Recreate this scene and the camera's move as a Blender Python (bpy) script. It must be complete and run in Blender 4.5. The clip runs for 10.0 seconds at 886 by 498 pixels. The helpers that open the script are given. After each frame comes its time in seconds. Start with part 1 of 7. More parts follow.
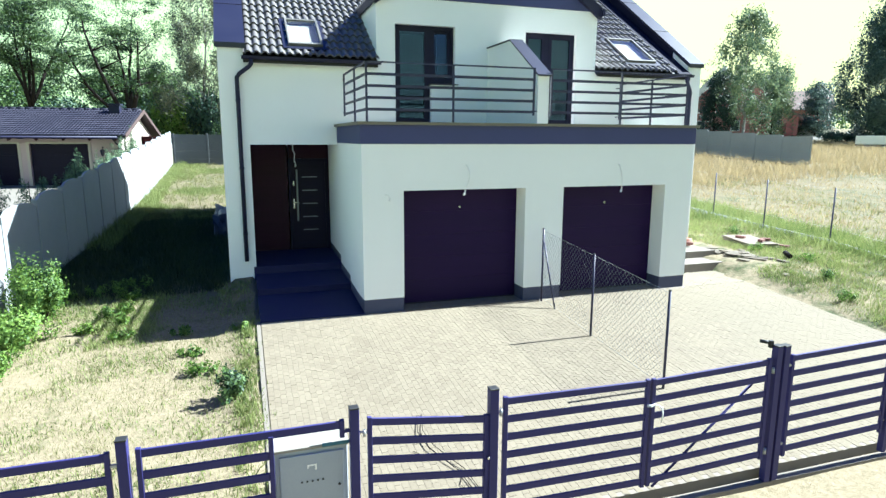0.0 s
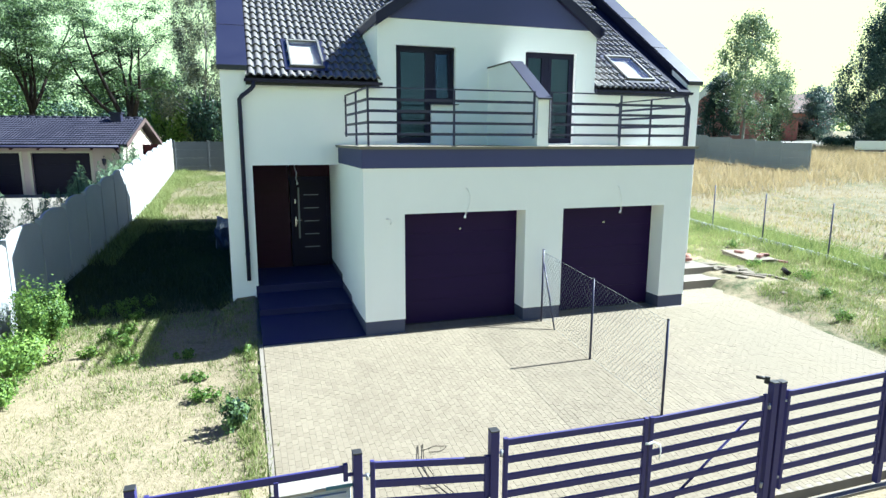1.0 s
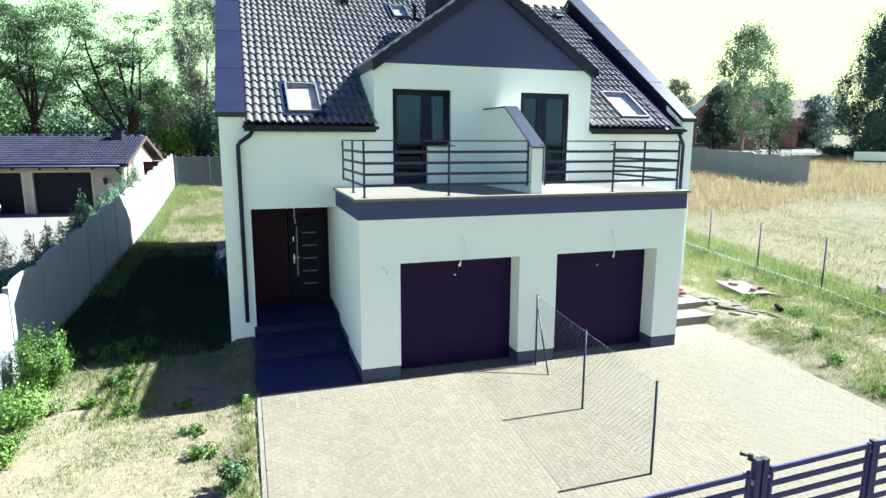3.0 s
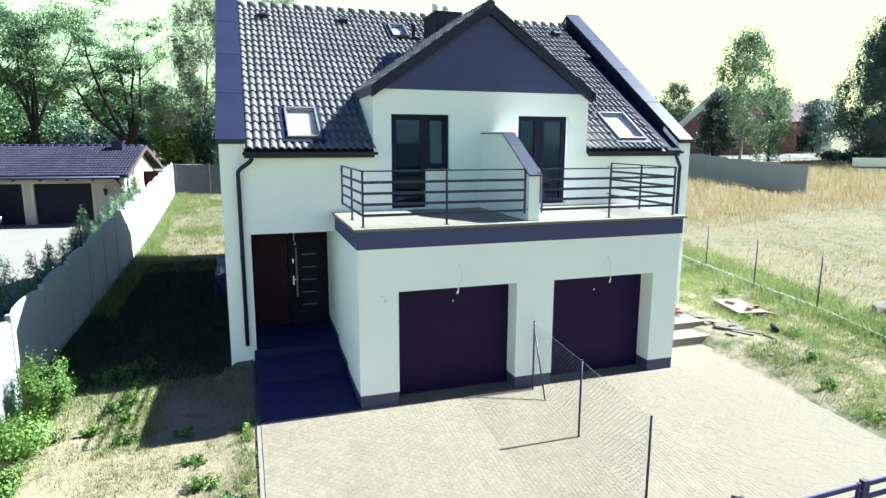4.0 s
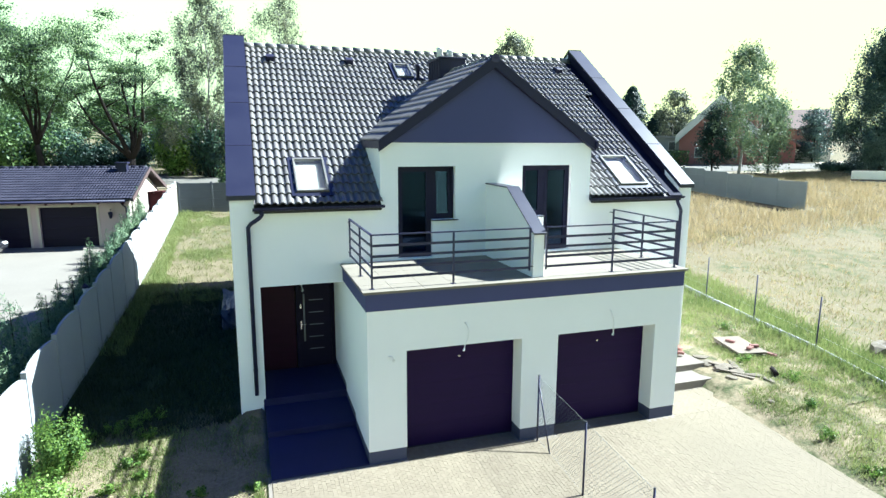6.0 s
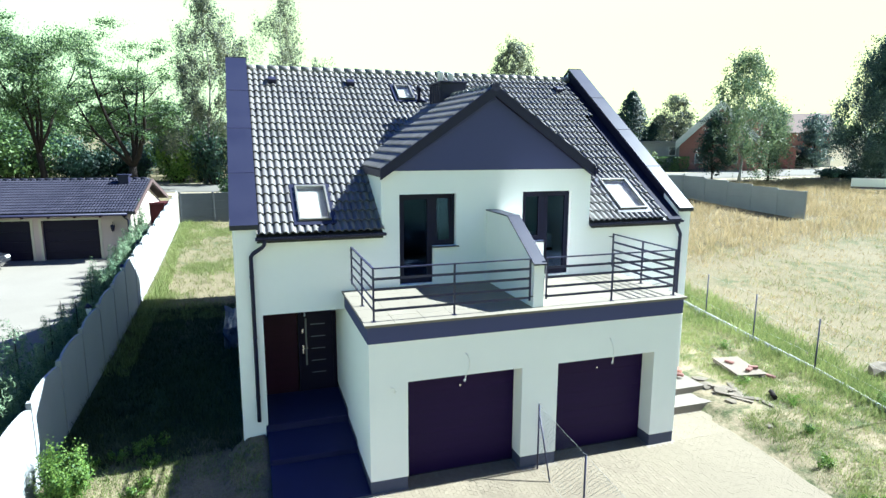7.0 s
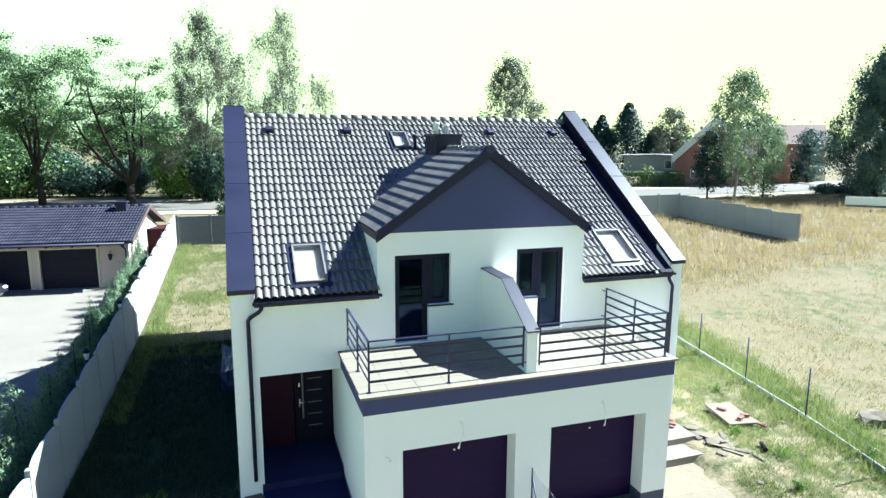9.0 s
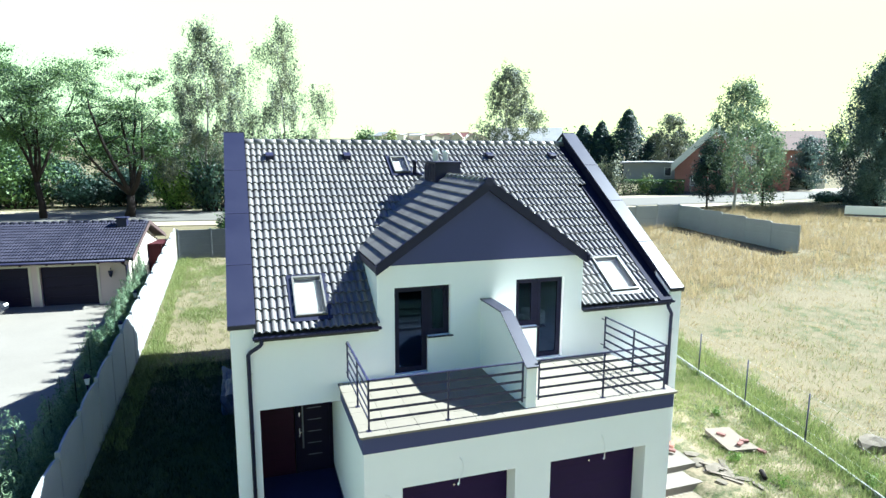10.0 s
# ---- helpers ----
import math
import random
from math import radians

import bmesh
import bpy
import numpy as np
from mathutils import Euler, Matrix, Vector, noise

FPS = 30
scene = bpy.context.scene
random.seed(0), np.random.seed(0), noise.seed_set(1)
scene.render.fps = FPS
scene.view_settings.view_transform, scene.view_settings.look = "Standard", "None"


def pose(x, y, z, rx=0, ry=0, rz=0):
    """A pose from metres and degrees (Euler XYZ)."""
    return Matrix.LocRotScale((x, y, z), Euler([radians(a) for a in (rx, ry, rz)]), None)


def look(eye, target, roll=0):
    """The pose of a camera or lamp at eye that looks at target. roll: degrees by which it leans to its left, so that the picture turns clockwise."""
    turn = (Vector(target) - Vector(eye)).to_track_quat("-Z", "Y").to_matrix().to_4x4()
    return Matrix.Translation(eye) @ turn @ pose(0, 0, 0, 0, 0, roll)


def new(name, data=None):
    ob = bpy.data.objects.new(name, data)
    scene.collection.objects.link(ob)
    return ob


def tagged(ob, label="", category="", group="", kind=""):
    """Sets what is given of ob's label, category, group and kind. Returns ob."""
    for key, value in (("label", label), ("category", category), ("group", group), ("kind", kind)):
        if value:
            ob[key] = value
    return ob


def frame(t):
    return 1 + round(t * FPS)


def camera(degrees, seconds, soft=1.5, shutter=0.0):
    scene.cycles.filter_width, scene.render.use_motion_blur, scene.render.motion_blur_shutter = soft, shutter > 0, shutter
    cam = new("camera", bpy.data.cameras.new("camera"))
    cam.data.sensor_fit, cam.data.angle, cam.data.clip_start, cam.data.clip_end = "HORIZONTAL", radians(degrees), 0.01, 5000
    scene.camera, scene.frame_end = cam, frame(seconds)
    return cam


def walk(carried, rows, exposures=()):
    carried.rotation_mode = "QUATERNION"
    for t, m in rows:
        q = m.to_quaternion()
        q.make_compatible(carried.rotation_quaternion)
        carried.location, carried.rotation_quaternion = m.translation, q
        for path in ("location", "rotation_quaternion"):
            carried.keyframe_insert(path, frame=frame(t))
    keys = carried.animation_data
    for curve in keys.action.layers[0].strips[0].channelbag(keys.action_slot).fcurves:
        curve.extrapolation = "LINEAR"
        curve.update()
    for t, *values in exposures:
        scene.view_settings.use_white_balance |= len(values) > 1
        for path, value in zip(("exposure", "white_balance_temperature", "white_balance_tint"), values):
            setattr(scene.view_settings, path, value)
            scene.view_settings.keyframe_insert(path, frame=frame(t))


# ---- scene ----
cam = camera(72.5, 10.0, soft=1.45)
PATH = [
    (0, (-2.02, -10.806, 3.233), (-1.405, -8.938, 2.873), 0.2),
    (0.5, (-2.02, -10.824, 3.447), (-1.406, -8.955, 3.088), 0.2),
    (1, (-2.043, -10.83, 3.657), (-1.428, -8.961, 3.299), 0.2),
    (1.5, (-2.031, -10.83, 3.891), (-1.418, -8.96, 3.533), 0.2),
    (2, (-1.995, -10.842, 4.116), (-1.382, -8.972, 3.76), 0.2),
    (2.5, (-1.966, -10.856, 4.338), (-1.354, -8.986, 3.983), 0.2),
    (4, (-1.917, -10.91, 5.137), (-1.304, -9.039, 4.782), 0.2),
    (4.5, (-1.963, -10.915, 5.437), (-1.349, -9.046, 5.08), 0.2),
    (5, (-2.022, -10.926, 5.727), (-1.408, -9.056, 5.373), 0.2),
    (5.5, (-2.06, -10.907, 6.022), (-1.445, -9.037, 5.668), 0.2),
    (7, (-2.086, -10.906, 6.949), (-1.473, -9.035, 6.598), 0.2),
    (7.5, (-2.106, -10.921, 7.276), (-1.492, -9.05, 6.929), 0.2),
    (8, (-2.1, -10.926, 7.614), (-1.486, -9.054, 7.27), 0.2),
    (8.5, (-2.078, -10.909, 7.98), (-1.459, -9.039, 7.637), 0.2),
    (9, (-2.025, -10.881, 8.31), (-1.403, -9.011, 7.97), 0.3),
    (9.5, (-1.993, -10.836, 8.664), (-1.37, -8.966, 8.327), 0.3),
    (10, (-1.991, -10.825, 9.011), (-1.369, -8.953, 8.68), 0.2),
]
walk(cam, [(t, look(eye, target, roll)) for t, eye, target, roll in PATH],
     [(0.0, 2.55, 4740, 2), (10.0, 2.55, 4740, 2)])

# ---- world and sun ----
SUN_DIR = Vector((1.53, 0.003, 1.46)).normalized()
world = bpy.data.worlds.new("world")
scene.world = world
world.use_nodes = True
wn = world.node_tree.nodes
wn.clear()
sky = wn.new("ShaderNodeTexSky")
sky.sky_type, sky.sun_disc = "NISHITA", False
sky.sun_elevation = math.asin(SUN_DIR.z)
sky.sun_rotation = math.atan2(SUN_DIR.x, SUN_DIR.y)
sky.air_density, sky.dust_density, sky.ozone_density = 1.0, 0.9, 1.0
wbg, wout = wn.new("ShaderNodeBackground"), wn.new("ShaderNodeOutputWorld")
wbg.inputs["Strength"].default_value = 0.037
haze = wn.new("ShaderNodeHueSaturation")
haze.inputs["Hue"].default_value = 0.53
haze.inputs["Saturation"].default_value = 1.6
haze.inputs["Value"].default_value = 0.68
# bright haze that thins out upwards from the horizon
wco, wxyz = wn.new("ShaderNodeTexCoord"), wn.new("ShaderNodeSeparateXYZ")
thin = wn.new("ShaderNodeMapRange")
thin.interpolation_type = "SMOOTHSTEP"
for key, value in (("From Min", 0.16), ("From Max", 0.5), ("To Min", 1.0), ("To Max", 0.0)):
    thin.inputs[key].default_value = value
veil = wn.new("ShaderNodeMix")
veil.data_type = "RGBA"
sunward = wn.new("ShaderNodeMapRange")
for key, value in (("From Min", -0.5), ("From Max", 0.7)):
    sunward.inputs[key].default_value = value
glow = wn.new("ShaderNodeMix")
glow.data_type = "RGBA"
glow.inputs[6].default_value, glow.inputs[7].default_value = (5.9, 7.2, 3.3, 1), (8.2, 7.5, 2.8, 1)
world.node_tree.links.new(wco.outputs["Generated"], wxyz.inputs["Vector"])
world.node_tree.links.new(wxyz.outputs["X"], sunward.inputs["Value"])
world.node_tree.links.new(sunward.outputs["Result"], glow.inputs[0])
world.node_tree.links.new(glow.outputs[2], veil.inputs[7])
world.node_tree.links.new(wxyz.outputs["Z"], thin.inputs["Value"])
world.node_tree.links.new(thin.outputs["Result"], veil.inputs[0])
world.node_tree.links.new(sky.outputs["Color"], haze.inputs["Color"])
world.node_tree.links.new(haze.outputs["Color"], veil.inputs[6])
world.node_tree.links.new(veil.outputs[2], wbg.inputs["Color"])
world.node_tree.links.new(wbg.outputs["Background"], wout.inputs["Surface"])
sun_data = bpy.data.lights.new("sun", "SUN")
sun_data.energy, sun_data.angle, sun_data.color = 5.0, radians(0.55), (1.0, 0.87, 0.66)
sun = new("sun", sun_data)
sun.matrix_world = look(SUN_DIR * 60, (0, 0, 0))


# ---- materials ----
def material(name, color, rough=0.6, metal=0.0, spec=0.5):
    m = bpy.data.materials.new(name)
    m.use_nodes = True
    b = m.node_tree.nodes["Principled BSDF"]
    b.inputs["Base Color"].default_value = (*color, 1)
    b.inputs["Roughness"].default_value = rough
    b.inputs["Metallic"].default_value = metal
    b.inputs["Specular IOR Level"].default_value = spec
    return m


def node(m, kind, **inputs):
    n = m.node_tree.nodes.new(kind)
    for key, value in inputs.items():
        n.inputs[key.replace("_", " ")].default_value = value
    return n


def wire(m, a, out, b, inp):
    m.node_tree.links.new(a.outputs[out], b.inputs[inp])


def mixed(m, fac, fac_out, a, b):
    """Mix of two colours (tuples or (node, socket)) by a factor socket; returns (node, socket)."""
    mx = m.node_tree.nodes.new("ShaderNodeMix")
    mx.data_type = "RGBA"
    wire(m, fac, fac_out, mx, 0)
    for sock, v in ((6, a), (7, b)):
        if isinstance(v[0], (int, float)):
            mx.inputs[sock].default_value = (*v[:3], 1)
        else:
            m.node_tree.links.new(v[0].outputs[v[1]], mx.inputs[sock])
    return mx, 2


def ramp(m, src, out, lo, hi):
    r = m.node_tree.nodes.new("ShaderNodeMapRange")
    r.inputs["From Min"].default_value, r.inputs["From Max"].default_value = lo, hi
    wire(m, src, out, r, "Value")
    return r


def world_noise(m, scale, detail=4.0, rough=0.6, stretch=(1, 1, 1)):
    g = m.node_tree.nodes.new("ShaderNodeNewGeometry")
    mp = m.node_tree.nodes.new("ShaderNodeMapping")
    mp.inputs["Scale"].default_value = stretch
    wire(m, g, "Position", mp, "Vector")
    n = node(m, "ShaderNodeTexNoise", Scale=scale, Detail=detail, Roughness=rough)
    wire(m, mp, "Vector", n, "Vector")
    return n


def bump(m, src, out, strength, dist):
    b = node(m, "ShaderNodeBump", Strength=strength, Distance=dist)
    wire(m, src, out, b, "Height")
    wire(m, b, "Normal", m.node_tree.nodes["Principled BSDF"], "Normal")


def weathered(name, c1, c2, rough=0.6, metal=0.0, big=1.2, fine=25.0, relief=0.3, dist=0.004, spec=0.5, island=0.0, stretch=(1, 1, 1), var_rough=0.1, obj_random=0.0):
    """A surface that varies between two colours at two scales, with fine relief."""
    m = material(name, c1, rough, metal, spec)
    bs = m.node_tree.nodes["Principled BSDF"]
    n1, n2 = world_noise(m, big, 5.0, 0.62, stretch), world_noise(m, fine, 4.0, 0.65, stretch)
    add = node(m, "ShaderNodeMath")
    add.operation = "MULTIPLY_ADD"
    wire(m, n1, "Fac", add, 0)
    add.inputs[1].default_value = 0.6
    half = node(m, "ShaderNodeMath")
    half.operation = "MULTIPLY"
    wire(m, n2, "Fac", half, 0)
    half.inputs[1].default_value = 0.4
    wire(m, half, 0, add, 2)
    last = (add, 0)
    if island or obj_random:
        extra = m.node_tree.nodes.new("ShaderNodeNewGeometry" if island else "ShaderNodeObjectInfo")
        sc = node(m, "ShaderNodeMath")
        sc.operation = "MULTIPLY_ADD"
        wire(m, extra, "Random Per Island" if island else "Random", sc, 0)
        sc.inputs[1].default_value = island or obj_random
        wire(m, add, 0, sc, 2)
        shift = node(m, "ShaderNodeMath")
        shift.operation = "SUBTRACT"
        wire(m, sc, 0, shift, 0)
        shift.inputs[1].default_value = (island or obj_random) / 2
        last = (shift, 0)
    r = ramp(m, last[0], last[1], 0.3, 0.7)
    col = mixed(m, r, "Result", c1, c2)
    m.node_tree.links.new(col[0].outputs[col[1]], bs.inputs["Base Color"])
    rr = node(m, "ShaderNodeMapRange")
    wire(m, n1, "Fac", rr, "Value")
    rr.inputs["To Min"].default_value, rr.inputs["To Max"].default_value = max(0.02, rough - var_rough), min(1, rough + var_rough)
    wire(m, rr, "Result", bs, "Roughness")
    if relief:
        bump(m, n2, "Fac", relief, dist)
    return m


RENDER = weathered("white_render", (0.83, 0.83, 0.82), (0.88, 0.88, 0.87), 0.85, big=0.7, fine=160, relief=0.25, dist=0.003)
ANTHRACITE_RENDER = weathered("anthracite_render", (0.045, 0.05, 0.135), (0.058, 0.062, 0.16), 0.8, big=0.9, fine=150, relief=0.25, dist=0.003)
PLINTH = weathered("plinth_render", (0.045, 0.05, 0.095), (0.07, 0.076, 0.128), 0.8, big=2.5, fine=90, relief=0.4, dist=0.004)
TILE = weathered("roof_tile", (0.1, 0.094, 0.09), (0.15, 0.142, 0.133), 0.4, big=0.8, fine=30, relief=0.12, dist=0.003, spec=0.6, island=0.35, var_rough=0.05)
TILE_PIECE = weathered("roof_tile_piece", (0.1, 0.094, 0.09), (0.15, 0.142, 0.133), 0.4, big=0.8, fine=30, relief=0.12, dist=0.003, spec=0.6, obj_random=0.35, var_rough=0.05)
SHEET = weathered("anthracite_sheet", (0.009, 0.0098, 0.025), (0.014, 0.015, 0.034), 0.42, 0.0, big=0.9, fine=14, relief=0.05, dist=0.004, spec=0.5, var_rough=0.06)
STEEL_PAINT = weathered("painted_steel", (0.012, 0.012, 0.046), (0.02, 0.02, 0.06), 0.5, big=3, fine=40, relief=0.05, dist=0.001)
FENCE_PAINT = weathered("fence_paint", (0.02, 0.0178, 0.1), (0.028, 0.025, 0.126), 0.55, big=3, fine=60, relief=0.06, dist=0.001, spec=0.3)
GUTTER = weathered("gutter_metal", (0.0095, 0.0095, 0.032), (0.015, 0.015, 0.044), 0.55, big=3, fine=40, relief=0.05, dist=0.001, spec=0.3)
# Door and panel browns carry the shade's navy in their base colour
WOOD_DOOR = weathered("dark_wood_panel", (0.01, 0.003, 0.036), (0.016, 0.0045, 0.048), 0.5, big=1.5, fine=18, relief=0.15, dist=0.002, spec=0.15, stretch=(0.25, 1, 4))
RED_PANEL = weathered("red_brown_panel", (0.018, 0.003, 0.013), (0.028, 0.005, 0.02), 0.5, big=1.5, fine=18, relief=0.15, dist=0.002, spec=0.15, stretch=(0.25, 1, 4))
DOOR_DARK = weathered("dark_door_panel", (0.006, 0.004, 0.017), (0.01, 0.007, 0.026), 0.5, big=1.5, fine=18, relief=0.12, dist=0.002, spec=0.15, stretch=(0.3, 1, 4))
FRAME = weathered("window_frame_dark", (0.008, 0.008, 0.024), (0.013, 0.012, 0.034), 0.55, big=3, fine=50, relief=0.05, dist=0.001, spec=0.2)
STAINLESS = material("stainless_steel", (0.6, 0.6, 0.6), 0.25, 1.0)
STRIP = weathered("dull_steel_strip", (0.16, 0.165, 0.18), (0.22, 0.225, 0.24), 0.45, 0.8, big=3, fine=60, relief=0)
DECK = weathered("balcony_tile", (0.145, 0.13, 0.1), (0.178, 0.16, 0.128), 0.6, big=2.0, fine=50, relief=0.12, dist=0.002, island=0.2)
# Dark tile with the shaded entrance's navy put into its colour
GRANITE = weathered("shade_blue_step_tile", (0.012, 0.012, 0.052), (0.021, 0.021, 0.076), 0.6, big=1.5, fine=60, relief=0.2, dist=0.003, spec=0.2)
PAVER = weathered("concrete_paver", (0.122, 0.1, 0.067), (0.166, 0.14, 0.097), 0.9, big=0.9, fine=45, relief=0.4, dist=0.004, island=0.2)
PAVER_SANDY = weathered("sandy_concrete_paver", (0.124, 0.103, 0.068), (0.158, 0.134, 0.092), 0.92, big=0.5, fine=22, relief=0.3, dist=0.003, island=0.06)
PAVER_PIECE = weathered("concrete_paver_piece", (0.122, 0.1, 0.067), (0.166, 0.14, 0.097), 0.9, big=0.9, fine=45, relief=0.4, dist=0.004, obj_random=0.2)
JOINT = weathered("joint_sand", (0.155, 0.133, 0.107), (0.192, 0.167, 0.137), 0.95, big=1.0, fine=60, relief=0.4, dist=0.004)
CONCRETE = weathered("precast_concrete", (0.225, 0.235, 0.25), (0.29, 0.295, 0.305), 0.9, big=0.9, fine=30, relief=0.35, dist=0.006)
CONCRETE_GREY = weathered("grey_concrete", (0.24, 0.245, 0.25), (0.31, 0.315, 0.32), 0.9, big=0.7, fine=20, relief=0.35, dist=0.006)
SLAB = weathered("yard_concrete", (0.137, 0.124, 0.104), (0.174, 0.159, 0.135), 0.9, big=0.5, fine=12, relief=0.3, dist=0.004)
CABINET = weathered("meter_cabinet_grey", (0.28, 0.305, 0.36), (0.33, 0.355, 0.41), 0.55, big=2, fine=80, relief=0.05, dist=0.001)
KERB = weathered("sandy_kerb_concrete", (0.126, 0.111, 0.0888), (0.17, 0.148, 0.122), 0.9, big=1.2, fine=30, relief=0.35, dist=0.006)
LID = weathered("cabinet_lid", (0.2, 0.185, 0.155), (0.237, 0.222, 0.192), 0.7, big=2, fine=60, relief=0.05, dist=0.001)
# Near-black that puts the parapet's shade into the strips beside it
PARAPET_SHADE = weathered("parapet_shade_dark", (0.01, 0.01, 0.024), (0.014, 0.014, 0.032), 0.7, big=2, fine=30, relief=0.05, dist=0.001, spec=0.08)
RUBBER = material("black_plastic", (0.012, 0.012, 0.014), 0.6)
WHITE_PLASTIC = material("white_plastic", (0.8, 0.8, 0.78), 0.45)
GALV = weathered("galvanised_wire", (0.3, 0.31, 0.32), (0.42, 0.43, 0.44), 0.5, 0.6, big=3, fine=40, relief=0)
MESH_WIRE = material("coated_mesh_wire", (0.16, 0.17, 0.17), 0.5, 0.3)
ALU = weathered("grey_aluminium", (0.11, 0.105, 0.095), (0.14, 0.135, 0.125), 0.5, 0.1, big=2, fine=30, relief=0)
BLIND = weathered("pale_blind", (0.16, 0.155, 0.14), (0.2, 0.195, 0.18), 0.9, relief=0)
# Near-black plaster: the unlit room's darkness is put into the colour
INTERIOR = weathered("room_plaster", (0.012, 0.012, 0.02), (0.02, 0.02, 0.03), 0.9, relief=0)


def glass_material(name, tint, ior=1.6, spec_tint=(1, 1, 1)):
    m = material(name, tint, 0.0)
    b = m.node_tree.nodes["Principled BSDF"]
    b.inputs["Transmission Weight"].default_value = 1.0
    b.inputs["IOR"].default_value = ior
    b.inputs["Specular Tint"].default_value = (*spec_tint, 1)
    b.inputs["Roughness"].default_value = 0.015
    return m


SKY_GLASS = glass_material("roof_window_glass", (0.92, 0.94, 0.95), 1.3)
# Blue tint on reflections stands in for a bluer sky behind the viewer
GLASS = glass_material("window_glass", (0.5, 0.58, 0.68), 1.58, (0.3, 0.45, 1.0))


# ---- mesh helpers ----
def box(bm, x0, x1, y0, y1, z0, z1, bev=0.0):
    vs = [bm.verts.new((x, y, z)) for x in (x0, x1) for y in (y0, y1) for z in (z0, z1)]
    fs = [bm.faces.new([vs[i] for i in q]) for q in ((0, 1, 3, 2), (4, 6, 7, 5), (0, 4, 5, 1), (2, 3, 7, 6), (0, 2, 6, 4), (1, 5, 7, 3))]
    if bev:
        bmesh.ops.bevel(bm, geom=list({e for f in fs for e in f.edges}), offset=bev, segments=1, affect="EDGES")
    return fs


def prism(bm, profile, axis, a, b):
    """Extrude a closed profile of (u, v) along an axis from a to b. axis x: (y, z); y: (x, z); z: (x, y)."""
    def p(u, v, w):
        return {"x": (w, u, v), "y": (u, w, v), "z": (u, v, w)}[axis]
    lo = [bm.verts.new(p(u, v, a)) for u, v in profile]
    hi = [bm.verts.new(p(u, v, b)) for u, v in profile]
    n = len(profile)
    fs = [bm.faces.new((lo[i], lo[(i + 1) % n], hi[(i + 1) % n], hi[i])) for i in range(n)]
    fs += [bm.faces.new(lo[::-1]), bm.faces.new(hi)]
    return fs


def tube(bm, pts, radii, sides=8):
    """A tapered tube along points."""
    rings = []
    pts = [Vector(p) for p in pts]
    side = None
    for i, p in enumerate(pts):
        d = (pts[min(i + 1, len(pts) - 1)] - pts[max(i - 1, 0)]).normalized()
        if side is None:
            side = d.orthogonal().normalized()
        side = (side - d * side.dot(d)).normalized()
        up = d.cross(side)
        r = radii[i] if hasattr(radii, "__len__") else radii
        rings.append([bm.verts.new(p + r * (math.cos(a) * side + math.sin(a) * up)) for a in (2 * math.pi * k / sides for k in range(sides))])
    for a, b in zip(rings, rings[1:]):
        for k in range(sides):
            f = bm.faces.new((a[k], a[(k + 1) % sides], b[(k + 1) % sides], b[k]))
            f.smooth = sides > 4
    bm.faces.new(rings[0][::-1])
    bm.faces.new(rings[-1])


def grid_wall(bm, axis, us, zs, solid, w0, w1):
    """A wall between the planes w0 < w1 across axis ('y': u is x; 'x': u is y) made of the cells where solid(i, j), with closed reveals."""
    def p(u, z, w):
        return (u, w, z) if axis == "y" else (w, u, z)
    verts = {}

    def v(i, j, k):
        key = (i, j, k)
        if key not in verts:
            verts[key] = bm.verts.new(p(us[i], zs[j], (w0, w1)[k]))
        return verts[key]
    n, m = len(us) - 1, len(zs) - 1

    def s(i, j):
        return 0 <= i < n and 0 <= j < m and solid(i, j)
    for i in range(n):
        for j in range(m):
            if not s(i, j):
                continue
            bm.faces.new((v(i, j, 0), v(i + 1, j, 0), v(i + 1, j + 1, 0), v(i, j + 1, 0)))
            bm.faces.new((v(i, j, 1), v(i, j + 1, 1), v(i + 1, j + 1, 1), v(i + 1, j, 1)))
            if not s(i - 1, j):
                bm.faces.new((v(i, j, 0), v(i, j + 1, 0), v(i, j + 1, 1), v(i, j, 1)))
            if not s(i + 1, j):
                bm.faces.new((v(i + 1, j, 0), v(i + 1, j, 1), v(i + 1, j + 1, 1), v(i + 1, j + 1, 0)))
            if not s(i, j - 1):
                bm.faces.new((v(i, j, 0), v(i, j, 1), v(i + 1, j, 1), v(i + 1, j, 0)))
            if not s(i, j + 1):
                bm.faces.new((v(i, j + 1, 0), v(i + 1, j + 1, 0), v(i + 1, j + 1, 1), v(i, j + 1, 1)))


def in_frame(bm, m):
    bmesh.ops.transform(bm, matrix=m, verts=bm.verts)
    return bm


def mesh_of(name, bm, mat):
    bmesh.ops.recalc_face_normals(bm, faces=bm.faces)
    me = bpy.data.meshes.new(name)
    bm.to_mesh(me)
    bm.free()
    me.materials.append(mat)
    return me


def thing(name, at, label, category, group="", kind=""):
    """An Empty at the base of a thing that has parts."""
    e = new(name)
    e.empty_display_size = 0.2
    e.location = at
    e["at"] = [float(c) for c in at]
    return tagged(e, label, category, group, kind)


def part(name, bm, mat, parent, label="", kind=""):
    """One mesh under a thing or under a part, given in world coordinates."""
    me = bm if isinstance(bm, bpy.types.Mesh) else mesh_of(name, bm, mat)
    ob = new(name, me)
    ob.parent = parent
    root = parent
    while root.parent:
        root = root.parent
    if parent is root and "at" in root:
        ob.matrix_parent_inverse = Matrix.Translation([-c for c in root["at"]])
    return tagged(ob, label=label, kind=kind)


def solo(name, bm, mat, label, category, group="", kind=""):
    """A thing of one mesh."""
    return tagged(new(name, mesh_of(name, bm, mat)), label, category, group, kind)


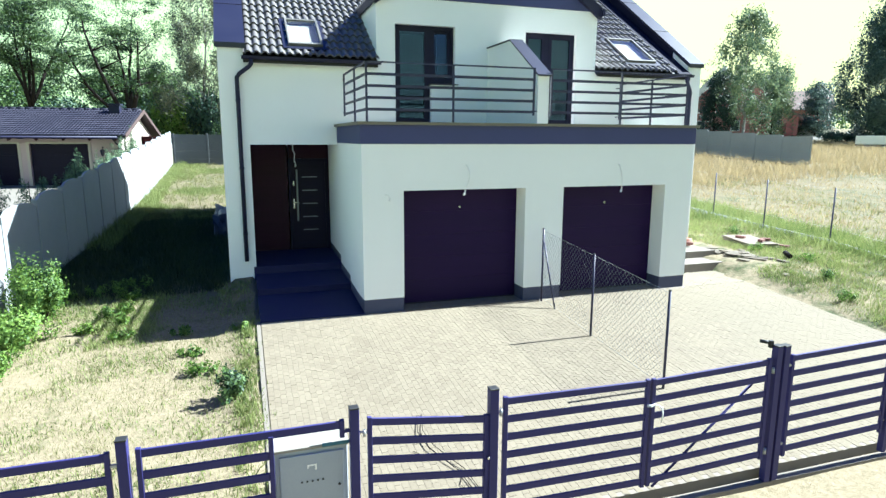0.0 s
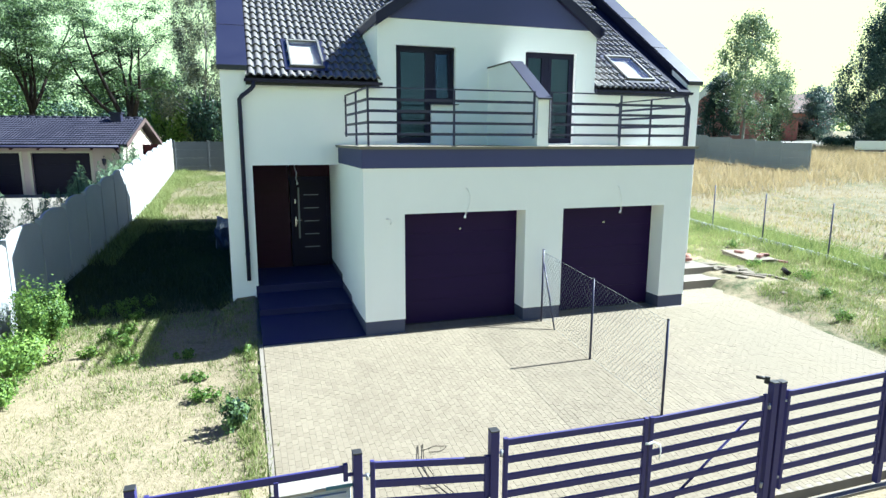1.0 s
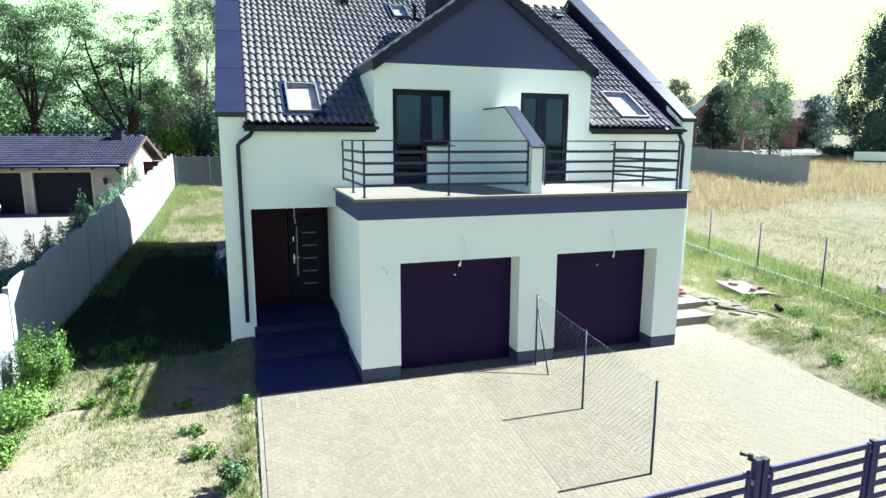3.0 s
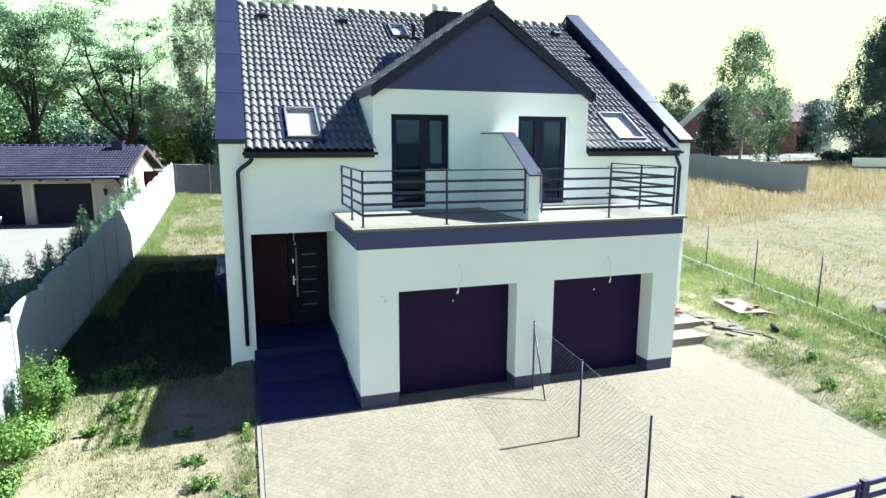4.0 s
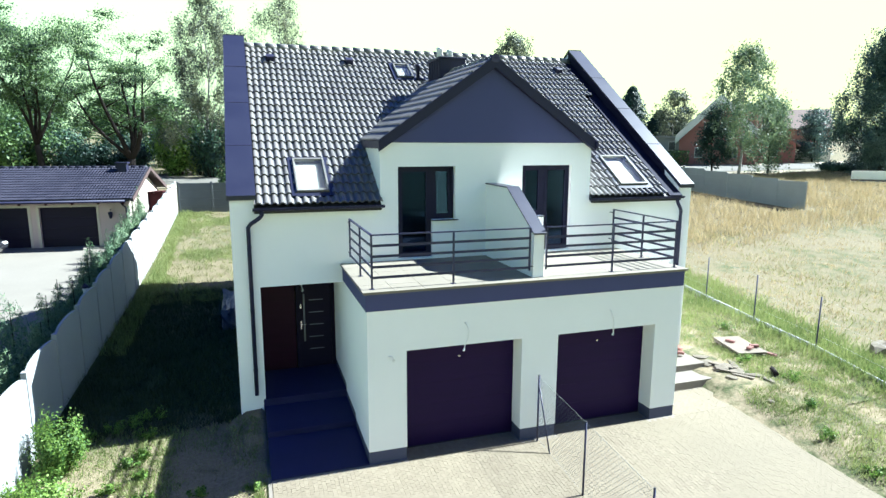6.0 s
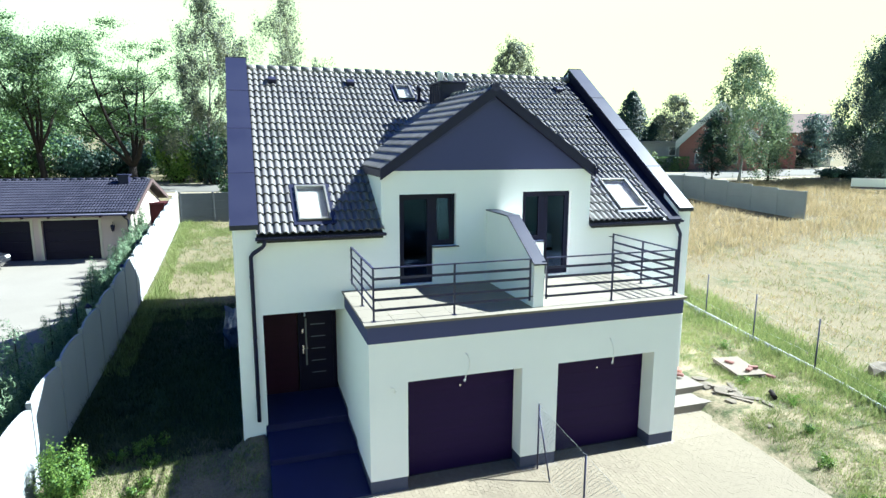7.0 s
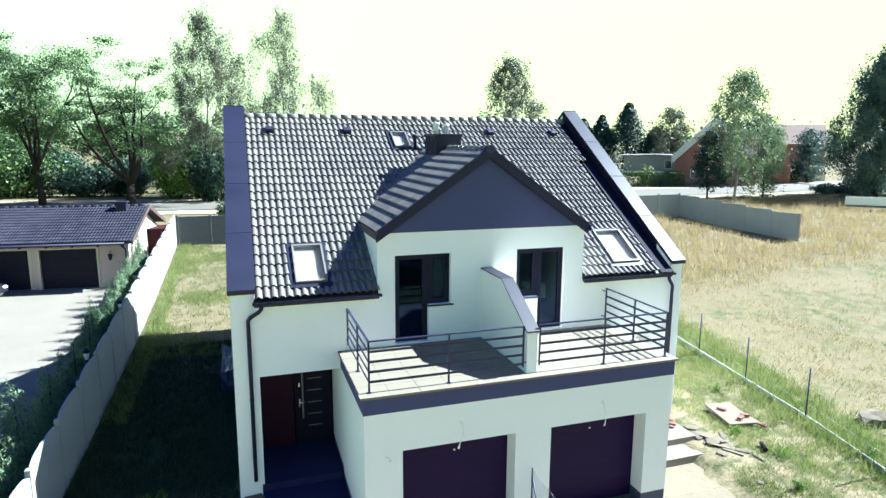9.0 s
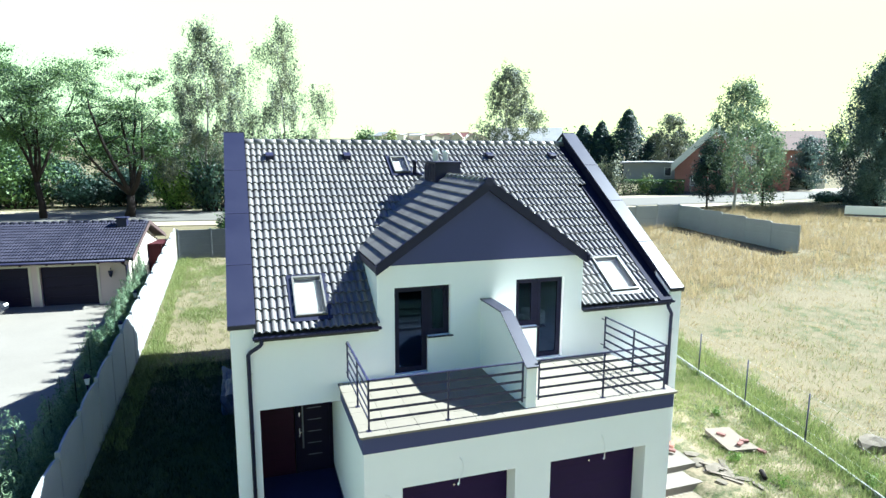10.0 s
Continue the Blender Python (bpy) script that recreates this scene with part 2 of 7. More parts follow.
def sheet_mesh(name, verts, faces, mat, smooth=False):
    me = bpy.data.meshes.new(name)
    me.from_pydata(verts, [], faces)
    me.materials.append(mat)
    if smooth:
        me.polygons.foreach_set("use_smooth", [True] * len(me.polygons))
    me.update()
    return me


# ---- terrain ----
def ease(a, b, x):
    t = min(1.0, max(0.0, (x - a) / (b - a)))
    return t * t * (3 - 2 * t)


def lie(x, y):
    """The height of the ground."""
    if y < 0:
        z = max(0.085 * y, -0.536 + 0.004 * (y + 6.3))
    elif y < 33:
        z = 0.0013 * y * y
    elif y < 60:
        z = 1.416 + 0.05 * (y - 33)
    else:
        z = 2.766 + 0.02 * (min(y, 900) - 60)
    return z + 0.3 * ease(7.6, 10.5, x) * ease(-6, 1.5, y) + 0.018 * max(0, min(x, 120) - 12) * ease(-4, 12, y)


# ---- the house ----
house = thing("semi_detached_house", (3.6, 9.4, 0.0), "white rendered semi-detached house with dark tiled roof and two garages", "house")
EAVE_Y, EAVE_Z, RIDGE_Y, RIDGE_Z = 2.66, 4.92, 9.35, 9.14
PITCH = math.atan2(RIDGE_Z - EAVE_Z, RIDGE_Y - EAVE_Y)
MID = 3.65
D_APEX, D_SLOPE, D_EAVE_X = 8.22, 0.69, 2.77


def roof_z(y):
    return EAVE_Z + (y - EAVE_Y) * math.tan(PITCH)


def dormer_z(x):
    return D_APEX - D_SLOPE * abs(x - MID)


def valley_y(x):
    return EAVE_Y + (dormer_z(x) - EAVE_Z) / math.tan(PITCH)


# garage storey
bm = bmesh.new()
grid_wall(bm, "y", [0, 0.77, 3.25, 4.09, 6.53, 7.19], [0.26, 2.28, 3.13], lambda i, j: not (j == 0 and i in (1, 3)), 0.0, 0.42)
part("wall", bm, RENDER, house, "white rendered garage front wall")
for x0, x1 in ((0, 0.77), (3.25, 4.09), (6.53, 7.19)):
    bm = bmesh.new()
    box(bm, x0 + 0.008, x1 - 0.008, 0.008, 0.43, -0.3, 0.26)
    part("plinth", bm, PLINTH, house, "dark grey rendered plinth")
SIDE_FOOT = [(0.42, 0.25), (1.5, 0.30), (1.5, 0.41), (2.75, 0.45), (2.75, 0.61), (4.42, 0.65)]
for x0, x1 in ((0.0, 0.3), (6.89, 7.19)):
    bm = bmesh.new()
    prism(bm, SIDE_FOOT + [(4.42, 3.13), (0.42, 3.13)], "x", x0, x1)
    part("wall", bm, RENDER, house, "white rendered garage side wall")
    bm = bmesh.new()
    prism(bm, [(0.43, -0.3), (4.42, -0.3)] + [(y, z) for y, z in SIDE_FOOT[::-1]], "x", x0 + 0.008, x1 - 0.008)
    part("plinth", bm, PLINTH, house)
bm = bmesh.new()
box(bm, -0.02, 7.21, -0.02, 2.775, 3.13, 3.47)
part("fascia", bm, ANTHRACITE_RENDER, house, "anthracite band round the balcony slab")


def garage_door(x0, x1):
    door = part("garage_door", (lambda b: (box(b, x0 - 0.03, x1 + 0.03, 0.46, 0.5, -0.02, 2.3), b)[1])(bmesh.new()), DOOR_DARK, house, "closed dark brown sectional garage door")
    n = 5
    for k in range(n):
        b = bmesh.new()
        z0 = 0.02 + k * 2.26 / n
        box(b, x0 + 0.005, x1 - 0.005, 0.425, 0.46, z0 + 0.0008, z0 + 2.26 / n - 0.0008)
        part("door_section", b, WOOD_DOOR, door)
    b = bmesh.new()
    box(b, x0 + 0.002, x1 - 0.002, 0.42, 0.46, -0.01, 0.022)
    part("rubber_seal", b, RUBBER, door)
    b = bmesh.new()
    tube(b, [(0.5 * (x0 + x1), 0.40, 1.9), (0.5 * (x0 + x1), 0.43, 1.9)], 0.022, 10)
    part("lock", b, STAINLESS, door)


garage_door(0.77, 3.25)
garage_door(4.09, 6.53)

# front wall of the bays and the dormer, in one plane
US = [-2.4, -1.85, 0.0, 0.9, 1.32, 2.16, 2.725, 4.49, 5.11, 5.86, 6.4, 7.19, 9.05, 9.6]
ZS = [-0.3, 3.09, 3.56, 4.46, 4.9, 5.72, 6.27]


def front_solid(i, j):
    x = 0.5 * (US[i] + US[i + 1])
    if j == 0:
        return x < -1.85 or x > 9.05
    if j == 1:
        return True
    if j == 2 and (1.32 < x < 2.16 or 5.11 < x < 5.86):
        return False
    if j in (3, 4) and (1.32 < x < 2.725 or 4.49 < x < 5.86):
        return False
    return j <= 3 or 0.9 < x < 6.4


bm = bmesh.new()
grid_wall(bm, "y", US, ZS, front_solid, 2.78, 3.18)
part("wall", bm, RENDER, house, "white rendered front wall with balcony doors")
for x0, x1 in ((-2.4, -1.9), (9.19, 9.6)):
    bm = bmesh.new()
    up = 0.0 if x0 < 0 else 0.09
    prism(bm, [(3.18, -0.3), (16.0, -0.3), (16.0, 5.08), (9.4, 9.40 + up), (2.78, 5.08 + 0.3 * up), (2.78, 4.9), (3.18, 4.9)], "x", x0, x1)
    for v in bm.verts:
        v.co.x += (0.031 * (v.co.y - 2.78) if x0 > 0 else 0.0)
    part("gable_wall", bm, RENDER, house, "white rendered gable wall rising past the roof")
bm = bmesh.new()
box(bm, -1.9, 9.1, 15.6, 16.0, -0.3, 4.9)
part("wall", bm, RENDER, house, "white rendered rear wall")
for x0, x1 in ((0.9, 1.1), (6.2, 6.4)):
    bm = bmesh.new()
    prism(bm, [(3.18, 4.9), (4.75, 5.9), (4.75, 6.23), (3.18, 6.23)], "x", x0, x1)
    part("dormer_cheek", bm, RENDER, house, "white rendered dormer side")
bm = bmesh.new()
prism(bm, [(0.9, 6.272), (6.4, 6.272), (MID, 8.14)], "y", 2.75, 3.1)
part("dormer_gable", bm, ANTHRACITE_RENDER, house, "anthracite rendered dormer gable")

# parapet caps in overlapping sheets; the one on the field side runs slightly askew
def folded(bm, ends):
    """A sheet folded down at both sides, between two ends of (centre x, half width, y, z)."""
    rows = []
    for xc, half, y, z in ends:
        prof = [(-half, -0.07), (-half, 0.03), (half, 0.03), (half, -0.07), (half - 0.01, -0.07), (half - 0.01, 0.02), (-half + 0.01, 0.02), (-half + 0.01, -0.07)]
        rows.append([bm.verts.new((xc + u, y, z + v)) for u, v in prof])
    lo, hi = rows
    for i in range(8):
        bm.faces.new((lo[i], lo[(i + 1) % 8], hi[(i + 1) % 8], hi[i]))
    bm.faces.new(lo[::-1])
    bm.faces.new(hi)


def strip(bm, low, high, thick):
    """A thin band between two edges, each given as its two end points."""
    vs = [bm.verts.new((x + d, y, z)) for d in (0.0, thick) for x, y, z in (*low, *high[::-1])]
    for q in ((0, 1, 2, 3), (7, 6, 5, 4), (0, 4, 5, 1), (1, 5, 6, 2), (2, 6, 7, 3), (3, 7, 4, 0)):
        bm.faces.new([vs[i] for i in q])


for (xa, ha), (xb, hb), foot, head in (((-2.15, 0.3), (-2.15, 0.3), 5.09, 9.43), ((9.43, 0.225), (9.62, 0.26), 5.125, 9.53)):
    run, rise = 9.4 - 2.74, head - foot

    def lying(y):
        u = (y - 2.74) / run
        return xa + (xb - xa) * u, ha + (hb - ha) * u, y, foot + rise * u
    # Dark strip up the inner face; the field side's shade is in its colour
    bm = bmesh.new()
    ia, ib = (xa + ha - 0.05, xb + hb - 0.05) if xa < 0 else (xa - ha - 0.01, xb - hb - 0.01)
    strip(bm, ((ia, 2.78, 4.86), (ib, 9.4, 9.0)), ((ia, 2.78, foot - 0.01), (ib, 9.4, head - 0.02)), 0.012)
    part("parapet_strip", bm, PARAPET_SHADE, house, "dark strip up the parapet's inner face, coloured for its shade")
    n = 4
    for k in range(n):
        ya, yb = 2.74 + run * k / n - (0.05 if k else 0.0), 2.74 + run * (k + 1) / n
        lift = 0.006 * (n - k)
        (xc, half, ya, za), (xd, halfd, yb, zb) = lying(ya), lying(yb)
        bm = bmesh.new()
        folded(bm, ((xc, half, ya, za + lift), (xd, halfd, yb, zb + lift)))
        if k == 0:
            part("end_fold", (lambda b: (box(b, xc - half, xc + half, ya - 0.014, ya - 0.002, za - 0.05, za + 0.05), b)[1])(bmesh.new()), SHEET, house)
        cap = part("parapet_cap", bm, SHEET, house, "anthracite sheet-metal parapet cap")
        if k:
            bm = bmesh.new()
            prism(bm, [(ya - 0.012, za + lift + 0.026), (ya + 0.012, za + lift + 0.042), (ya + 0.012, za + lift + 0.056), (ya - 0.012, za + lift + 0.04)], "x", xc - half, xc + half)
            part("cap_seam", bm, GUTTER, cap, "dark folded seam")
    bm = bmesh.new()
    prism(bm, [(9.38, head + 0.01), (16.05, 5.09), (16.05, 5.12), (9.38, head + 0.045)], "x", xb - hb, xb + hb)
    part("parapet_cap", bm, SHEET, house)

# broad dark strip along the higher parapet, standing in for its shade
bm = bmesh.new()
for dz in (-0.03, -0.01):
    for y, x0, x1 in ((EAVE_Y - 0.03, 8.8, 9.2), (RIDGE_Y, 8.98, 9.35)):
        for x in (x0, x1):
            bm.verts.new((x, y, roof_z(y) + dz))
bm.verts.ensure_lookup_table()
for q in ((0, 1, 3, 2), (4, 6, 7, 5), (0, 4, 5, 1), (2, 3, 7, 6), (0, 2, 6, 4), (1, 5, 7, 3)):
    bm.faces.new([bm.verts[i] for i in q])
part("parapet_strip", bm, PARAPET_SHADE, house, "dark strip beside the parapet in place of its shade")

# recessed entrances
for side in (1, -1):
    def fx(x, s=side):
        return x if s == 1 else 7.19 - x

    def fbox(b, x0, x1, *rest):
        box(b, min(fx(x0), fx(x1)), max(fx(x0), fx(x1)), *rest)
    bm = bmesh.new()
    fbox(bm, -1.9, 0.0, 3.18, 4.75, 3.092, 3.4)
    part("soffit", bm, RENDER, house)
    door = part("entrance_door", (lambda b: (fbox(b, -0.97, 0.0, 4.44, 4.5, 0.4, 3.09), b)[1])(bmesh.new()), RED_PANEL, house, "dark brown front door with steel strips and long pull handle")
    bm = bmesh.new()
    fbox(bm, -1.9, -1.0, 4.43, 4.5, 0.4, 3.09)
    part("side_panel", bm, RED_PANEL, door, "reddish-brown wood-grain side panel")
    bm = bmesh.new()
    fbox(bm, -0.9, -0.1, 4.40, 4.44, 0.52, 2.66, 0.006)
    part("door_leaf", bm, DOOR_DARK, door)
    for x0, x1, z0, z1 in ((-0.98, -0.9, 0.5, 2.74), (-0.1, -0.02, 0.5, 2.74), (-0.9, -0.1, 2.66, 2.74)):
        bm = bmesh.new()
        fbox(bm, x0, x1, 4.385, 4.44, z0, z1, 0.005)
        part("door_frame", bm, DOOR_DARK, door)
    for k in range(5):
        bm = bmesh.new()
        z = 0.98 + k * 0.325
        fbox(bm, -0.66, -0.3, 4.395, 4.402, z, z + 0.022)
        part("steel_strip", bm, STRIP, door, "thin brushed steel strip")
    bm = bmesh.new()
    fbox(bm, -0.81, -0.765, 4.33, 4.36, 1.22, 2.48, 0.008)
    part("pull_handle", bm, STRIP, door, "long stainless pull handle")
    for z in (1.35, 2.35):
        bm = bmesh.new()
        fbox(bm, -0.8, -0.775, 4.355, 4.41, z, z + 0.03)
        part("handle_stem", bm, STAINLESS, door)
    for z0, z1 in ((1.52, 1.76), (2.08, 2.2)):
        bm = bmesh.new()
        fbox(bm, -0.885, -0.845, 4.385, 4.402, z0, z1, 0.004)
        part("lock_plate", bm, STAINLESS, door)
    bm = bmesh.new()
    fbox(bm, -0.87, -0.74, 4.345, 4.36, 1.66, 1.685)
    part("lever", bm, STAINLESS, door)
    # steps up to the door
    if side == 1:
        steps = [(0.0, 1.5, 0.02, 0.12), (1.5, 2.75, 0.24, 0.29), (2.75, 4.43, 0.45, 0.5)]
        x_out = -1.87
    else:
        steps = [(1.15, 1.78, 0.2, 0.2), (1.78, 2.9, 0.37, 0.37), (2.9, 4.43, 0.5, 0.5)]
        x_out = -2.45
    for n, (ya, yb, za, zb) in enumerate(steps):
        bm = bmesh.new()
        xo = x_out if n < 2 else -1.9
        prism(bm, [(ya, -0.35), (yb, -0.35), (yb, zb), (ya, za)], "x", min(fx(xo), fx(0.0)), max(fx(xo), fx(0.0)))
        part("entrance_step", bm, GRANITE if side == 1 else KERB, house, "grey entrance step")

# rooms behind the balcony doors: one with its unlit dark put into the colour, one freshly plastered
PLASTER = weathered("fresh_room_plaster", (0.5, 0.49, 0.46), (0.58, 0.57, 0.54), 0.9, relief=0)
for x0, x1, mat, label in ((1.12, 3.5, INTERIOR, "dark room behind the balcony door"), (3.8, 6.18, PLASTER, "pale plastered room behind the balcony door")):
    bm = bmesh.new()
    box(bm, x0, x1, 3.19, 6.6, 3.53, 6.15)
    bmesh.ops.reverse_faces(bm, faces=bm.faces)
    bmesh.ops.delete(bm, geom=[f for f in bm.faces if all(abs(v.co.y - 3.19) < 1e-4 for v in f.verts)], context="FACES")
    me = bpy.data.meshes.new("room")
    bm.to_mesh(me)
    bm.free()
    me.materials.append(mat)
    part("room", me, mat, house, label)
bench = thing("low_bench", (5.95, 4.6, 3.53), "dark low bench with white bundles seen through the glass", "bench")
bm = bmesh.new()
box(bm, 5.3, 6.3, 4.3, 4.9, 3.9, 3.96, 0.01)
part("seat", bm, DOOR_DARK, bench)
for x in (5.36, 6.2):
    bm = bmesh.new()
    box(bm, x, x + 0.06, 4.34, 4.86, 3.53, 3.9)
    part("leg", bm, DOOR_DARK, bench)
for x, w, z0, z1 in ((5.45, 0.5, 3.965, 4.2), (5.6, 0.4, 4.205, 4.4), (6.0, 0.26, 3.965, 4.35)):
    bm = bmesh.new()
    box(bm, x, x + w, 4.36, 4.8, z0, z1, 0.05)
    part("bundle", bm, WHITE_PLASTIC, bench, "white bundle")


def frame_ring(b, x0, x1, z0, z1, y0, y1, w):
    box(b, x0, x0 + w, y0, y1, z0, z1)
    box(b, x1 - w, x1, y0, y1, z0, z1)
    box(b, x0 + w, x1 - w, y0 + 0.001, y1 - 0.001, z0, z0 + w)
    box(b, x0 + w, x1 - w, y0 + 0.001, y1 - 0.001, z1 - w, z1)


def balcony_door(door_x, win_x, top, foot, sill, tilt=0.0):
    """A glazed door with a window beside it over a low wall; tilt leans the window's sash inwards."""
    (a, b0), (c, d) = door_x, win_x
    w = part("balcony_door", (lambda b: (frame_ring(b, a, b0, foot, top, 2.9, 2.98, 0.06), b)[1])(bmesh.new()), FRAME, house, "dark framed glazed balcony door with side window")
    bm = bmesh.new()
    frame_ring(bm, a + 0.055, b0 - 0.055, foot + 0.055, top - 0.055, 2.885, 2.965, 0.075)
    part("door_sash", bm, FRAME, w)
    bm = bmesh.new()
    frame_ring(bm, c, d, sill, top, 2.9, 2.98, 0.06)
    part("window_frame", bm, FRAME, w)
    bm = bmesh.new()
    frame_ring(bm, c + 0.055, d - 0.055, sill + 0.055, top - 0.055, 2.885, 2.965, 0.075)
    hinge = Vector((0, 2.93, sill + 0.06))
    lean = Matrix.Translation(hinge) @ Matrix.Rotation(-radians(tilt), 4, "X") @ Matrix.Translation(-hinge)
    part("window_sash", in_frame(bm, lean), FRAME, w)
    for x0, x1, z0, z1 in ((a + 0.12, b0 - 0.12, foot + 0.12, top - 0.12), (c + 0.12, d - 0.12, sill + 0.12, top - 0.12)):
        bm = bmesh.new()
        box(bm, x0, x1, 2.92, 2.938, z0, z1)
        if x0 > c:
            in_frame(bm, lean)
        p = part("pane", bm, GLASS, w, "reflecting window glass")
        p.visible_shadow = False
    bm = bmesh.new()
    box(bm, c - 0.03, d + 0.06 if c < MID else d + 0.02, 2.7, 2.9, sill - 0.025, sill - 0.003)
    part("sill", bm, SHEET, w, "dark sheet-metal sill")


balcony_door((1.32, 2.16), (2.16, 2.725), 5.72, 3.56, 4.46, 5.0)
balcony_door((5.11, 5.86), (4.49, 5.11), 5.72, 3.56, 4.46)

# balcony floor, dividing wall and railings
deck = part("balcony_floor", (lambda b: (box(b, -0.07, 7.26, -0.07, 2.775, 3.47, 3.505), b)[1])(bmesh.new()), DECK, house, "beige tiled balcony floor")
for ix in range(12):
    for iy in range(5):
        if iy == 4 and ix < 0:
            continue
        bm = bmesh.new()
        x0, y0 = -0.085 + ix * 0.613, -0.085 + iy * 0.57
        box(bm, x0 + 0.003, x0 + 0.61, y0 + 0.003, min(y0 + 0.567, 2.775), 3.5055, 3.522 + random.uniform(-0.001, 0.001))
        part("floor_tile", bm, DECK, deck)
bm = bmesh.new()
divider_profile = [(0.16, 3.523), (2.779, 3.523), (2.779, 5.28), (1.5, 5.28), (0.16, 4.46)]
prism(bm, divider_profile, "x", 3.53, 3.77)
divider = part("balcony_divider", bm, RENDER, house, "white rendered wall dividing the balcony")
bm = bmesh.new()
prism(bm, [(2.779, 5.283), (1.49, 5.283), (1.49, 5.31), (2.779, 5.31)], "x", 3.5, 3.8)
part("divider_cap", bm, SHEET, divider, "anthracite sheet-metal cap")
bm = bmesh.new()
prism(bm, [(1.5, 5.283), (0.1, 4.427), (0.1, 4.46), (1.5, 5.314)], "x", 3.5, 3.8)
part("divider_cap", bm, SHEET, divider)
RAIL_TOP = 4.58


def railing(points, posts, label):
    """points: corners of the plan; posts: (x, y, foot height)."""
    (xa, ya), (xb, yb), (xc, yc) = points
    bm = bmesh.new()
    for (x0, y0), (x1, y1) in ((points[0], points[1]), (points[1], points[2])):
        box(bm, min(x0, x1) - 0.02, max(x0, x1) + 0.02, min(y0, y1) - 0.02, max(y0, y1) + 0.02, RAIL_TOP - 0.025, RAIL_TOP + (0.001 if x0 == x1 else 0.0))
    r = part("balcony_railing", bm, STEEL_PAINT, house, label)
    for z in (4.36, 4.155, 3.95, 3.745):
        for (x0, y0), (x1, y1) in ((points[0], points[1]), (points[1], points[2])):
            bm = bmesh.new()
            if x0 == x1:
                box(bm, x0 - 0.006, x0 + 0.006, min(y0, y1), max(y0, y1), z - 0.025, z + 0.025)
            else:
                box(bm, min(x0, x1), max(x0, x1), y0 - 0.006, y0 + 0.006, z - 0.025, z + 0.025)
            part("bar", bm, STEEL_PAINT, r)
    for x, y, foot in posts:
        bm = bmesh.new()
        box(bm, x - 0.018, x + 0.018, y - 0.018, y + 0.018, foot, RAIL_TOP - 0.026, 0.003)
        part("post", bm, STEEL_PAINT, r)
        if foot < 3.6:
            bm = bmesh.new()
            box(bm, x - 0.045, x + 0.045, y - 0.045, y + 0.045, 3.523, 3.531)
            part("foot_plate", bm, STEEL_PAINT, r)
        else:
            for z in (RAIL_TOP - 0.1, foot + 0.08):
                bm = bmesh.new()
                if y > 2:
                    box(bm, x - 0.01, x + 0.01, y, 2.78, z - 0.01, z + 0.01)
                else:
                    box(bm, min(x, MID), max(x, MID), y + 0.02, y + 0.04, z - 0.01, z + 0.01)
                part("bracket", bm, STEEL_PAINT, r)


railing(((0.14, 2.6), (0.14, 0.15), (3.44, 0.15)), [(0.14, 2.6, 3.7), (0.14, 1.35, 3.523), (0.14, 0.15, 3.523), (1.78, 0.15, 3.523), (3.44, 0.15, 3.68)],
        "anthracite steel balcony railing with flat horizontal bars")
railing(((7.05, 2.6), (7.05, 0.15), (3.82, 0.15)), [(7.05, 2.6, 3.7), (7.05, 1.35, 3.523), (7.05, 0.15, 3.523), (5.42, 0.15, 3.523), (3.82, 0.15, 3.68)],
        "anthracite steel balcony railing with flat horizontal bars")

# roof structure
bm = bmesh.new()
for x0, x1, ya in ((-1.9, 0.9, EAVE_Y - 0.02), (6.4, 9.17, EAVE_Y - 0.02), (0.9, 6.4, 4.72)):
    prism(bm, [(ya, roof_z(ya) - 0.16), (RIDGE_Y, RIDGE_Z - 0.16), (RIDGE_Y, RIDGE_Z - 0.06), (ya, roof_z(ya) - 0.06)], "x", x0, x1)
prism(bm, [(RIDGE_Y, RIDGE_Z - 0.16), (16.15, 4.75), (16.15, 4.88), (RIDGE_Y, RIDGE_Z - 0.02)], "x", -1.9, 9.1)
roof = part("roof", bm, RUBBER, house, "dark glazed clay-tile roof with a gabled dormer")
bm = bmesh.new()
for s in (-1, 1):
    xe = MID + s * (D_EAVE_X - 0.03)
    up = 0.13
    q = [(MID, 2.7, dormer_z(MID)), (xe, 2.7, dormer_z(xe)), (xe, valley_y(xe) + 0.25, dormer_z(xe)), (MID, valley_y(MID) + 0.25, dormer_z(MID))]
    lo = [bm.verts.new((x, y, z - 0.17)) for x, y, z in q]
    hi = [bm.verts.new((x, y, z - 0.035)) for x, y, z in q]
    for k in range(4):
        bm.faces.new((lo[k], lo[(k + 1) % 4], hi[(k + 1) % 4], hi[k]))
    bm.faces.new(lo[::-1])
    bm.faces.new(hi)
dormer_roof = part("dormer_roof", bm, RUBBER, house, "dark tiled dormer roof")
# verge trims of the dormer
for s in (-1, 1):
    bm = bmesh.new()
    xe = MID + s * (D_EAVE_X + 0.02)
    prism(bm, [(MID, D_APEX - 0.22), (xe, dormer_z(xe) - 0.22), (xe, dormer_z(xe) + 0.045), (MID, D_APEX + 0.045)], "y", 2.62, 2.74)
    part("verge", bm, GUTTER, dormer_roof, "dark verge trim")
    bm = bmesh.new()
    xe2 = MID + s * D_EAVE_X
    box(bm, min(xe2, xe2 + s * 0.05), max(xe2, xe2 + s * 0.05), 2.55, valley_y(xe2), dormer_z(xe2) - 0.17, dormer_z(xe2) - 0.0)
    part("dormer_gutter", bm, GUTTER, dormer_roof)

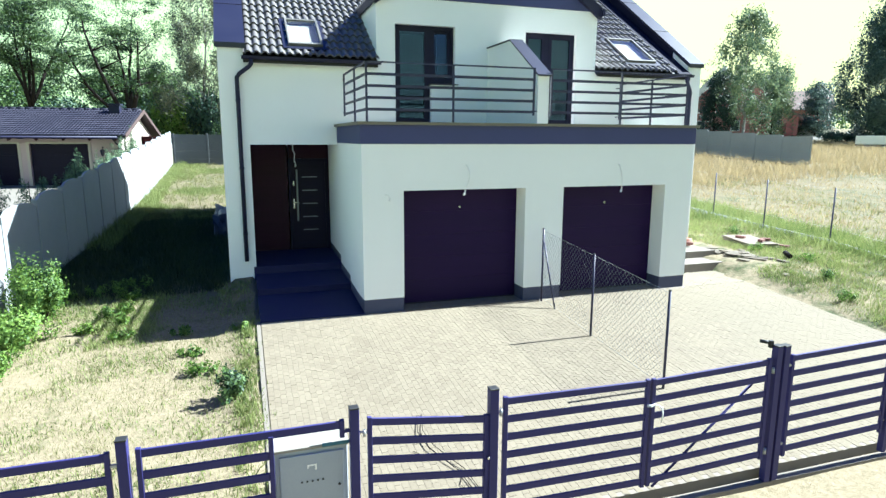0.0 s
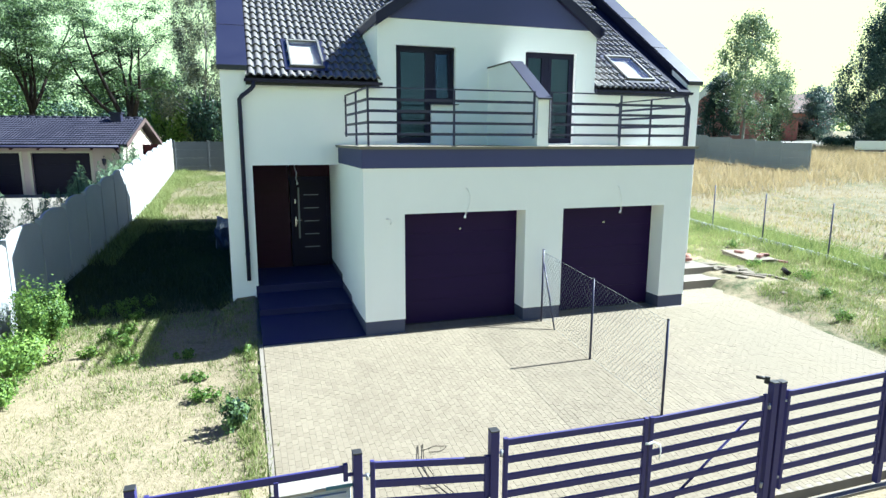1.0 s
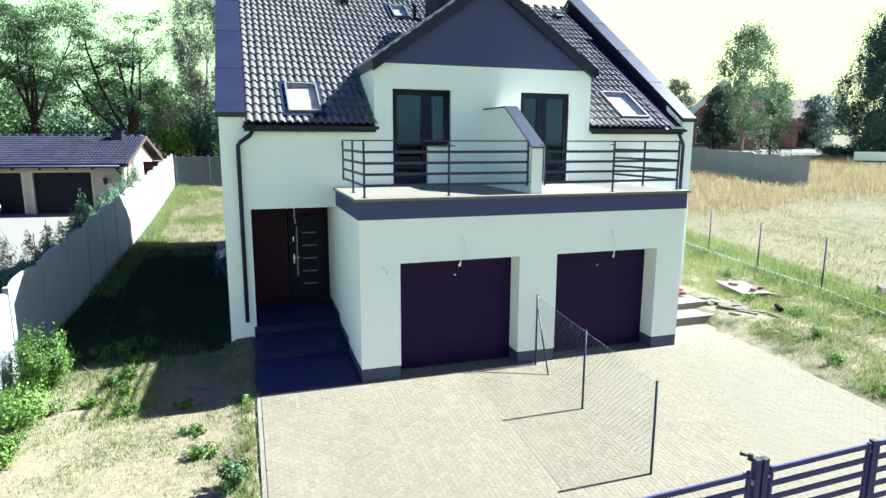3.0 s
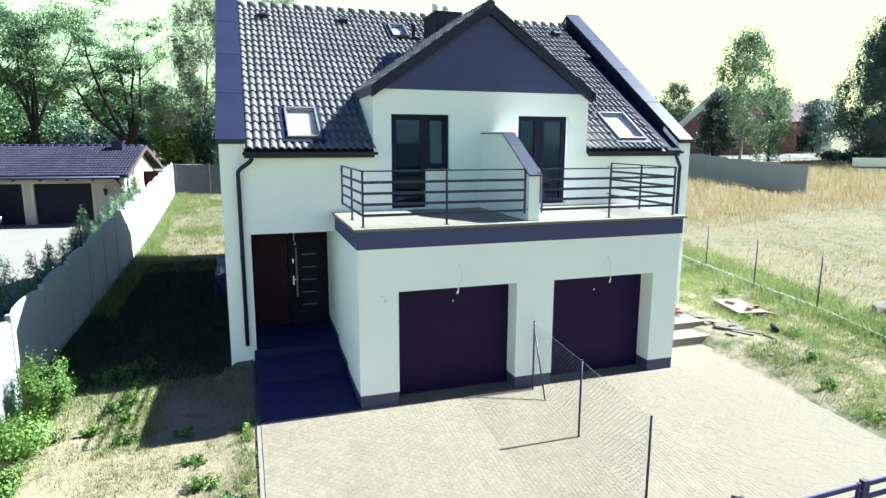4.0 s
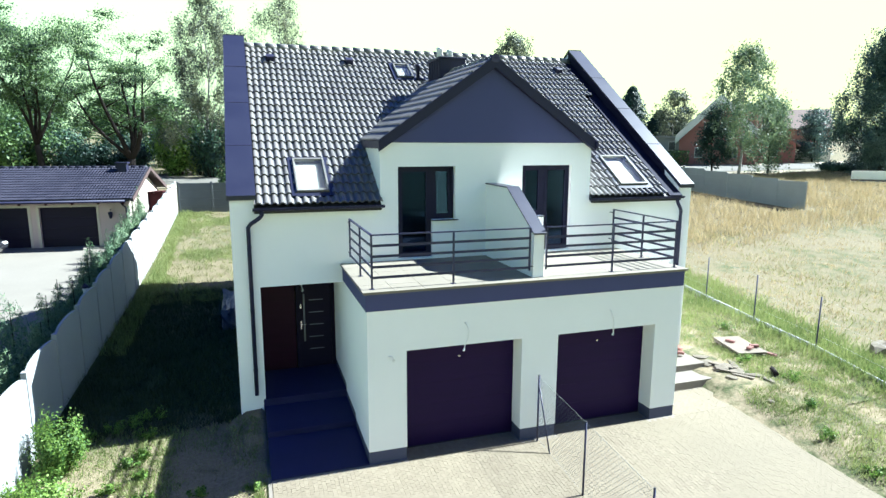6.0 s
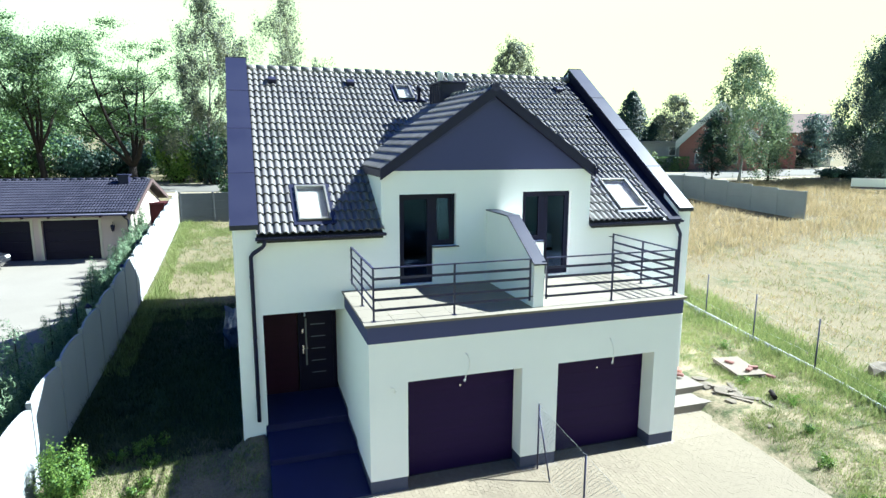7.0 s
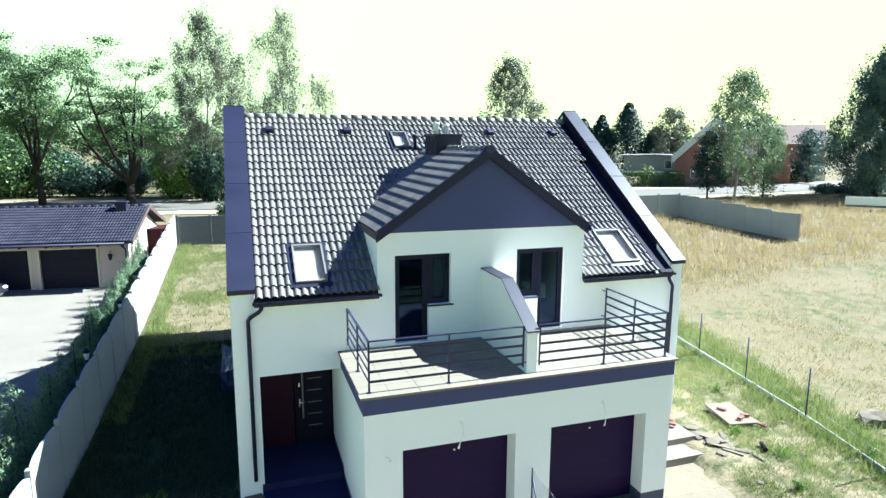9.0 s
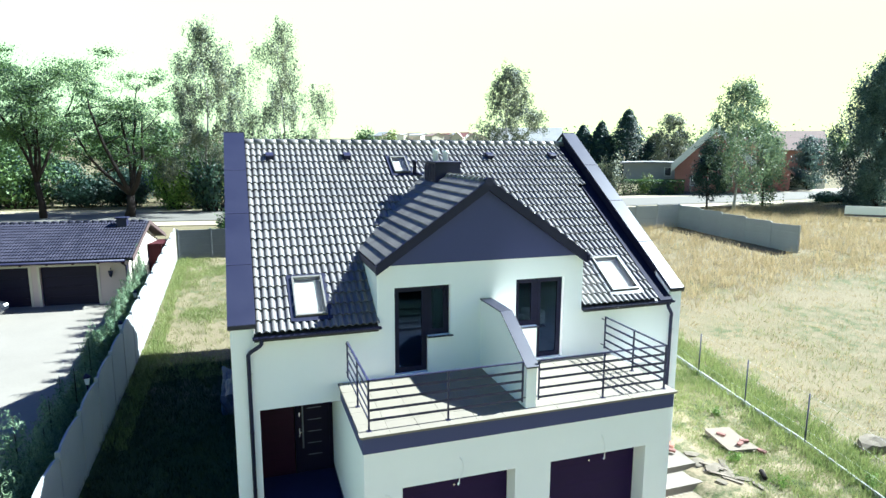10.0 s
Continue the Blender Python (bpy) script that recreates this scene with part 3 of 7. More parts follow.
# gutters and downpipes
def half_gutter(x0, x1):
    bm = bmesh.new()
    outer = [(2.585 + 0.065 * math.cos(a), 4.87 + 0.065 * math.sin(a)) for a in [math.pi + math.pi * k / 8 for k in range(9)]]
    inner = [(2.585 + 0.058 * math.cos(a), 4.87 + 0.058 * math.sin(a)) for a in [math.pi + math.pi * k / 8 for k in range(9)]]
    prism(bm, outer + inner[::-1], "x", x0, x1)
    for x in (x0, x1):
        prism(bm, outer, "x", x - 0.003, x + 0.003)
    k = x0 + 0.3
    while k < x1:
        tube(bm, [(k, 2.52, 4.875), (k, 2.66, 4.875)], 0.006, 4)
        k += 0.6
    return part("gutter", bm, GUTTER, house, "dark half-round gutter")


half_gutter(-1.93, 0.95)
half_gutter(6.33, 9.2)
for pts in ([(-1.75, 2.585, 4.84), (-1.75, 2.585, 4.72), (-1.8, 2.6, 4.66), (-1.98, 2.68, 4.53), (-2.04, 2.7, 4.45), (-2.04, 2.71, 4.3), (-2.04, 2.71, 0.6)],
            [(9.02, 2.585, 4.84), (9.02, 2.585, 4.72), (9.06, 2.6, 4.66), (9.2, 2.68, 4.53), (9.25, 2.7, 4.45), (9.25, 2.71, 4.3), (9.25, 2.71, 0.6)]):
    bm = bmesh.new()
    tube(bm, pts, 0.045, 10)
    pipe = part("downpipe", bm, GUTTER, house, "dark round downpipe")
    for z in (1.2, 2.6, 4.0):
        bm = bmesh.new()
        tube(bm, [(pts[-1][0], 2.71, z - 0.02), (pts[-1][0], 2.71, z + 0.02)], 0.052, 10)
        part("pipe_clip", bm, GUTTER, pipe)


def on_roof(x, y):
    """Frame that lies on the front slope: x across, y up the slope, z out of it."""
    return Matrix.Translation((x, y, roof_z(y))) @ Matrix.Rotation(PITCH, 4, "X")


def roof_window(x0, x1, y0, y1, name, label):
    m = on_roof(0.5 * (x0 + x1), 0.5 * (y0 + y1))
    w, l = (x1 - x0) / 2, (y1 - y0) / 2 / math.cos(PITCH)
    bm = bmesh.new()
    for a, b, c, d in ((-w, -w + 0.05, -l, l), (w - 0.05, w, -l, l), (-w + 0.05, w - 0.05, l - 0.06, l), (-w + 0.05, w - 0.05, -l, -l + 0.06)):
        box(bm, a, b, c, d, -0.05, 0.11, 0.006)
    win = part(name, in_frame(bm, m), ALU, house, label)
    bm = bmesh.new()
    for a, b, c, d in ((-w - 0.11, -w - 0.004, -l - 0.12, l + 0.1), (w + 0.004, w + 0.11, -l - 0.12, l + 0.1), (-w, w, l + 0.004, l + 0.1), (-w, w, -l - 0.14, -l - 0.004)):
        box(bm, a, b, c, d, -0.02, 0.055)
    part("flashing", in_frame(bm, m), SHEET, win)
    bm = bmesh.new()
    box(bm, -w + 0.05, w - 0.05, -l + 0.06, l - 0.06, 0.07, 0.085)
    part("pane", in_frame(bm, m), SKY_GLASS, win).visible_shadow = False
    bm = bmesh.new()
    box(bm, -w + 0.03, w - 0.03, -l + 0.04, l - 0.04, -0.04, -0.02)
    part("blind", in_frame(bm, m), BLIND, win, "pale lining behind the glass")


roof_window(-0.965, -0.23, 2.98, 4.08, "roof_window", "roof window with dark frame reflecting the sky")
roof_window(7.46, 8.31, 2.98, 4.12, "roof_window", "roof window with dark frame reflecting the sky")
roof_window(2.59, 3.11, 7.83, 8.57, "roof_hatch", "small roof hatch near the ridge")

# chimney with its pots, vents and pipes
bm = bmesh.new()
box(bm, 3.29, 4.02, 5.7, 6.82, 6.9, 8.56)
chimney = part("chimney", bm, GUTTER, house, "dark clad chimney with pale pots")
bm = bmesh.new()
box(bm, 3.25, 4.06, 5.66, 6.86, 8.56, 8.62, 0.008)
part("chimney_cap", bm, GUTTER, chimney)
for k in range(7):
    bm = bmesh.new()
    x = 3.27 - 0.0
    y = 5.74 + k * 0.17
    box(bm, x, x + 0.02, y, y + 0.012, 7.9, 8.56)
    part("cladding_seam", bm, GUTTER, chimney)
for x, y, hgt in ((3.52, 6.5, 0.34), (3.83, 6.5, 0.3)):
    bm = bmesh.new()
    tube(bm, [(x, y, 8.62), (x, y, 8.62 + hgt - 0.06), (x, y, 8.62 + hgt - 0.05), (x, y, 8.62 + hgt)], [0.085, 0.085, 0.1, 0.1], 12)
    part("chimney_pot", bm, WHITE_PLASTIC, chimney, "pale round chimney pot")
for x, y, hgt in ((3.22, 7.75, 0.5), (3.9, 7.75, 0.5)):
    bm = bmesh.new()
    z = roof_z(y)
    tube(bm, [(x, y, z - 0.05), (x, y, z + hgt - 0.1), (x, y, z + hgt - 0.09), (x, y, z + hgt)], [0.055, 0.055, 0.085, 0.085], 10)
    part("vent_pipe", bm, GUTTER, house, "black roof vent pipe")
bm = bmesh.new()
tube(bm, [(3.22, 7.75, roof_z(7.75) + 0.1), (3.4, 7.6, roof_z(7.6) + 0.12), (3.5, 7.55, roof_z(7.55) + 0.1)], 0.04, 8)
part("vent_pipe", bm, GUTTER, house)
for x in (-1.15, 1.22, 6.1, 8.5):
    m = on_roof(x, 8.62)
    bm = bmesh.new()
    prism(bm, [(-0.16, 0.03), (0.16, 0.03), (0.12, 0.13), (-0.12, 0.2), (-0.16, 0.18)], "x", -0.11, 0.11)
    part("tile_vent", in_frame(bm, m), GUTTER, house, "raised vent tile")

# hanging lamp cables
for pts in ([(1.98, -0.0, 2.74), (2.0, -0.05, 2.72), (2.05, -0.06, 2.6), (2.03, -0.06, 2.42), (1.97, -0.05, 2.3), (1.95, -0.06, 2.22)],
            [(5.34, -0.0, 2.72), (5.34, -0.05, 2.7), (5.39, -0.06, 2.55), (5.41, -0.06, 2.4), (5.41, -0.05, 2.2)],
            [(0.42, -0.0, 2.2), (0.43, -0.04, 2.22), (0.48, -0.05, 2.2), (0.51, -0.05, 2.15)],
            [(-0.86, 4.3, 3.09), (-0.86, 4.28, 2.95), (-0.82, 4.28, 2.85), (-0.84, 4.28, 2.7), (-0.8, 4.29, 2.6)]):
    bm = bmesh.new()
    tube(bm, pts, 0.011, 6)
    tube(bm, [pts[-1], (pts[-1][0] - 0.02, pts[-1][1], pts[-1][2] - 0.05)], 0.022, 6)
    part("lamp_cable", bm, WHITE_PLASTIC, house, "white cable end hanging where a lamp is missing")


# ---- roof tiles ----
TILE_W, TILE_L = 0.333, 0.35


def tile_profile():
    """Across one tile: two shallow pans and two round rolls."""
    one = [(0.0, -0.01), (0.03, -0.016), (0.05, -0.014), (0.058, 0.012), (0.076, 0.028), (0.104, 0.034), (0.132, 0.027), (0.152, 0.006)]
    return one + [(u + TILE_W / 2, hh) for u, hh in one] + [(TILE_W + 0.004, -0.01)]


def tile_geometry(rolls):
    """One tile lying in its frame: x across, y up the slope; its foot stands proud of the course below."""
    prof, vs, fs = tile_profile(), [], []
    prof = prof if rolls == 2 else prof[:8] + [(TILE_W / 2 + 0.004, -0.01)]
    for y, lift in ((-0.04, 0.046), (TILE_L, 0.0)):
        vs += [(u, y, hh + lift) for u, hh in prof]
    n = len(prof)
    fs += [(k, k + 1, n + k + 1, n + k) for k in range(n - 1)]
    vs += [(u, -0.04, hh + 0.046) for u, hh in prof] + [(u, -0.034, hh + 0.006) for u, hh in prof]
    fs += [(3 * n + k, 3 * n + k + 1, 2 * n + k + 1, 2 * n + k) for k in range(n - 1)]
    return vs, fs


T_VERTS, T_FACES = tile_geometry(2)
H_VERTS, H_FACES = tile_geometry(1)


def tiled(parent, frames, lead, label):
    """Tiles at all frames (matrix, half or not): the first ones as pieces, the rest joined."""
    whole_tile = sheet_mesh("roof_tile", T_VERTS, T_FACES, TILE_PIECE, True)
    half_tile = sheet_mesh("half_tile", H_VERTS, H_FACES, TILE_PIECE, True)
    for m, half in frames[:lead]:
        o = new("roof_tile", half_tile if half else whole_tile)
        o.parent = parent
        o.matrix_basis = m
    vs, fs = [], []
    for m, half in frames[lead:]:
        k = len(vs)
        vs += [tuple(m @ Vector(v)) for v in (H_VERTS if half else T_VERTS)]
        fs += [tuple(i + k for i in f) for f in (H_FACES if half else T_FACES)]
    if vs:
        part("roof_tile_field", sheet_mesh("roof_tile_field", vs, fs, TILE, True), TILE, parent, label, "stuff")


frames = []
courses = int((RIDGE_Y - EAVE_Y) / math.cos(PITCH) / TILE_L)
for c in range(courses):
    y = EAVE_Y + 0.04 + c * (RIDGE_Y - EAVE_Y - 0.06) / courses
    for k in range(33):
        x = -1.9 + k * TILE_W
        if x > 8.62 + 0.03 * (y - EAVE_Y):
            continue
        if 0.9 < x < 6.38 and (y < 4.5 or y < valley_y(x + TILE_W / 2) - 0.4):
            continue
        half = 0.6 < x < 0.9 and y < 4.9
        if any(a - 0.25 < x < b - 0.06 and ya - 0.2 < y < yb - 0.12 for a, b, ya, yb in ((-0.965, -0.23, 2.98, 4.08), (7.46, 8.31, 2.98, 4.12), (2.59, 3.11, 7.83, 8.57))):
            continue
        jig = Matrix.Translation((random.uniform(-0.002, 0.002), random.uniform(-0.004, 0.004), random.uniform(-0.002, 0.003)))
        frames.append((on_roof(x, y) @ jig @ Matrix.Rotation(random.uniform(-0.006, 0.006), 4, "X"), half))
tiled(roof, frames, 300, "rows of dark glazed roof tiles")
frames = []
d_pitch = math.atan(D_SLOPE)
d_len = D_EAVE_X / math.cos(d_pitch)
rows = 11
for s in (-1, 1):
    for c in range(rows):
        run = (c * d_len / rows + 0.03) * math.cos(d_pitch)
        x = MID + s * (D_EAVE_X - run)
        turn = Matrix.Rotation(-s * math.pi / 2 * -1, 4, "Z")
        k = 0
        while True:
            y = 2.68 + k * TILE_W + (TILE_W if s > 0 else 0.0) * 0
            if y - 0.2 > valley_y(x):
                break
            up = Vector((-s * math.cos(d_pitch), 0, math.sin(d_pitch)))
            across = Vector((0, -1, 0)) if s < 0 else Vector((0, 1, 0))
            out = across.cross(up)
            at = Vector((x, y + (TILE_W if s < 0 else 0.0), dormer_z(x)))
            m = Matrix((across, up, out)).transposed().to_4x4()
            m.translation = at
            frames.append((m, False))
            k += 1
tiled(dormer_roof, frames, 200, "rows of dark glazed roof tiles on the dormer")
# ridge tiles
n = 33
for k in range(n):
    bm = bmesh.new()
    x0 = -1.9 + k * 11.22 / n
    tube(bm, [(x0, RIDGE_Y, RIDGE_Z + 0.0), (x0 + 11.22 / n + 0.03, RIDGE_Y, RIDGE_Z - 0.015)], [0.135, 0.122], 12)
    part("ridge_tile", bm, TILE_PIECE, roof)
for k in range(15):
    bm = bmesh.new()
    y0 = 2.62 + k * 0.36
    tube(bm, [(MID, y0, D_APEX - 0.01), (MID, y0 + 0.39, D_APEX - 0.03)], [0.105, 0.09], 12)
    part("ridge_tile", bm, GUTTER if k == 0 else TILE_PIECE, dormer_roof)


# ---- ground ----
def spaced(stops):
    """Grid lines that widen with distance: stops of (from, to, step)."""
    out = []
    for a, b, s in stops:
        k = max(1, round((b - a) / s))
        out += [a + (b - a) * i / k for i in range(k)]
    return out + [stops[-1][1]]


GX = spaced([(-3000, -400, 400), (-400, -120, 40), (-120, -40, 8), (-40, -14, 2), (-14, -1.95, 0.35), (-1.95, 9.2, 0.6), (9.2, 18, 0.35), (18, 40, 1.2), (40, 120, 6), (120, 400, 40), (400, 3000, 400)])
GY = spaced([(-3000, -400, 400), (-400, -80, 40), (-80, -20, 6), (-20, -9, 1), (-9, 6, 0.35), (6, 20, 0.7), (20, 40, 1.2), (40, 110, 4), (110, 400, 25), (400, 900, 60), (900, 3500, 400)])


def ground_z(x, y):
    z = lie(x, y)
    near = ease(60, 20, abs(x)) * ease(60, 25, abs(y))
    if near:
        z += near * (0.05 * noise.noise((x * 0.45, y * 0.45, 2.0)) + 0.02 * noise.noise((x * 1.7, y * 1.7, 5.0)))
    if -2.0 < x < 9.5 and -7.3 < y < 1.2:
        z = min(z, 0.085 * max(y, -6.3)) - 0.13 if -1.9 < x < 9.15 and -6.4 < y else z - 0.03
    if -1.9 < x < 9.1 and 0.5 < y < 15.5:
        z = min(z, 0.1) - 0.4
    z -= 0.15 * ease(-1.95, -2.7, x) * ease(-7.5, -6.4, x) * ease(-5, -2, y) * ease(4, 1.5, y)
    if -2.6 < x < -1.9 and 0.2 < y < 3:
        z += 0.22 * ease(0.4, 2.7, y)
    return z


gv = [(x, y, ground_z(x, y)) for y in GY for x in GX]
nx = len(GX)
gf = [(j * nx + i, j * nx + i + 1, (j + 1) * nx + i + 1, (j + 1) * nx + i) for j in range(len(GY) - 1) for i in range(nx - 1)]


def region(m, axis, a, b):
    """A soft step along a world axis, its edge broken by noise; returns a node whose Result is the step."""
    g = m.node_tree.nodes.new("ShaderNodeNewGeometry")
    sx = m.node_tree.nodes.new("ShaderNodeSeparateXYZ")
    wire(m, g, "Position", sx, "Vector")
    n = world_noise(m, 0.6, 3.0, 0.6)
    add = node(m, "ShaderNodeMath")
    add.operation = "MULTIPLY_ADD"
    wire(m, n, "Fac", add, 0)
    add.inputs[1].default_value = 2.4
    wire(m, sx, axis, add, 2)
    r = ramp(m, add, 0, a + 1.2, b + 1.2)
    return r


def ground_material():
    m = material("ground_soil", (0.4, 0.33, 0.22), 0.95, spec=0.2)
    bs = m.node_tree.nodes["Principled BSDF"]
    fine, mid, big = world_noise(m, 14, 5, 0.7), world_noise(m, 1.6, 5, 0.65), world_noise(m, 0.25, 3, 0.6)
    sand = mixed(m, ramp(m, fine, "Fac", 0.35, 0.65), "Result", (0.15, 0.124, 0.075), (0.225, 0.188, 0.122))
    dry = mixed(m, ramp(m, fine, "Fac", 0.35, 0.65), "Result", (0.1, 0.085, 0.048), (0.155, 0.13, 0.078))
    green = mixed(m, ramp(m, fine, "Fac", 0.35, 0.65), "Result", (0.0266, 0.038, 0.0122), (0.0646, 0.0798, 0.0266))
    # sand with green patches in front, greener strips and dry grass further back
    patch = ramp(m, mid, "Fac", 0.44, 0.62)
    front = mixed(m, patch, "Result", sand, green)
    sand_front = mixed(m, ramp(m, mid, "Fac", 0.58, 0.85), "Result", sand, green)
    # Side yard turns dark green along the house's shadow: shade put into the ground
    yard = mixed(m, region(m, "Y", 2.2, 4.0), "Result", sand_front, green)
    meadow = mixed(m, ramp(m, big, "Fac", 0.42, 0.62), "Result", dry, mixed(m, patch, "Result", dry, green))
    right = mixed(m, region(m, "X", 13.0, 16.0), "Result", front, meadow)
    back = mixed(m, region(m, "Y", 7.0, 11.0), "Result", right, meadow)
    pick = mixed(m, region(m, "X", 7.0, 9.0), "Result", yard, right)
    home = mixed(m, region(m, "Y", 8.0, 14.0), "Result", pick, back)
    col = mixed(m, region(m, "Y", -16.5, -13.5), "Result", green, home)
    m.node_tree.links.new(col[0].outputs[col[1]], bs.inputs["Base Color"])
    bump(m, fine, "Fac", 0.7, 0.03)
    return m


GROUND = ground_material()
tagged(new("ground", sheet_mesh("ground", gv, gf, GROUND, True)), "sandy soil with weeds turning into dry meadow", "ground", kind="structure")


# ---- front fence and gates ----
FY = -5.95
SLAT_Z = [0.815 - 0.188 * k for k in range(7)]
GATE_Z = [0.815 - 0.1815 * k for k in range(7)]


def climb(bm):
    """Let a piece of the fence sag at the meeting gate leaves and climb along the street beyond."""
    xs = [v.co.x for v in bm.verts]
    sag = 0.125 if min(xs) > -1.2 and max(xs) < 0.04 else 0.0  # the wicket hangs low at its lock
    for v in bm.verts:
        v.co.z -= sag * (v.co.x + 1.17)
        v.co.z += -0.018 * min(1.62, max(0.0, v.co.x - 0.2)) + 0.03 * max(0.0, v.co.x - 1.82)
    return bm


def slats(parent, x0, x1, zs):
    for z in zs:
        bm = bmesh.new()
        box(bm, x0, x1, FY - 0.012, FY + 0.012, z - 0.034, z + 0.034, 0.003)
        part("slat", climb(bm), FENCE_PAINT, parent)


def stile(parent, x, z0, z1, w=0.04, name="stile"):
    bm = bmesh.new()
    box(bm, x - w / 2, x + w / 2, FY - 0.02, FY + 0.02, z0, z1, 0.003)
    part(name, climb(bm), FENCE_PAINT, parent)


def fence_post(x, w, top):
    t = thing("fence_post", (x, FY, -0.62), "square anthracite steel fence post with flat cap", "fence post", "front fence posts")
    bm = bmesh.new()
    box(bm, x - w / 2, x + w / 2, FY - w / 2, FY + w / 2, -0.62, top - 0.012, 0.004)
    part("tube", climb(bm), FENCE_PAINT, t)
    bm = bmesh.new()
    box(bm, x - w / 2 - 0.002, x + w / 2 + 0.002, FY - w / 2 - 0.002, FY + w / 2 + 0.002, top - 0.012, top + 0.004, 0.003)
    part("cap", climb(bm), RUBBER, t)
    return t


def fence_panel(x0, x1, label, brackets=True):
    t = thing("slatted_fence", (0.5 * (x0 + x1), FY, -0.4), label, "fence", "front fence panels")
    slats(t, x0 + 0.02, x1 - 0.02, GATE_Z if x0 > 0 else SLAT_Z)
    stile(t, x0, -0.36, 0.86)
    stile(t, x1, -0.36, 0.86)
    if brackets:
        for x, s in ((x0, -1), (x1, 1)):
            for z in (0.74, -0.2):
                bm = bmesh.new()
                box(bm, min(x, x + s * 0.07), max(x, x + s * 0.07), FY - 0.012, FY + 0.012, z - 0.012, z + 0.012)
                part("bracket", climb(bm), GALV, t)
    return t


PANEL_LABEL = "anthracite steel fence panel with horizontal slats"
fence_panel(-4.7, -3.13, PANEL_LABEL)
fence_post(-3.02, 0.08, 0.955)
fence_panel(-6.6, -4.9, PANEL_LABEL)
fence_post(-4.8, 0.08, 0.955)
# panel beside the meter cabinet: only its top slat runs over the cabinet
t = thing("slatted_fence", (-2.1, FY, -0.4), "anthracite slatted fence panel cut out round a meter cabinet", "fence", "front fence panels")
slats(t, -2.89, -1.35, SLAT_Z[:1])
slats(t, -2.89, -1.94, SLAT_Z[1:])
stile(t, -2.91, -0.36, 0.86)
stile(t, -1.92, -0.36, 0.8)
stile(t, -1.33, 0.7, 0.86)
bm = bmesh.new()
box(bm, -1.33, -1.26, FY - 0.012, FY + 0.012, 0.74, 0.765)
part("bracket", bm, FENCE_PAINT, t)
fence_post(-1.225, 0.08, 0.96)
# wicket
t = thing("wicket_gate", (-0.53, FY, -0.45), "closed anthracite slatted pedestrian gate", "gate")
slats(t, -1.07, -0.012, GATE_Z)
stile(t, -1.09, -0.335, 0.86)
stile(t, 0.01, -0.335, 0.86, 0.05)
for z in (0.72, -0.2):
    bm = bmesh.new()
    tube(bm, [(-1.19, FY, z), (-1.09, FY, z)], 0.012, 8)
    tube(bm, [(-1.14, FY - 0.02, z - 0.03), (-1.14, FY - 0.02, z + 0.03)], 0.014, 8)
    part("hinge", climb(bm), GALV, t)
bm = bmesh.new()
box(bm, -0.01, 0.03, FY - 0.035, FY - 0.02, 0.2, 0.42, 0.004)
part("lock_plate", climb(bm), FENCE_PAINT, t)
bm = bmesh.new()
tube(bm, [(0.02, FY - 0.03, 0.44), (0.02, FY - 0.05, 0.44)], 0.012, 8)
part("lock_knob", climb(bm), STAINLESS, t)
fence_post(0.075, 0.085, 0.965)
# double driveway gate
gate = thing("driveway_gate", (1.77, FY, -0.45), "closed double-leaf anthracite slatted driveway gate", "gate")
for x0, x1 in ((0.2, 1.78), (1.85, 3.35)):
    bm = bmesh.new()
    box(bm, x0 - 0.022, x0 + 0.022, FY - 0.02, FY + 0.02, -0.335, 0.862, 0.003)
    leaf = part("leaf", climb(bm), FENCE_PAINT, gate)
    stile(leaf, x1, -0.335, 0.862, 0.044)
    slats(leaf, x0 + 0.022, x1 - 0.022, GATE_Z)
    s = 1 if x0 < 1 else -1
    hx = x0 if s > 0 else x1
    for z in (0.72, -0.24):
        bm = bmesh.new()
        tube(bm, [(hx, FY, z), (hx - s * 0.09, FY, z)], 0.012, 8)
        tube(bm, [(hx - s * 0.05, FY - 0.015, z - 0.035), (hx - s * 0.05, FY - 0.015, z + 0.035)], 0.015, 8)
        part("hinge", climb(bm), GALV, leaf)
bm = bmesh.new()
tube(bm, [(1.95, FY + 0.05, -0.4), (3.25, FY + 0.05, 0.62)], 0.014, 6)
part("brace", climb(bm), FENCE_PAINT, gate, "thin diagonal brace")
bm = bmesh.new()
for dz in (-0.03, -0.015):
    tube(bm, [(1.77, FY - 0.03, 0.58 + dz), (1.815, FY - 0.035, 0.575 + dz), (1.86, FY - 0.03, 0.58 + dz), (1.9, FY - 0.035, 0.55), (1.95, FY - 0.04, 0.46 - 2 * dz), (1.96, FY - 0.04, 0.38 - 2 * dz), (1.94, FY - 0.04, 0.32 - 2 * dz)], 0.006, 6)
part("plastic_tie", bm, WHITE_PLASTIC, gate, "white plastic tie holding the leaves together")
fence_post(3.45, 0.08, 0.996)
fence_post(3.56, 0.08, 0.985)
bm = bmesh.new()
tube(bm, [(3.3, FY + 0.1, 1.05), (3.42, FY + 0.05, 1.03)], 0.02, 8)
box(bm, 3.38, 3.42, FY + 0.03, FY + 0.07, 0.98, 1.06)
part("gate_stop", bm, RUBBER, gate)
x = 3.68
for k in range(4):
    fence_panel(x, x + 1.52, PANEL_LABEL)
    fence_post(x + 1.6, 0.07, 0.88)
    x += 1.68
# concrete strip below the gates
bm = bmesh.new()
box(bm, -1.9, 10.6, FY - 0.04, FY + 0.06, -0.75, -0.6)
solo("threshold_kerb", bm, KERB, "grey concrete strip under the fence and gates", "kerb", kind="structure")

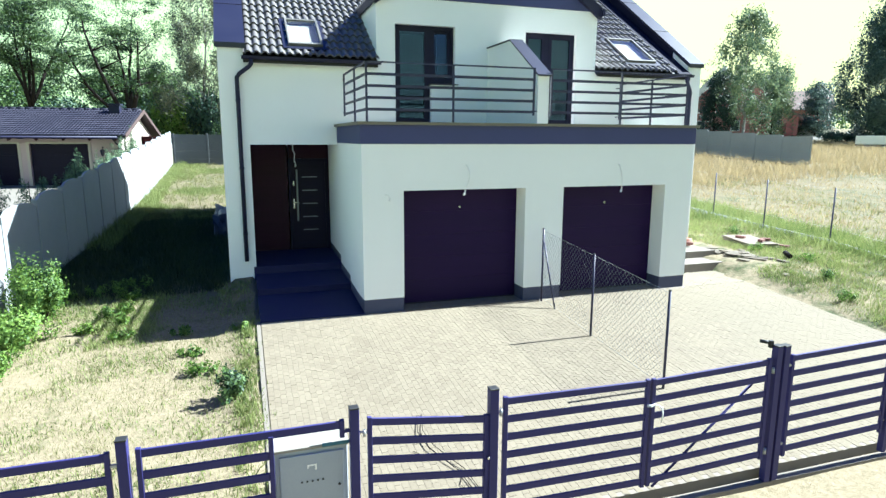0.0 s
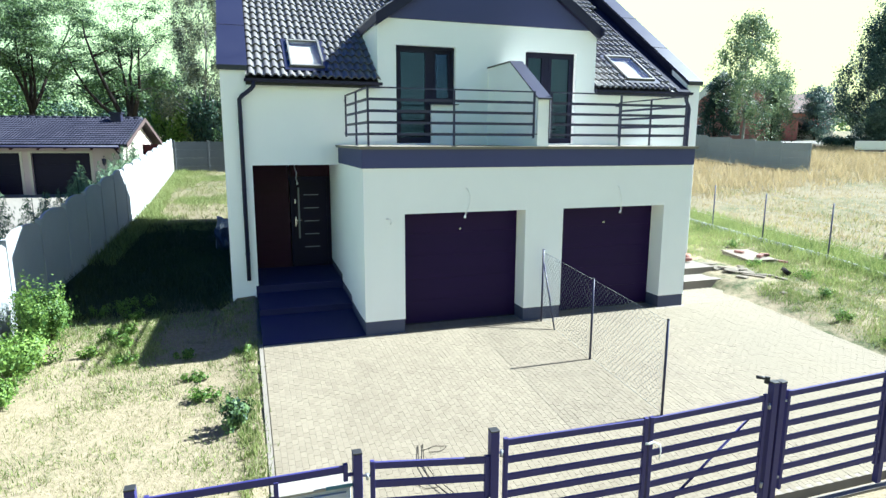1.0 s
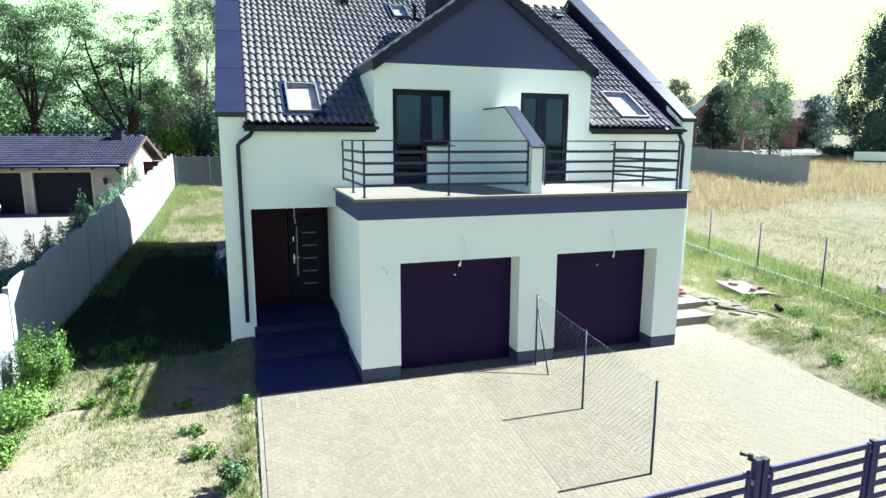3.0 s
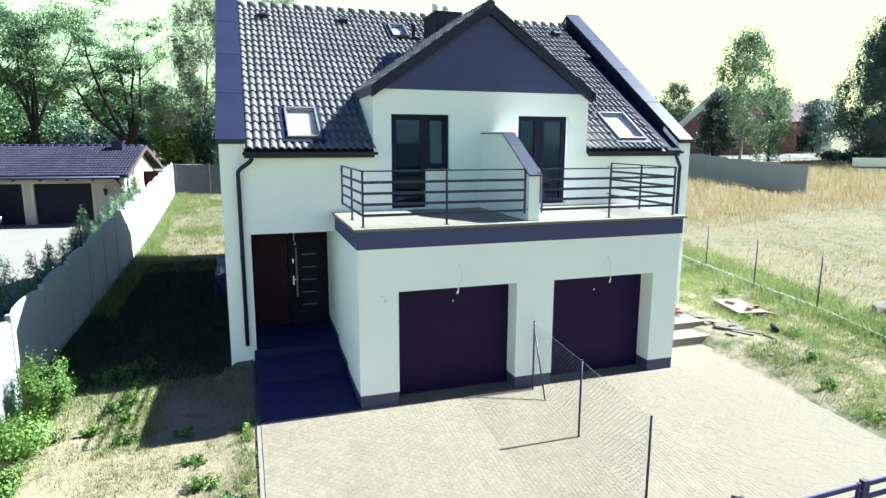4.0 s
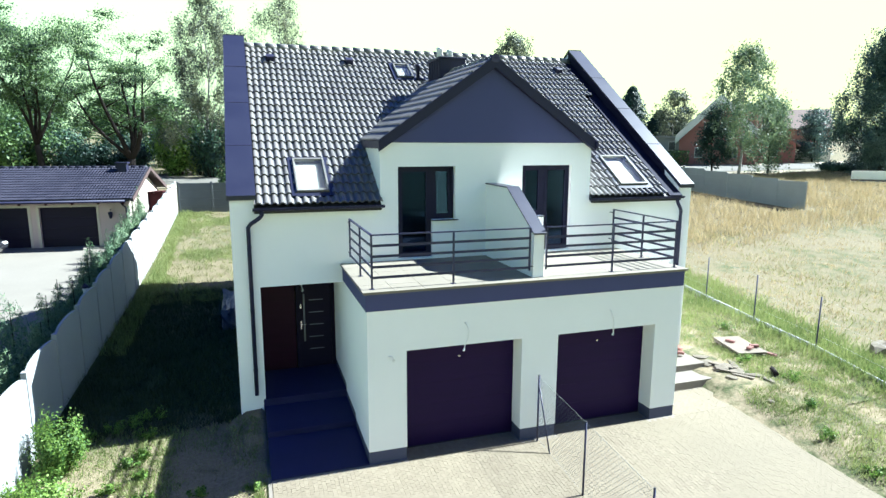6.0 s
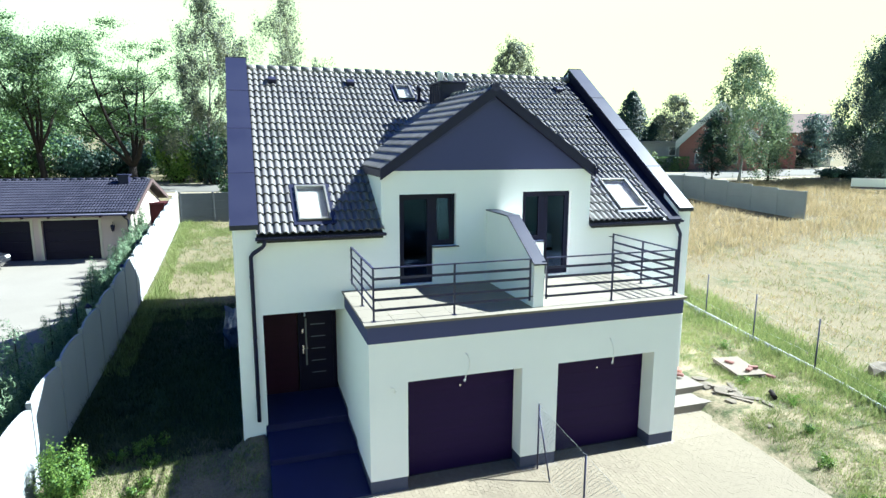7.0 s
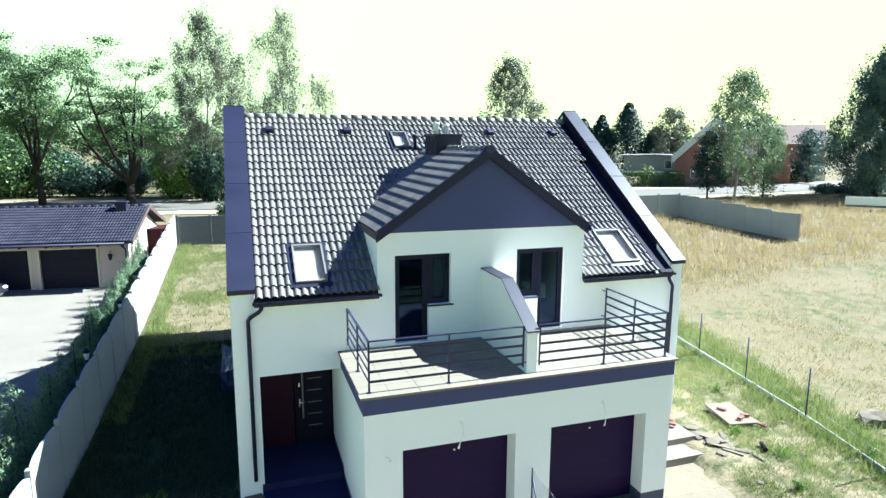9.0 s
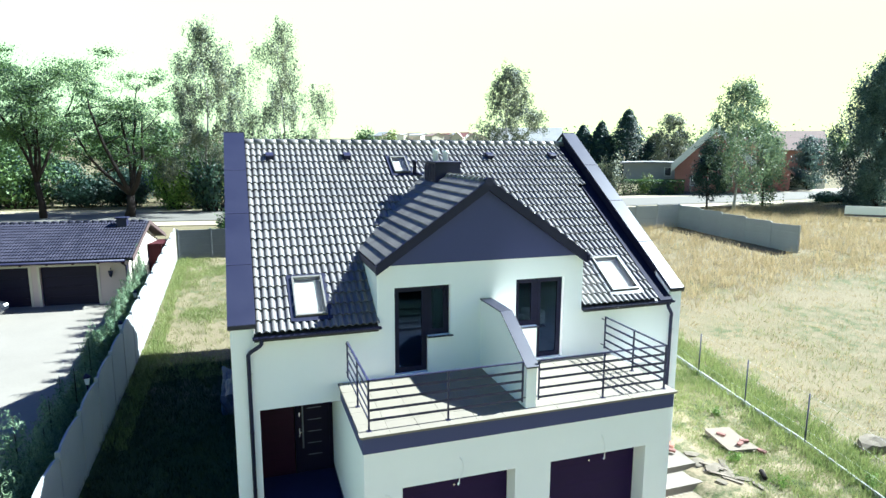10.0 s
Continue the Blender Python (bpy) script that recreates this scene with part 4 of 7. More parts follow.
# meter cabinet
cab = thing("meter_cabinet", (-1.58, FY + 0.2, -0.6), "grey steel meter cabinet standing in the fence line", "cabinet")
bm = bmesh.new()
box(bm, -1.9, -1.28, FY + 0.05, FY + 0.33, -0.6, 0.61, 0.006)
part("body", bm, CABINET, cab)
bm = bmesh.new()
box(bm, -1.915, -1.265, FY + 0.03, FY + 0.35, 0.61, 0.64, 0.006)
part("lid", bm, LID, cab)
bm = bmesh.new()
box(bm, -1.86, -1.32, FY + 0.03, FY + 0.05, -0.3, 0.57, 0.005)
door = part("door", bm, CABINET, cab, "grey cabinet door with vent holes")
bm = bmesh.new()
box(bm, -1.5, -1.266, FY + 0.02, FY + 0.03, 0.622, 0.652)
part("lid_edge", bm, material("teal_strip", (0.02, 0.1, 0.16), 0.5), cab, "teal strip on the lid's edge")
for row in (0.32, 0.12):
    for k in range(5):
        bm = bmesh.new()
        tube(bm, [(-1.68 + k * 0.045, FY + 0.024, row), (-1.68 + k * 0.045, FY + 0.032, row)], 0.009, 8)
        part("vent_hole", bm, RUBBER, door)
bm = bmesh.new()
tube(bm, [(-1.36, FY + 0.022, 0.25), (-1.36, FY + 0.032, 0.25)], 0.012, 8)
part("lock", bm, RUBBER, door)
for x0, x1, z0, z1 in ((-1.63, -1.55, 0.46, 0.475), (-1.565, -1.55, 0.42, 0.46), (-1.63, -1.62, 0.44, 0.46)):
    bm = bmesh.new()
    box(bm, x0, x1, FY + 0.026, FY + 0.031, z0, z1)
    part("door_mark", bm, WHITE_PLASTIC, door, "white bar mark")

# ---- chain-link fence between the driveways ----
POSTS = [(3.61, -0.12, 0.0, 1.47), (3.62, -1.97, -0.16, 1.29), (3.62, -3.94, -0.33, 1.13)]
cl = thing("chain_link_fence", (3.62, -2.0, -0.17), "half-height chain-link mesh on three thin anthracite posts", "fence")
for x, y, z0, z1 in POSTS:
    bm = bmesh.new()
    tube(bm, [(x, y, z0 - 0.1), (x, y, z1)], 0.02, 10)
    p = part("post", bm, STEEL_PAINT, cl)
    bm = bmesh.new()
    tube(bm, [(x, y, z1), (x, y, z1 + 0.012)], 0.023, 10)
    part("cap", bm, RUBBER, p)
bm = bmesh.new()
tube(bm, [(3.62, -0.14, 1.2), (3.65, -0.62, -0.08)], 0.016, 8)
part("brace", bm, STEEL_PAINT, cl)


def mesh_line(y, k):
    """Foot and head of the mesh at y."""
    t = (y - POSTS[0][1]) / (POSTS[2][1] - POSTS[0][1])
    return 0.03 - 0.34 * t if k == 0 else 1.42 - 0.33 * t


bm = bmesh.new()
cell, r = 0.1, 0.002
y_a, y_b = POSTS[2][1], POSTS[0][1]
for sgn in (1, -1):
    k = -30
    while k * cell < (y_b - y_a) + 2:
        yy = y_a + k * cell
        pts = []
        lo, hi = max(y_a, yy - 2), min(y_b, yy + 2)
        # the wire z = foot + sgn * (y - yy) cut to the mesh's outline
        seg = []
        for i in range(61):
            y = lo + (hi - lo) * i / 60
            z = -0.35 + sgn * (y - yy) if sgn > 0 else -0.35 - (y - yy)
            if mesh_line(y, 0) <= z <= mesh_line(y, 1):
                seg.append((3.635, y, z))
        if len(seg) > 1:
            tube(bm, [seg[0], seg[-1]], r, 3)
        k += 1
for k in (0, 1):
    tube(bm, [(3.635, y_a, mesh_line(y_a, k)), (3.635, y_b, mesh_line(y_b, k))], 0.003, 4)
part("wire_mesh", bm, MESH_WIRE, cl, "thin wire diamond mesh")

# ---- driveway paving ----
PAVE_X0, PAVE_X1, PAVE_Y0, PAVE_Y1 = -1.86, 9.28, -5.85, 0.42


def pave_z(y):
    return 0.085 * y if y < 0 else 0.0


bm = bmesh.new()
prism(bm, [(PAVE_Y0, pave_z(PAVE_Y0) - 0.2), (0, -0.2), (0.45, -0.2), (0.45, -0.004), (0, -0.004), (PAVE_Y0, pave_z(PAVE_Y0) - 0.004)], "x", PAVE_X0, PAVE_X1 + 0.4)
box(bm, 7.2, 9.8, 0.45, 1.2, -0.2, -0.012)
paving = solo("driveway", bm, JOINT, "beige-grey concrete block driveway sloping to the street", "driveway", kind="structure")
prism_bm = bmesh.new()
y = PAVE_Y0
while y < 0.1:
    y1 = min(y + 0.998, 0.1)
    b = 0.035
    prism(prism_bm, [(y + 0.003, pave_z(y) - 0.2), (y1, pave_z(y1) - 0.2), (y1, pave_z(y1) + 0.004), (y + 0.003, pave_z(y) + 0.004)], "x", PAVE_X0 - 0.075, PAVE_X0 - 0.01)
    y += 1.0
solo("kerb", prism_bm, KERB, "sandy concrete edging along the driveway", "kerb", kind="structure")


def brick_mesh(w, l, mat, g, c):
    b = bmesh.new()
    corners = ((-1, -1), (1, -1), (1, 1), (-1, 1))
    lower = [b.verts.new((sx * (w / 2 - g), sy * (l / 2 - g), -0.02)) for sx, sy in corners]
    rim = [b.verts.new((sx * (w / 2 - g), sy * (l / 2 - g), -0.5 * c)) for sx, sy in corners]
    top = [b.verts.new((sx * (w / 2 - g - c), sy * (l / 2 - g - c), 0.0)) for sx, sy in corners]
    for k in range(4):
        b.faces.new((lower[k], lower[(k + 1) % 4], rim[(k + 1) % 4], rim[k]))
        b.faces.new((rim[k], rim[(k + 1) % 4], top[(k + 1) % 4], top[k]))
    b.faces.new(top)
    return mesh_of("paver", b, mat)


PW, PL = 0.08, 0.125
whole = brick_mesh(PW, PL, PAVER_PIECE, 0.001, 0.0032)
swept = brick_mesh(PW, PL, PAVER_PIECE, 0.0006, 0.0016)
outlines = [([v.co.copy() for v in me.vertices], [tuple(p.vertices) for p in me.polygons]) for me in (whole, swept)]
places = []
col = 0
x = PAVE_X0 + PW / 2
while x < PAVE_X1 + 0.8:
    y = PAVE_Y0 + PL / 2 + (PL / 2 if col % 2 else 0.0)
    while y < 1.12:
        edge = PAVE_X1 + 0.25 * noise.noise((y * 1.3, 3.1, 0)) + (0.5 if y > -0.6 else 0)
        beside = 7.25 < x < 9.9
        free = y < -0.09 or beside or (y < PAVE_Y1 and (0.8 < x < 3.22 or 4.12 < x < 6.5))
        if x < edge and free:
            places.append((x, y, pave_z(y) + random.uniform(-0.0012, 0.0014), random.uniform(-0.006, 0.006), random.uniform(-0.008, 0.008), random.uniform(-0.006, 0.006)))
        y += PL
    x += PW
    col += 1
slope = math.atan(0.085)
fields = ([], []), ([], [])
pieces = 0
for x, y, z, rx, ry, rz in places:
    m = Matrix.LocRotScale((x, y, z), Euler((rx + (slope if y < 0 else 0), ry, rz)), None)
    if -0.6 < x < 2.2 and -5.6 < y < -4.4 and pieces < 300:
        o = new("paver", whole)
        o.parent = paving
        o.matrix_basis = m
        pieces += 1
    else:
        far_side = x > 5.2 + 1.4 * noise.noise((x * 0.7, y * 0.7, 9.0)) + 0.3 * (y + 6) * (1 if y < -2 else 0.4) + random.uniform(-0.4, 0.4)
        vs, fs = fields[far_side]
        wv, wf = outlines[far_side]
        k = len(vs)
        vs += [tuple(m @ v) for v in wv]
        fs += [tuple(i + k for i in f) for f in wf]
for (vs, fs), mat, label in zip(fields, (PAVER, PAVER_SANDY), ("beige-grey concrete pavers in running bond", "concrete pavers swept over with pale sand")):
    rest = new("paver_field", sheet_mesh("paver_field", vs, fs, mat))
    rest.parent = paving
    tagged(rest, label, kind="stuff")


# ---- precast concrete boundary fence ----
def arch_panel(y0, y1, z0, z1, x, rise):
    """Panel along y with an arched top edge and a shallow frame line."""
    b = bmesh.new()
    n = 10
    prof = [(y0, z0), (y1, z0)]
    for k in range(n + 1):
        u = k / n
        prof.append((y1 + (y0 - y1) * u, z1 + rise * (1 - (2 * u - 1) ** 2) ** 0.5))
    prism(b, prof, "x", x - 0.03, x + 0.03)
    return b


fence = thing("concrete_fence", (-6.45, 14, 0.3), "pale precast concrete boundary fence with arched panels", "fence")
ys = [-5.94 + 2.125 * k for k in range(19)] + [33.2]
for a, b in zip(ys, ys[1:]):
    zt = max(1.58, 1.72 + 0.06 * (0.5 * (a + b) - 3.6))
    z0 = lie(-6.5, a) - 0.3
    part("panel", arch_panel(a + 0.078, b - 0.078, z0, zt, -6.43, 0.15), CONCRETE, fence)
    bm = bmesh.new()
    box(bm, -6.5, -6.38, a - 0.06, a + 0.06, z0 - 0.2, zt + 0.03, 0.012)
    part("post", bm, CONCRETE, fence)


def flat_fence(name, pts, height, mat, label):
    """Posts and stacked panels along a line of (x, y) points."""
    t = thing(name, (pts[0][0], pts[0][1], lie(*pts[0])), label, "fence")
    for (xa, ya), (xb, yb) in zip(pts, pts[1:]):
        length = math.hypot(xb - xa, yb - ya)
        n = max(1, round(length / 2.1))
        ang = math.atan2(yb - ya, xb - xa)
        for k in range(n):
            u0, u1 = k / n, (k + 1) / n
            cx, cy = xa + (xb - xa) * (u0 + u1) / 2, ya + (yb - ya) * (u0 + u1) / 2
            z = lie(cx, cy)
            m = Matrix.Translation((cx, cy, z)) @ Matrix.Rotation(ang, 4, "Z")
            for q in range(4):
                b = bmesh.new()
                box(b, -length / n / 2 + 0.07, length / n / 2 - 0.07, -0.03, 0.03, -0.15 + q * (height + 0.1) / 4, -0.15 + (q + 1) * (height + 0.1) / 4 - 0.004, 0.003)
                part("panel", in_frame(b, m), mat, t)
            b = bmesh.new()
            box(b, -length / n / 2 - 0.07, -length / n / 2 + 0.07, -0.07, 0.07, -0.3, height + 0.03, 0.01)
            part("post", in_frame(b, m), mat, t)
        b = bmesh.new()
        m = Matrix.Translation((xb, yb, lie(xb, yb)))
        box(b, -0.07, 0.07, -0.07, 0.07, -0.3, height + 0.03, 0.01)
        part("post", in_frame(b, m), mat, t)
    return t


# Left stretch of the rear wall, in a darker colour than the rest
WALL_DARK = weathered("dark_wall_concrete", (0.07, 0.078, 0.085), (0.105, 0.112, 0.12), 0.9, big=0.7, fine=20, relief=0.35, dist=0.006)
flat_fence("dark_concrete_wall", [(-6.3, 33.3), (14.7, 33.3)], 2.05, WALL_DARK, "dark precast concrete wall behind the yard")
flat_fence("rear_concrete_wall", [(14.85, 33.3), (34.7, 33.3), (36.6, 22.6)], 2.05, CONCRETE_GREY, "grey precast concrete wall at the back of the plots")


# ---- plants ----
def leaf_material(name, c1, c2, glow=0.35):
    m = bpy.data.materials.new(name)
    m.use_nodes = True
    nt = m.node_tree
    bs = nt.nodes["Principled BSDF"]
    bs.inputs["Roughness"].default_value = 0.55
    bs.inputs["Specular IOR Level"].default_value = 0.35
    g = nt.nodes.new("ShaderNodeNewGeometry")
    n = world_noise(m, 0.5, 3, 0.6)
    add = node(m, "ShaderNodeMath")
    add.operation = "MULTIPLY_ADD"
    wire(m, g, "Random Per Island", add, 0)
    add.inputs[1].default_value = 0.6
    wire(m, n, "Fac", add, 2)
    col = mixed(m, ramp(m, add, 0, 0.45, 1.1), "Result", c1, c2)
    nt.links.new(col[0].outputs[col[1]], bs.inputs["Base Color"])
    tr = nt.nodes.new("ShaderNodeBsdfTranslucent")
    nt.links.new(col[0].outputs[col[1]], tr.inputs["Color"])
    mx = nt.nodes.new("ShaderNodeMixShader")
    mx.inputs[0].default_value = glow
    nt.links.new(bs.outputs[0], mx.inputs[1])
    nt.links.new(tr.outputs[0], mx.inputs[2])
    nt.links.new(mx.outputs[0], nt.nodes["Material Output"].inputs["Surface"])
    return m


# Blue raised in LEAF, LEAF_DARK and LEAF_BLUE: teal shade put into the leaves
LEAF = leaf_material("leaf_green", (0.008, 0.026, 0.022), (0.095, 0.155, 0.036), 0.28)
LEAF_BRIGHT = leaf_material("leaf_bright", (0.034, 0.085, 0.014), (0.19, 0.285, 0.045), 0.38)
# Birch tones: the dark one painted as shaded clumps, the pale one as sunlit
LEAF_BIRCH = leaf_material("leaf_birch", (0.008, 0.028, 0.036), (0.215, 0.225, 0.13), 0.2)
LEAF_AIRY = leaf_material("leaf_pale_green", (0.045, 0.085, 0.062), (0.2, 0.245, 0.115), 0.36)
# Green lightened to blue-grey: distance haze put into the leaf colour
LEAF_HAZY = leaf_material("leaf_hazed", (0.02, 0.045, 0.056), (0.11, 0.155, 0.115), 0.3)
LEAF_DARK = leaf_material("leaf_dark", (0.006, 0.018, 0.02), (0.03, 0.06, 0.04), 0.22)
LEAF_WILLOW = leaf_material("leaf_willow", (0.0936, 0.133, 0.0312), (0.211, 0.242, 0.078))
THUJA = leaf_material("thuja_spray", (0.035, 0.08, 0.045), (0.19, 0.26, 0.14), 0.35)
# Grass green darkened in colour for the house's shade on the side yard
GRASS_SHADE = leaf_material("grass_shade_dark", (0.014, 0.026, 0.011), (0.05, 0.068, 0.026), 0.3)
GRASS_DRY = leaf_material("grass_dry", (0.25, 0.2, 0.105), (0.385, 0.31, 0.165), 0.4)
GRASS_MIX = leaf_material("grass_mixed", (0.11, 0.135, 0.042), (0.28, 0.26, 0.115), 0.45)
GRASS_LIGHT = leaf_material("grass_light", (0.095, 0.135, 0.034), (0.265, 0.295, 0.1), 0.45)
LEAF_BLUE = leaf_material("leaf_blue_green", (0.005, 0.021, 0.028), (0.06, 0.105, 0.058), 0.22)
BARK = weathered("bark", (0.012, 0.01, 0.01), (0.03, 0.025, 0.023), 0.95, big=2, fine=9, relief=0.6, dist=0.03, stretch=(1, 1, 0.3), spec=0.1)
BARK_BIRCH = weathered("birch_bark", (0.14, 0.135, 0.13), (0.36, 0.35, 0.33), 0.9, big=1.5, fine=6, relief=0.3, dist=0.02, stretch=(1, 1, 3))


def leaf_sheet(name, centres, size, seed, mat, flat=0.0, tall=1.0, slim=1.0, facing=None):
    """One mesh of many small rhombic leaves at the centres, turned at random or, with facing, mostly outwards."""
    rng = np.random.default_rng(seed)
    c = np.asarray(centres, dtype=float)
    n = len(c)
    a = rng.normal(size=(n, 3))
    a[:, 2] *= tall
    if facing is not None:
        out = facing / (np.linalg.norm(facing, axis=1)[:, None] + 1e-6) + rng.normal(size=(n, 3)) * 0.42
        out /= np.linalg.norm(out, axis=1)[:, None]
        a -= out * (a * out).sum(1)[:, None]
    a /= np.linalg.norm(a, axis=1)[:, None]
    if facing is not None:
        b = np.cross(out, a)
    else:
        b = rng.normal(size=(n, 3))
        b[:, 2] *= 1.0 - flat
        b -= a * (a * b).sum(1)[:, None]
    b /= np.linalg.norm(b, axis=1)[:, None]
    s = (size * rng.uniform(0.55, 1.35, n))[:, None]
    v = np.stack([c - a * s * 0.5, c + b * s * 0.3 * slim, c + a * s * 0.5, c - b * s * 0.3 * slim], 1).reshape(-1, 3)
    f = np.arange(4 * n).reshape(-1, 4)
    return sheet_mesh(name, v.tolist(), f.tolist(), mat)


def leafy_mass(lumps, per, leaf, seed, mat, name):
    """Leaves over the skins of many overlapping lumps (x, y, z, rx, ry, rz), for woods and hedgerows."""
    rng = np.random.default_rng(seed)
    lumps = np.asarray(lumps)
    k = np.repeat(np.arange(len(lumps)), per)
    d = rng.normal(size=(len(k), 3))
    d /= np.linalg.norm(d, axis=1)[:, None]
    # bumps on each skin, so that no lump reads as a ball
    wob = 0.78 + 0.2 * np.sin(d[:, 0] * 5 + k) * np.sin(d[:, 1] * 4 + 2 * k) + 0.16 * np.sin(d[:, 2] * 7 + 3 * k) + rng.normal(size=len(k)) * 0.1
    c = lumps[k, :3] + d * lumps[k, 3:] * wob[:, None]
    c[:, 2] = np.maximum(c[:, 2], [lie(a, b) + 0.15 for a, b in c[:, :2]])
    return leaf_sheet(name, c, leaf, seed, mat, facing=d + np.array([0, 0, 0.25]))


def profile_at(profile, u):
    for (u0, r0), (u1, r1) in zip(profile, profile[1:]):
        if u <= u1:
            return r0 + (r1 - r0) * max(0.0, (u - u0) / (u1 - u0))
    return profile[-1][1]


WEEPING = ((0.16, 0.55), (0.3, 0.95), (0.5, 1.0), (0.75, 0.72), (0.92, 0.36), (1.0, 0.12))
BROAD = ((0.1, 0.7), (0.35, 1.0), (0.65, 0.9), (0.85, 0.6), (1.0, 0.2))


def crown_tree(at, height, spread, seed, leaf_mat, bark, label, profile, clumps=60, leaves=16000, leaf=0.24, pad=(0.9, 0.9), hang=0.0, trunk_to=0.9, stout=0.014, airy=0.5, name="tree"):
    """A tree whose limbs each carry a clump of leaves; profile gives the crown's radius by height, hang the length of drooping twigs."""
    rng = random.Random(seed)
    x0, y0 = at
    z0 = lie(x0, y0) - 0.1
    t = thing(name, (x0, y0, z0), label, "tree")
    bm = bmesh.new()
    r0 = height * stout
    bx, by = rng.uniform(-0.5, 0.5), rng.uniform(-0.4, 0.4)

    def stem(u):
        return Vector((x0 + spread * 0.16 * (bx * math.sin(4.2 * u) + 0.3 * math.sin(9 * u + seed)), y0 + spread * 0.14 * by * math.sin(3.6 * u), z0 + height * u))
    us = [k * trunk_to / 9 for k in range(10)]
    tube(bm, [stem(u) for u in us], [r0 * (1.35 if k == 0 else 1 - 0.93 * k / 9) for k in range(10)], 8)
    lo = profile[0][0]
    centres = []
    for k in range(clumps):
        u = lo + (1 - lo) * ((k + rng.random()) / clumps) ** 0.85
        az = k * 2.39996 + rng.uniform(-0.5, 0.5)
        rad = spread * profile_at(profile, u) * (rng.random() ** 0.45) * rng.uniform(0.75, 1.08)
        end = Vector((x0 + math.cos(az) * rad, y0 + math.sin(az) * rad, z0 + height * (u + rng.uniform(-0.03, 0.03)) - pad[1] * 0.6))
        foot_u = min(trunk_to * 0.97, max(lo * 0.8, u - 0.12 - 0.5 * rad / height * 2.0))
        foot = stem(foot_u)
        bow = Vector((math.cos(az) * rad * 0.12, math.sin(az) * rad * 0.12, 0.09 * rad))
        kink = Vector((rng.uniform(-1, 1), rng.uniform(-1, 1), rng.uniform(-0.5, 0.5))) * 0.08 * max(rad, 0.5)
        lr = r0 * (0.4 * (1 - foot_u) + 0.05) * (0.6 if hang else 1.0)
        tube(bm, [foot, foot.lerp(end, 0.35) + bow + kink, foot.lerp(end, 0.7) + bow - kink * 0.6, end], [lr, lr * 0.62, lr * 0.36, lr * 0.1], 5)
        size = rng.uniform(0.6, 1.25) * (0.7 + 0.3 * profile_at(profile, u))
        centres.append((end, size))
        side = Vector((rng.uniform(-1, 1), rng.uniform(-1, 1), rng.uniform(-0.3, 0.5))) * pad[0] * 1.5
        b0 = foot.lerp(end, 0.7) + bow
        tube(bm, [b0, b0 + side * 0.5, b0 + side], [lr * 0.3, lr * 0.18, lr * 0.05], 4)
        centres.append((b0 + side, size * 0.65))
    part("trunk", bm, bark, t)
    nrng = np.random.default_rng(seed)
    e = np.array([tuple(p) for p, _ in centres])
    s = np.array([w for _, w in centres])
    wt = s ** 2 * nrng.uniform(1 - airy, 1.0, len(s)) ** 1.5
    # twigs inside each clump gather the leaves into tufts
    idx = nrng.choice(len(e), leaves // (24 if hang else 26) + 1, p=wt / wt.sum())
    twig = e[idx] + nrng.normal(size=(len(idx), 3)) * np.array([pad[0], pad[0], pad[1]]) * 0.62 * s[idx][:, None]
    which = nrng.integers(0, len(twig), leaves)
    c = twig[which] + nrng.normal(size=(leaves, 3)) * leaf * (np.array([0.9, 0.9, 0.7]) if hang else np.array([1.3, 1.3, 0.6]))
    if hang:
        c[:, 2] -= nrng.random(leaves) * hang * (0.4 + 0.9 * nrng.random(len(twig))[which])
    c[:, 2] = np.maximum(c[:, 2], z0 + 0.4)
    clump = e[idx[which]]
    facing = (c - clump) / np.array([pad[0], pad[0], pad[1]]) + 0.9 * (c - np.array([x0, y0, z0 + height * 0.5])) / np.array([spread, spread, height * 0.5])
    facing[:, 2] *= 0.5 if hang else 1.0
    part("crown", leaf_sheet("crown", c, leaf, seed, leaf_mat, 0.0, 1.8 if hang else 1.0, facing=facing), leaf_mat, t)
    return t


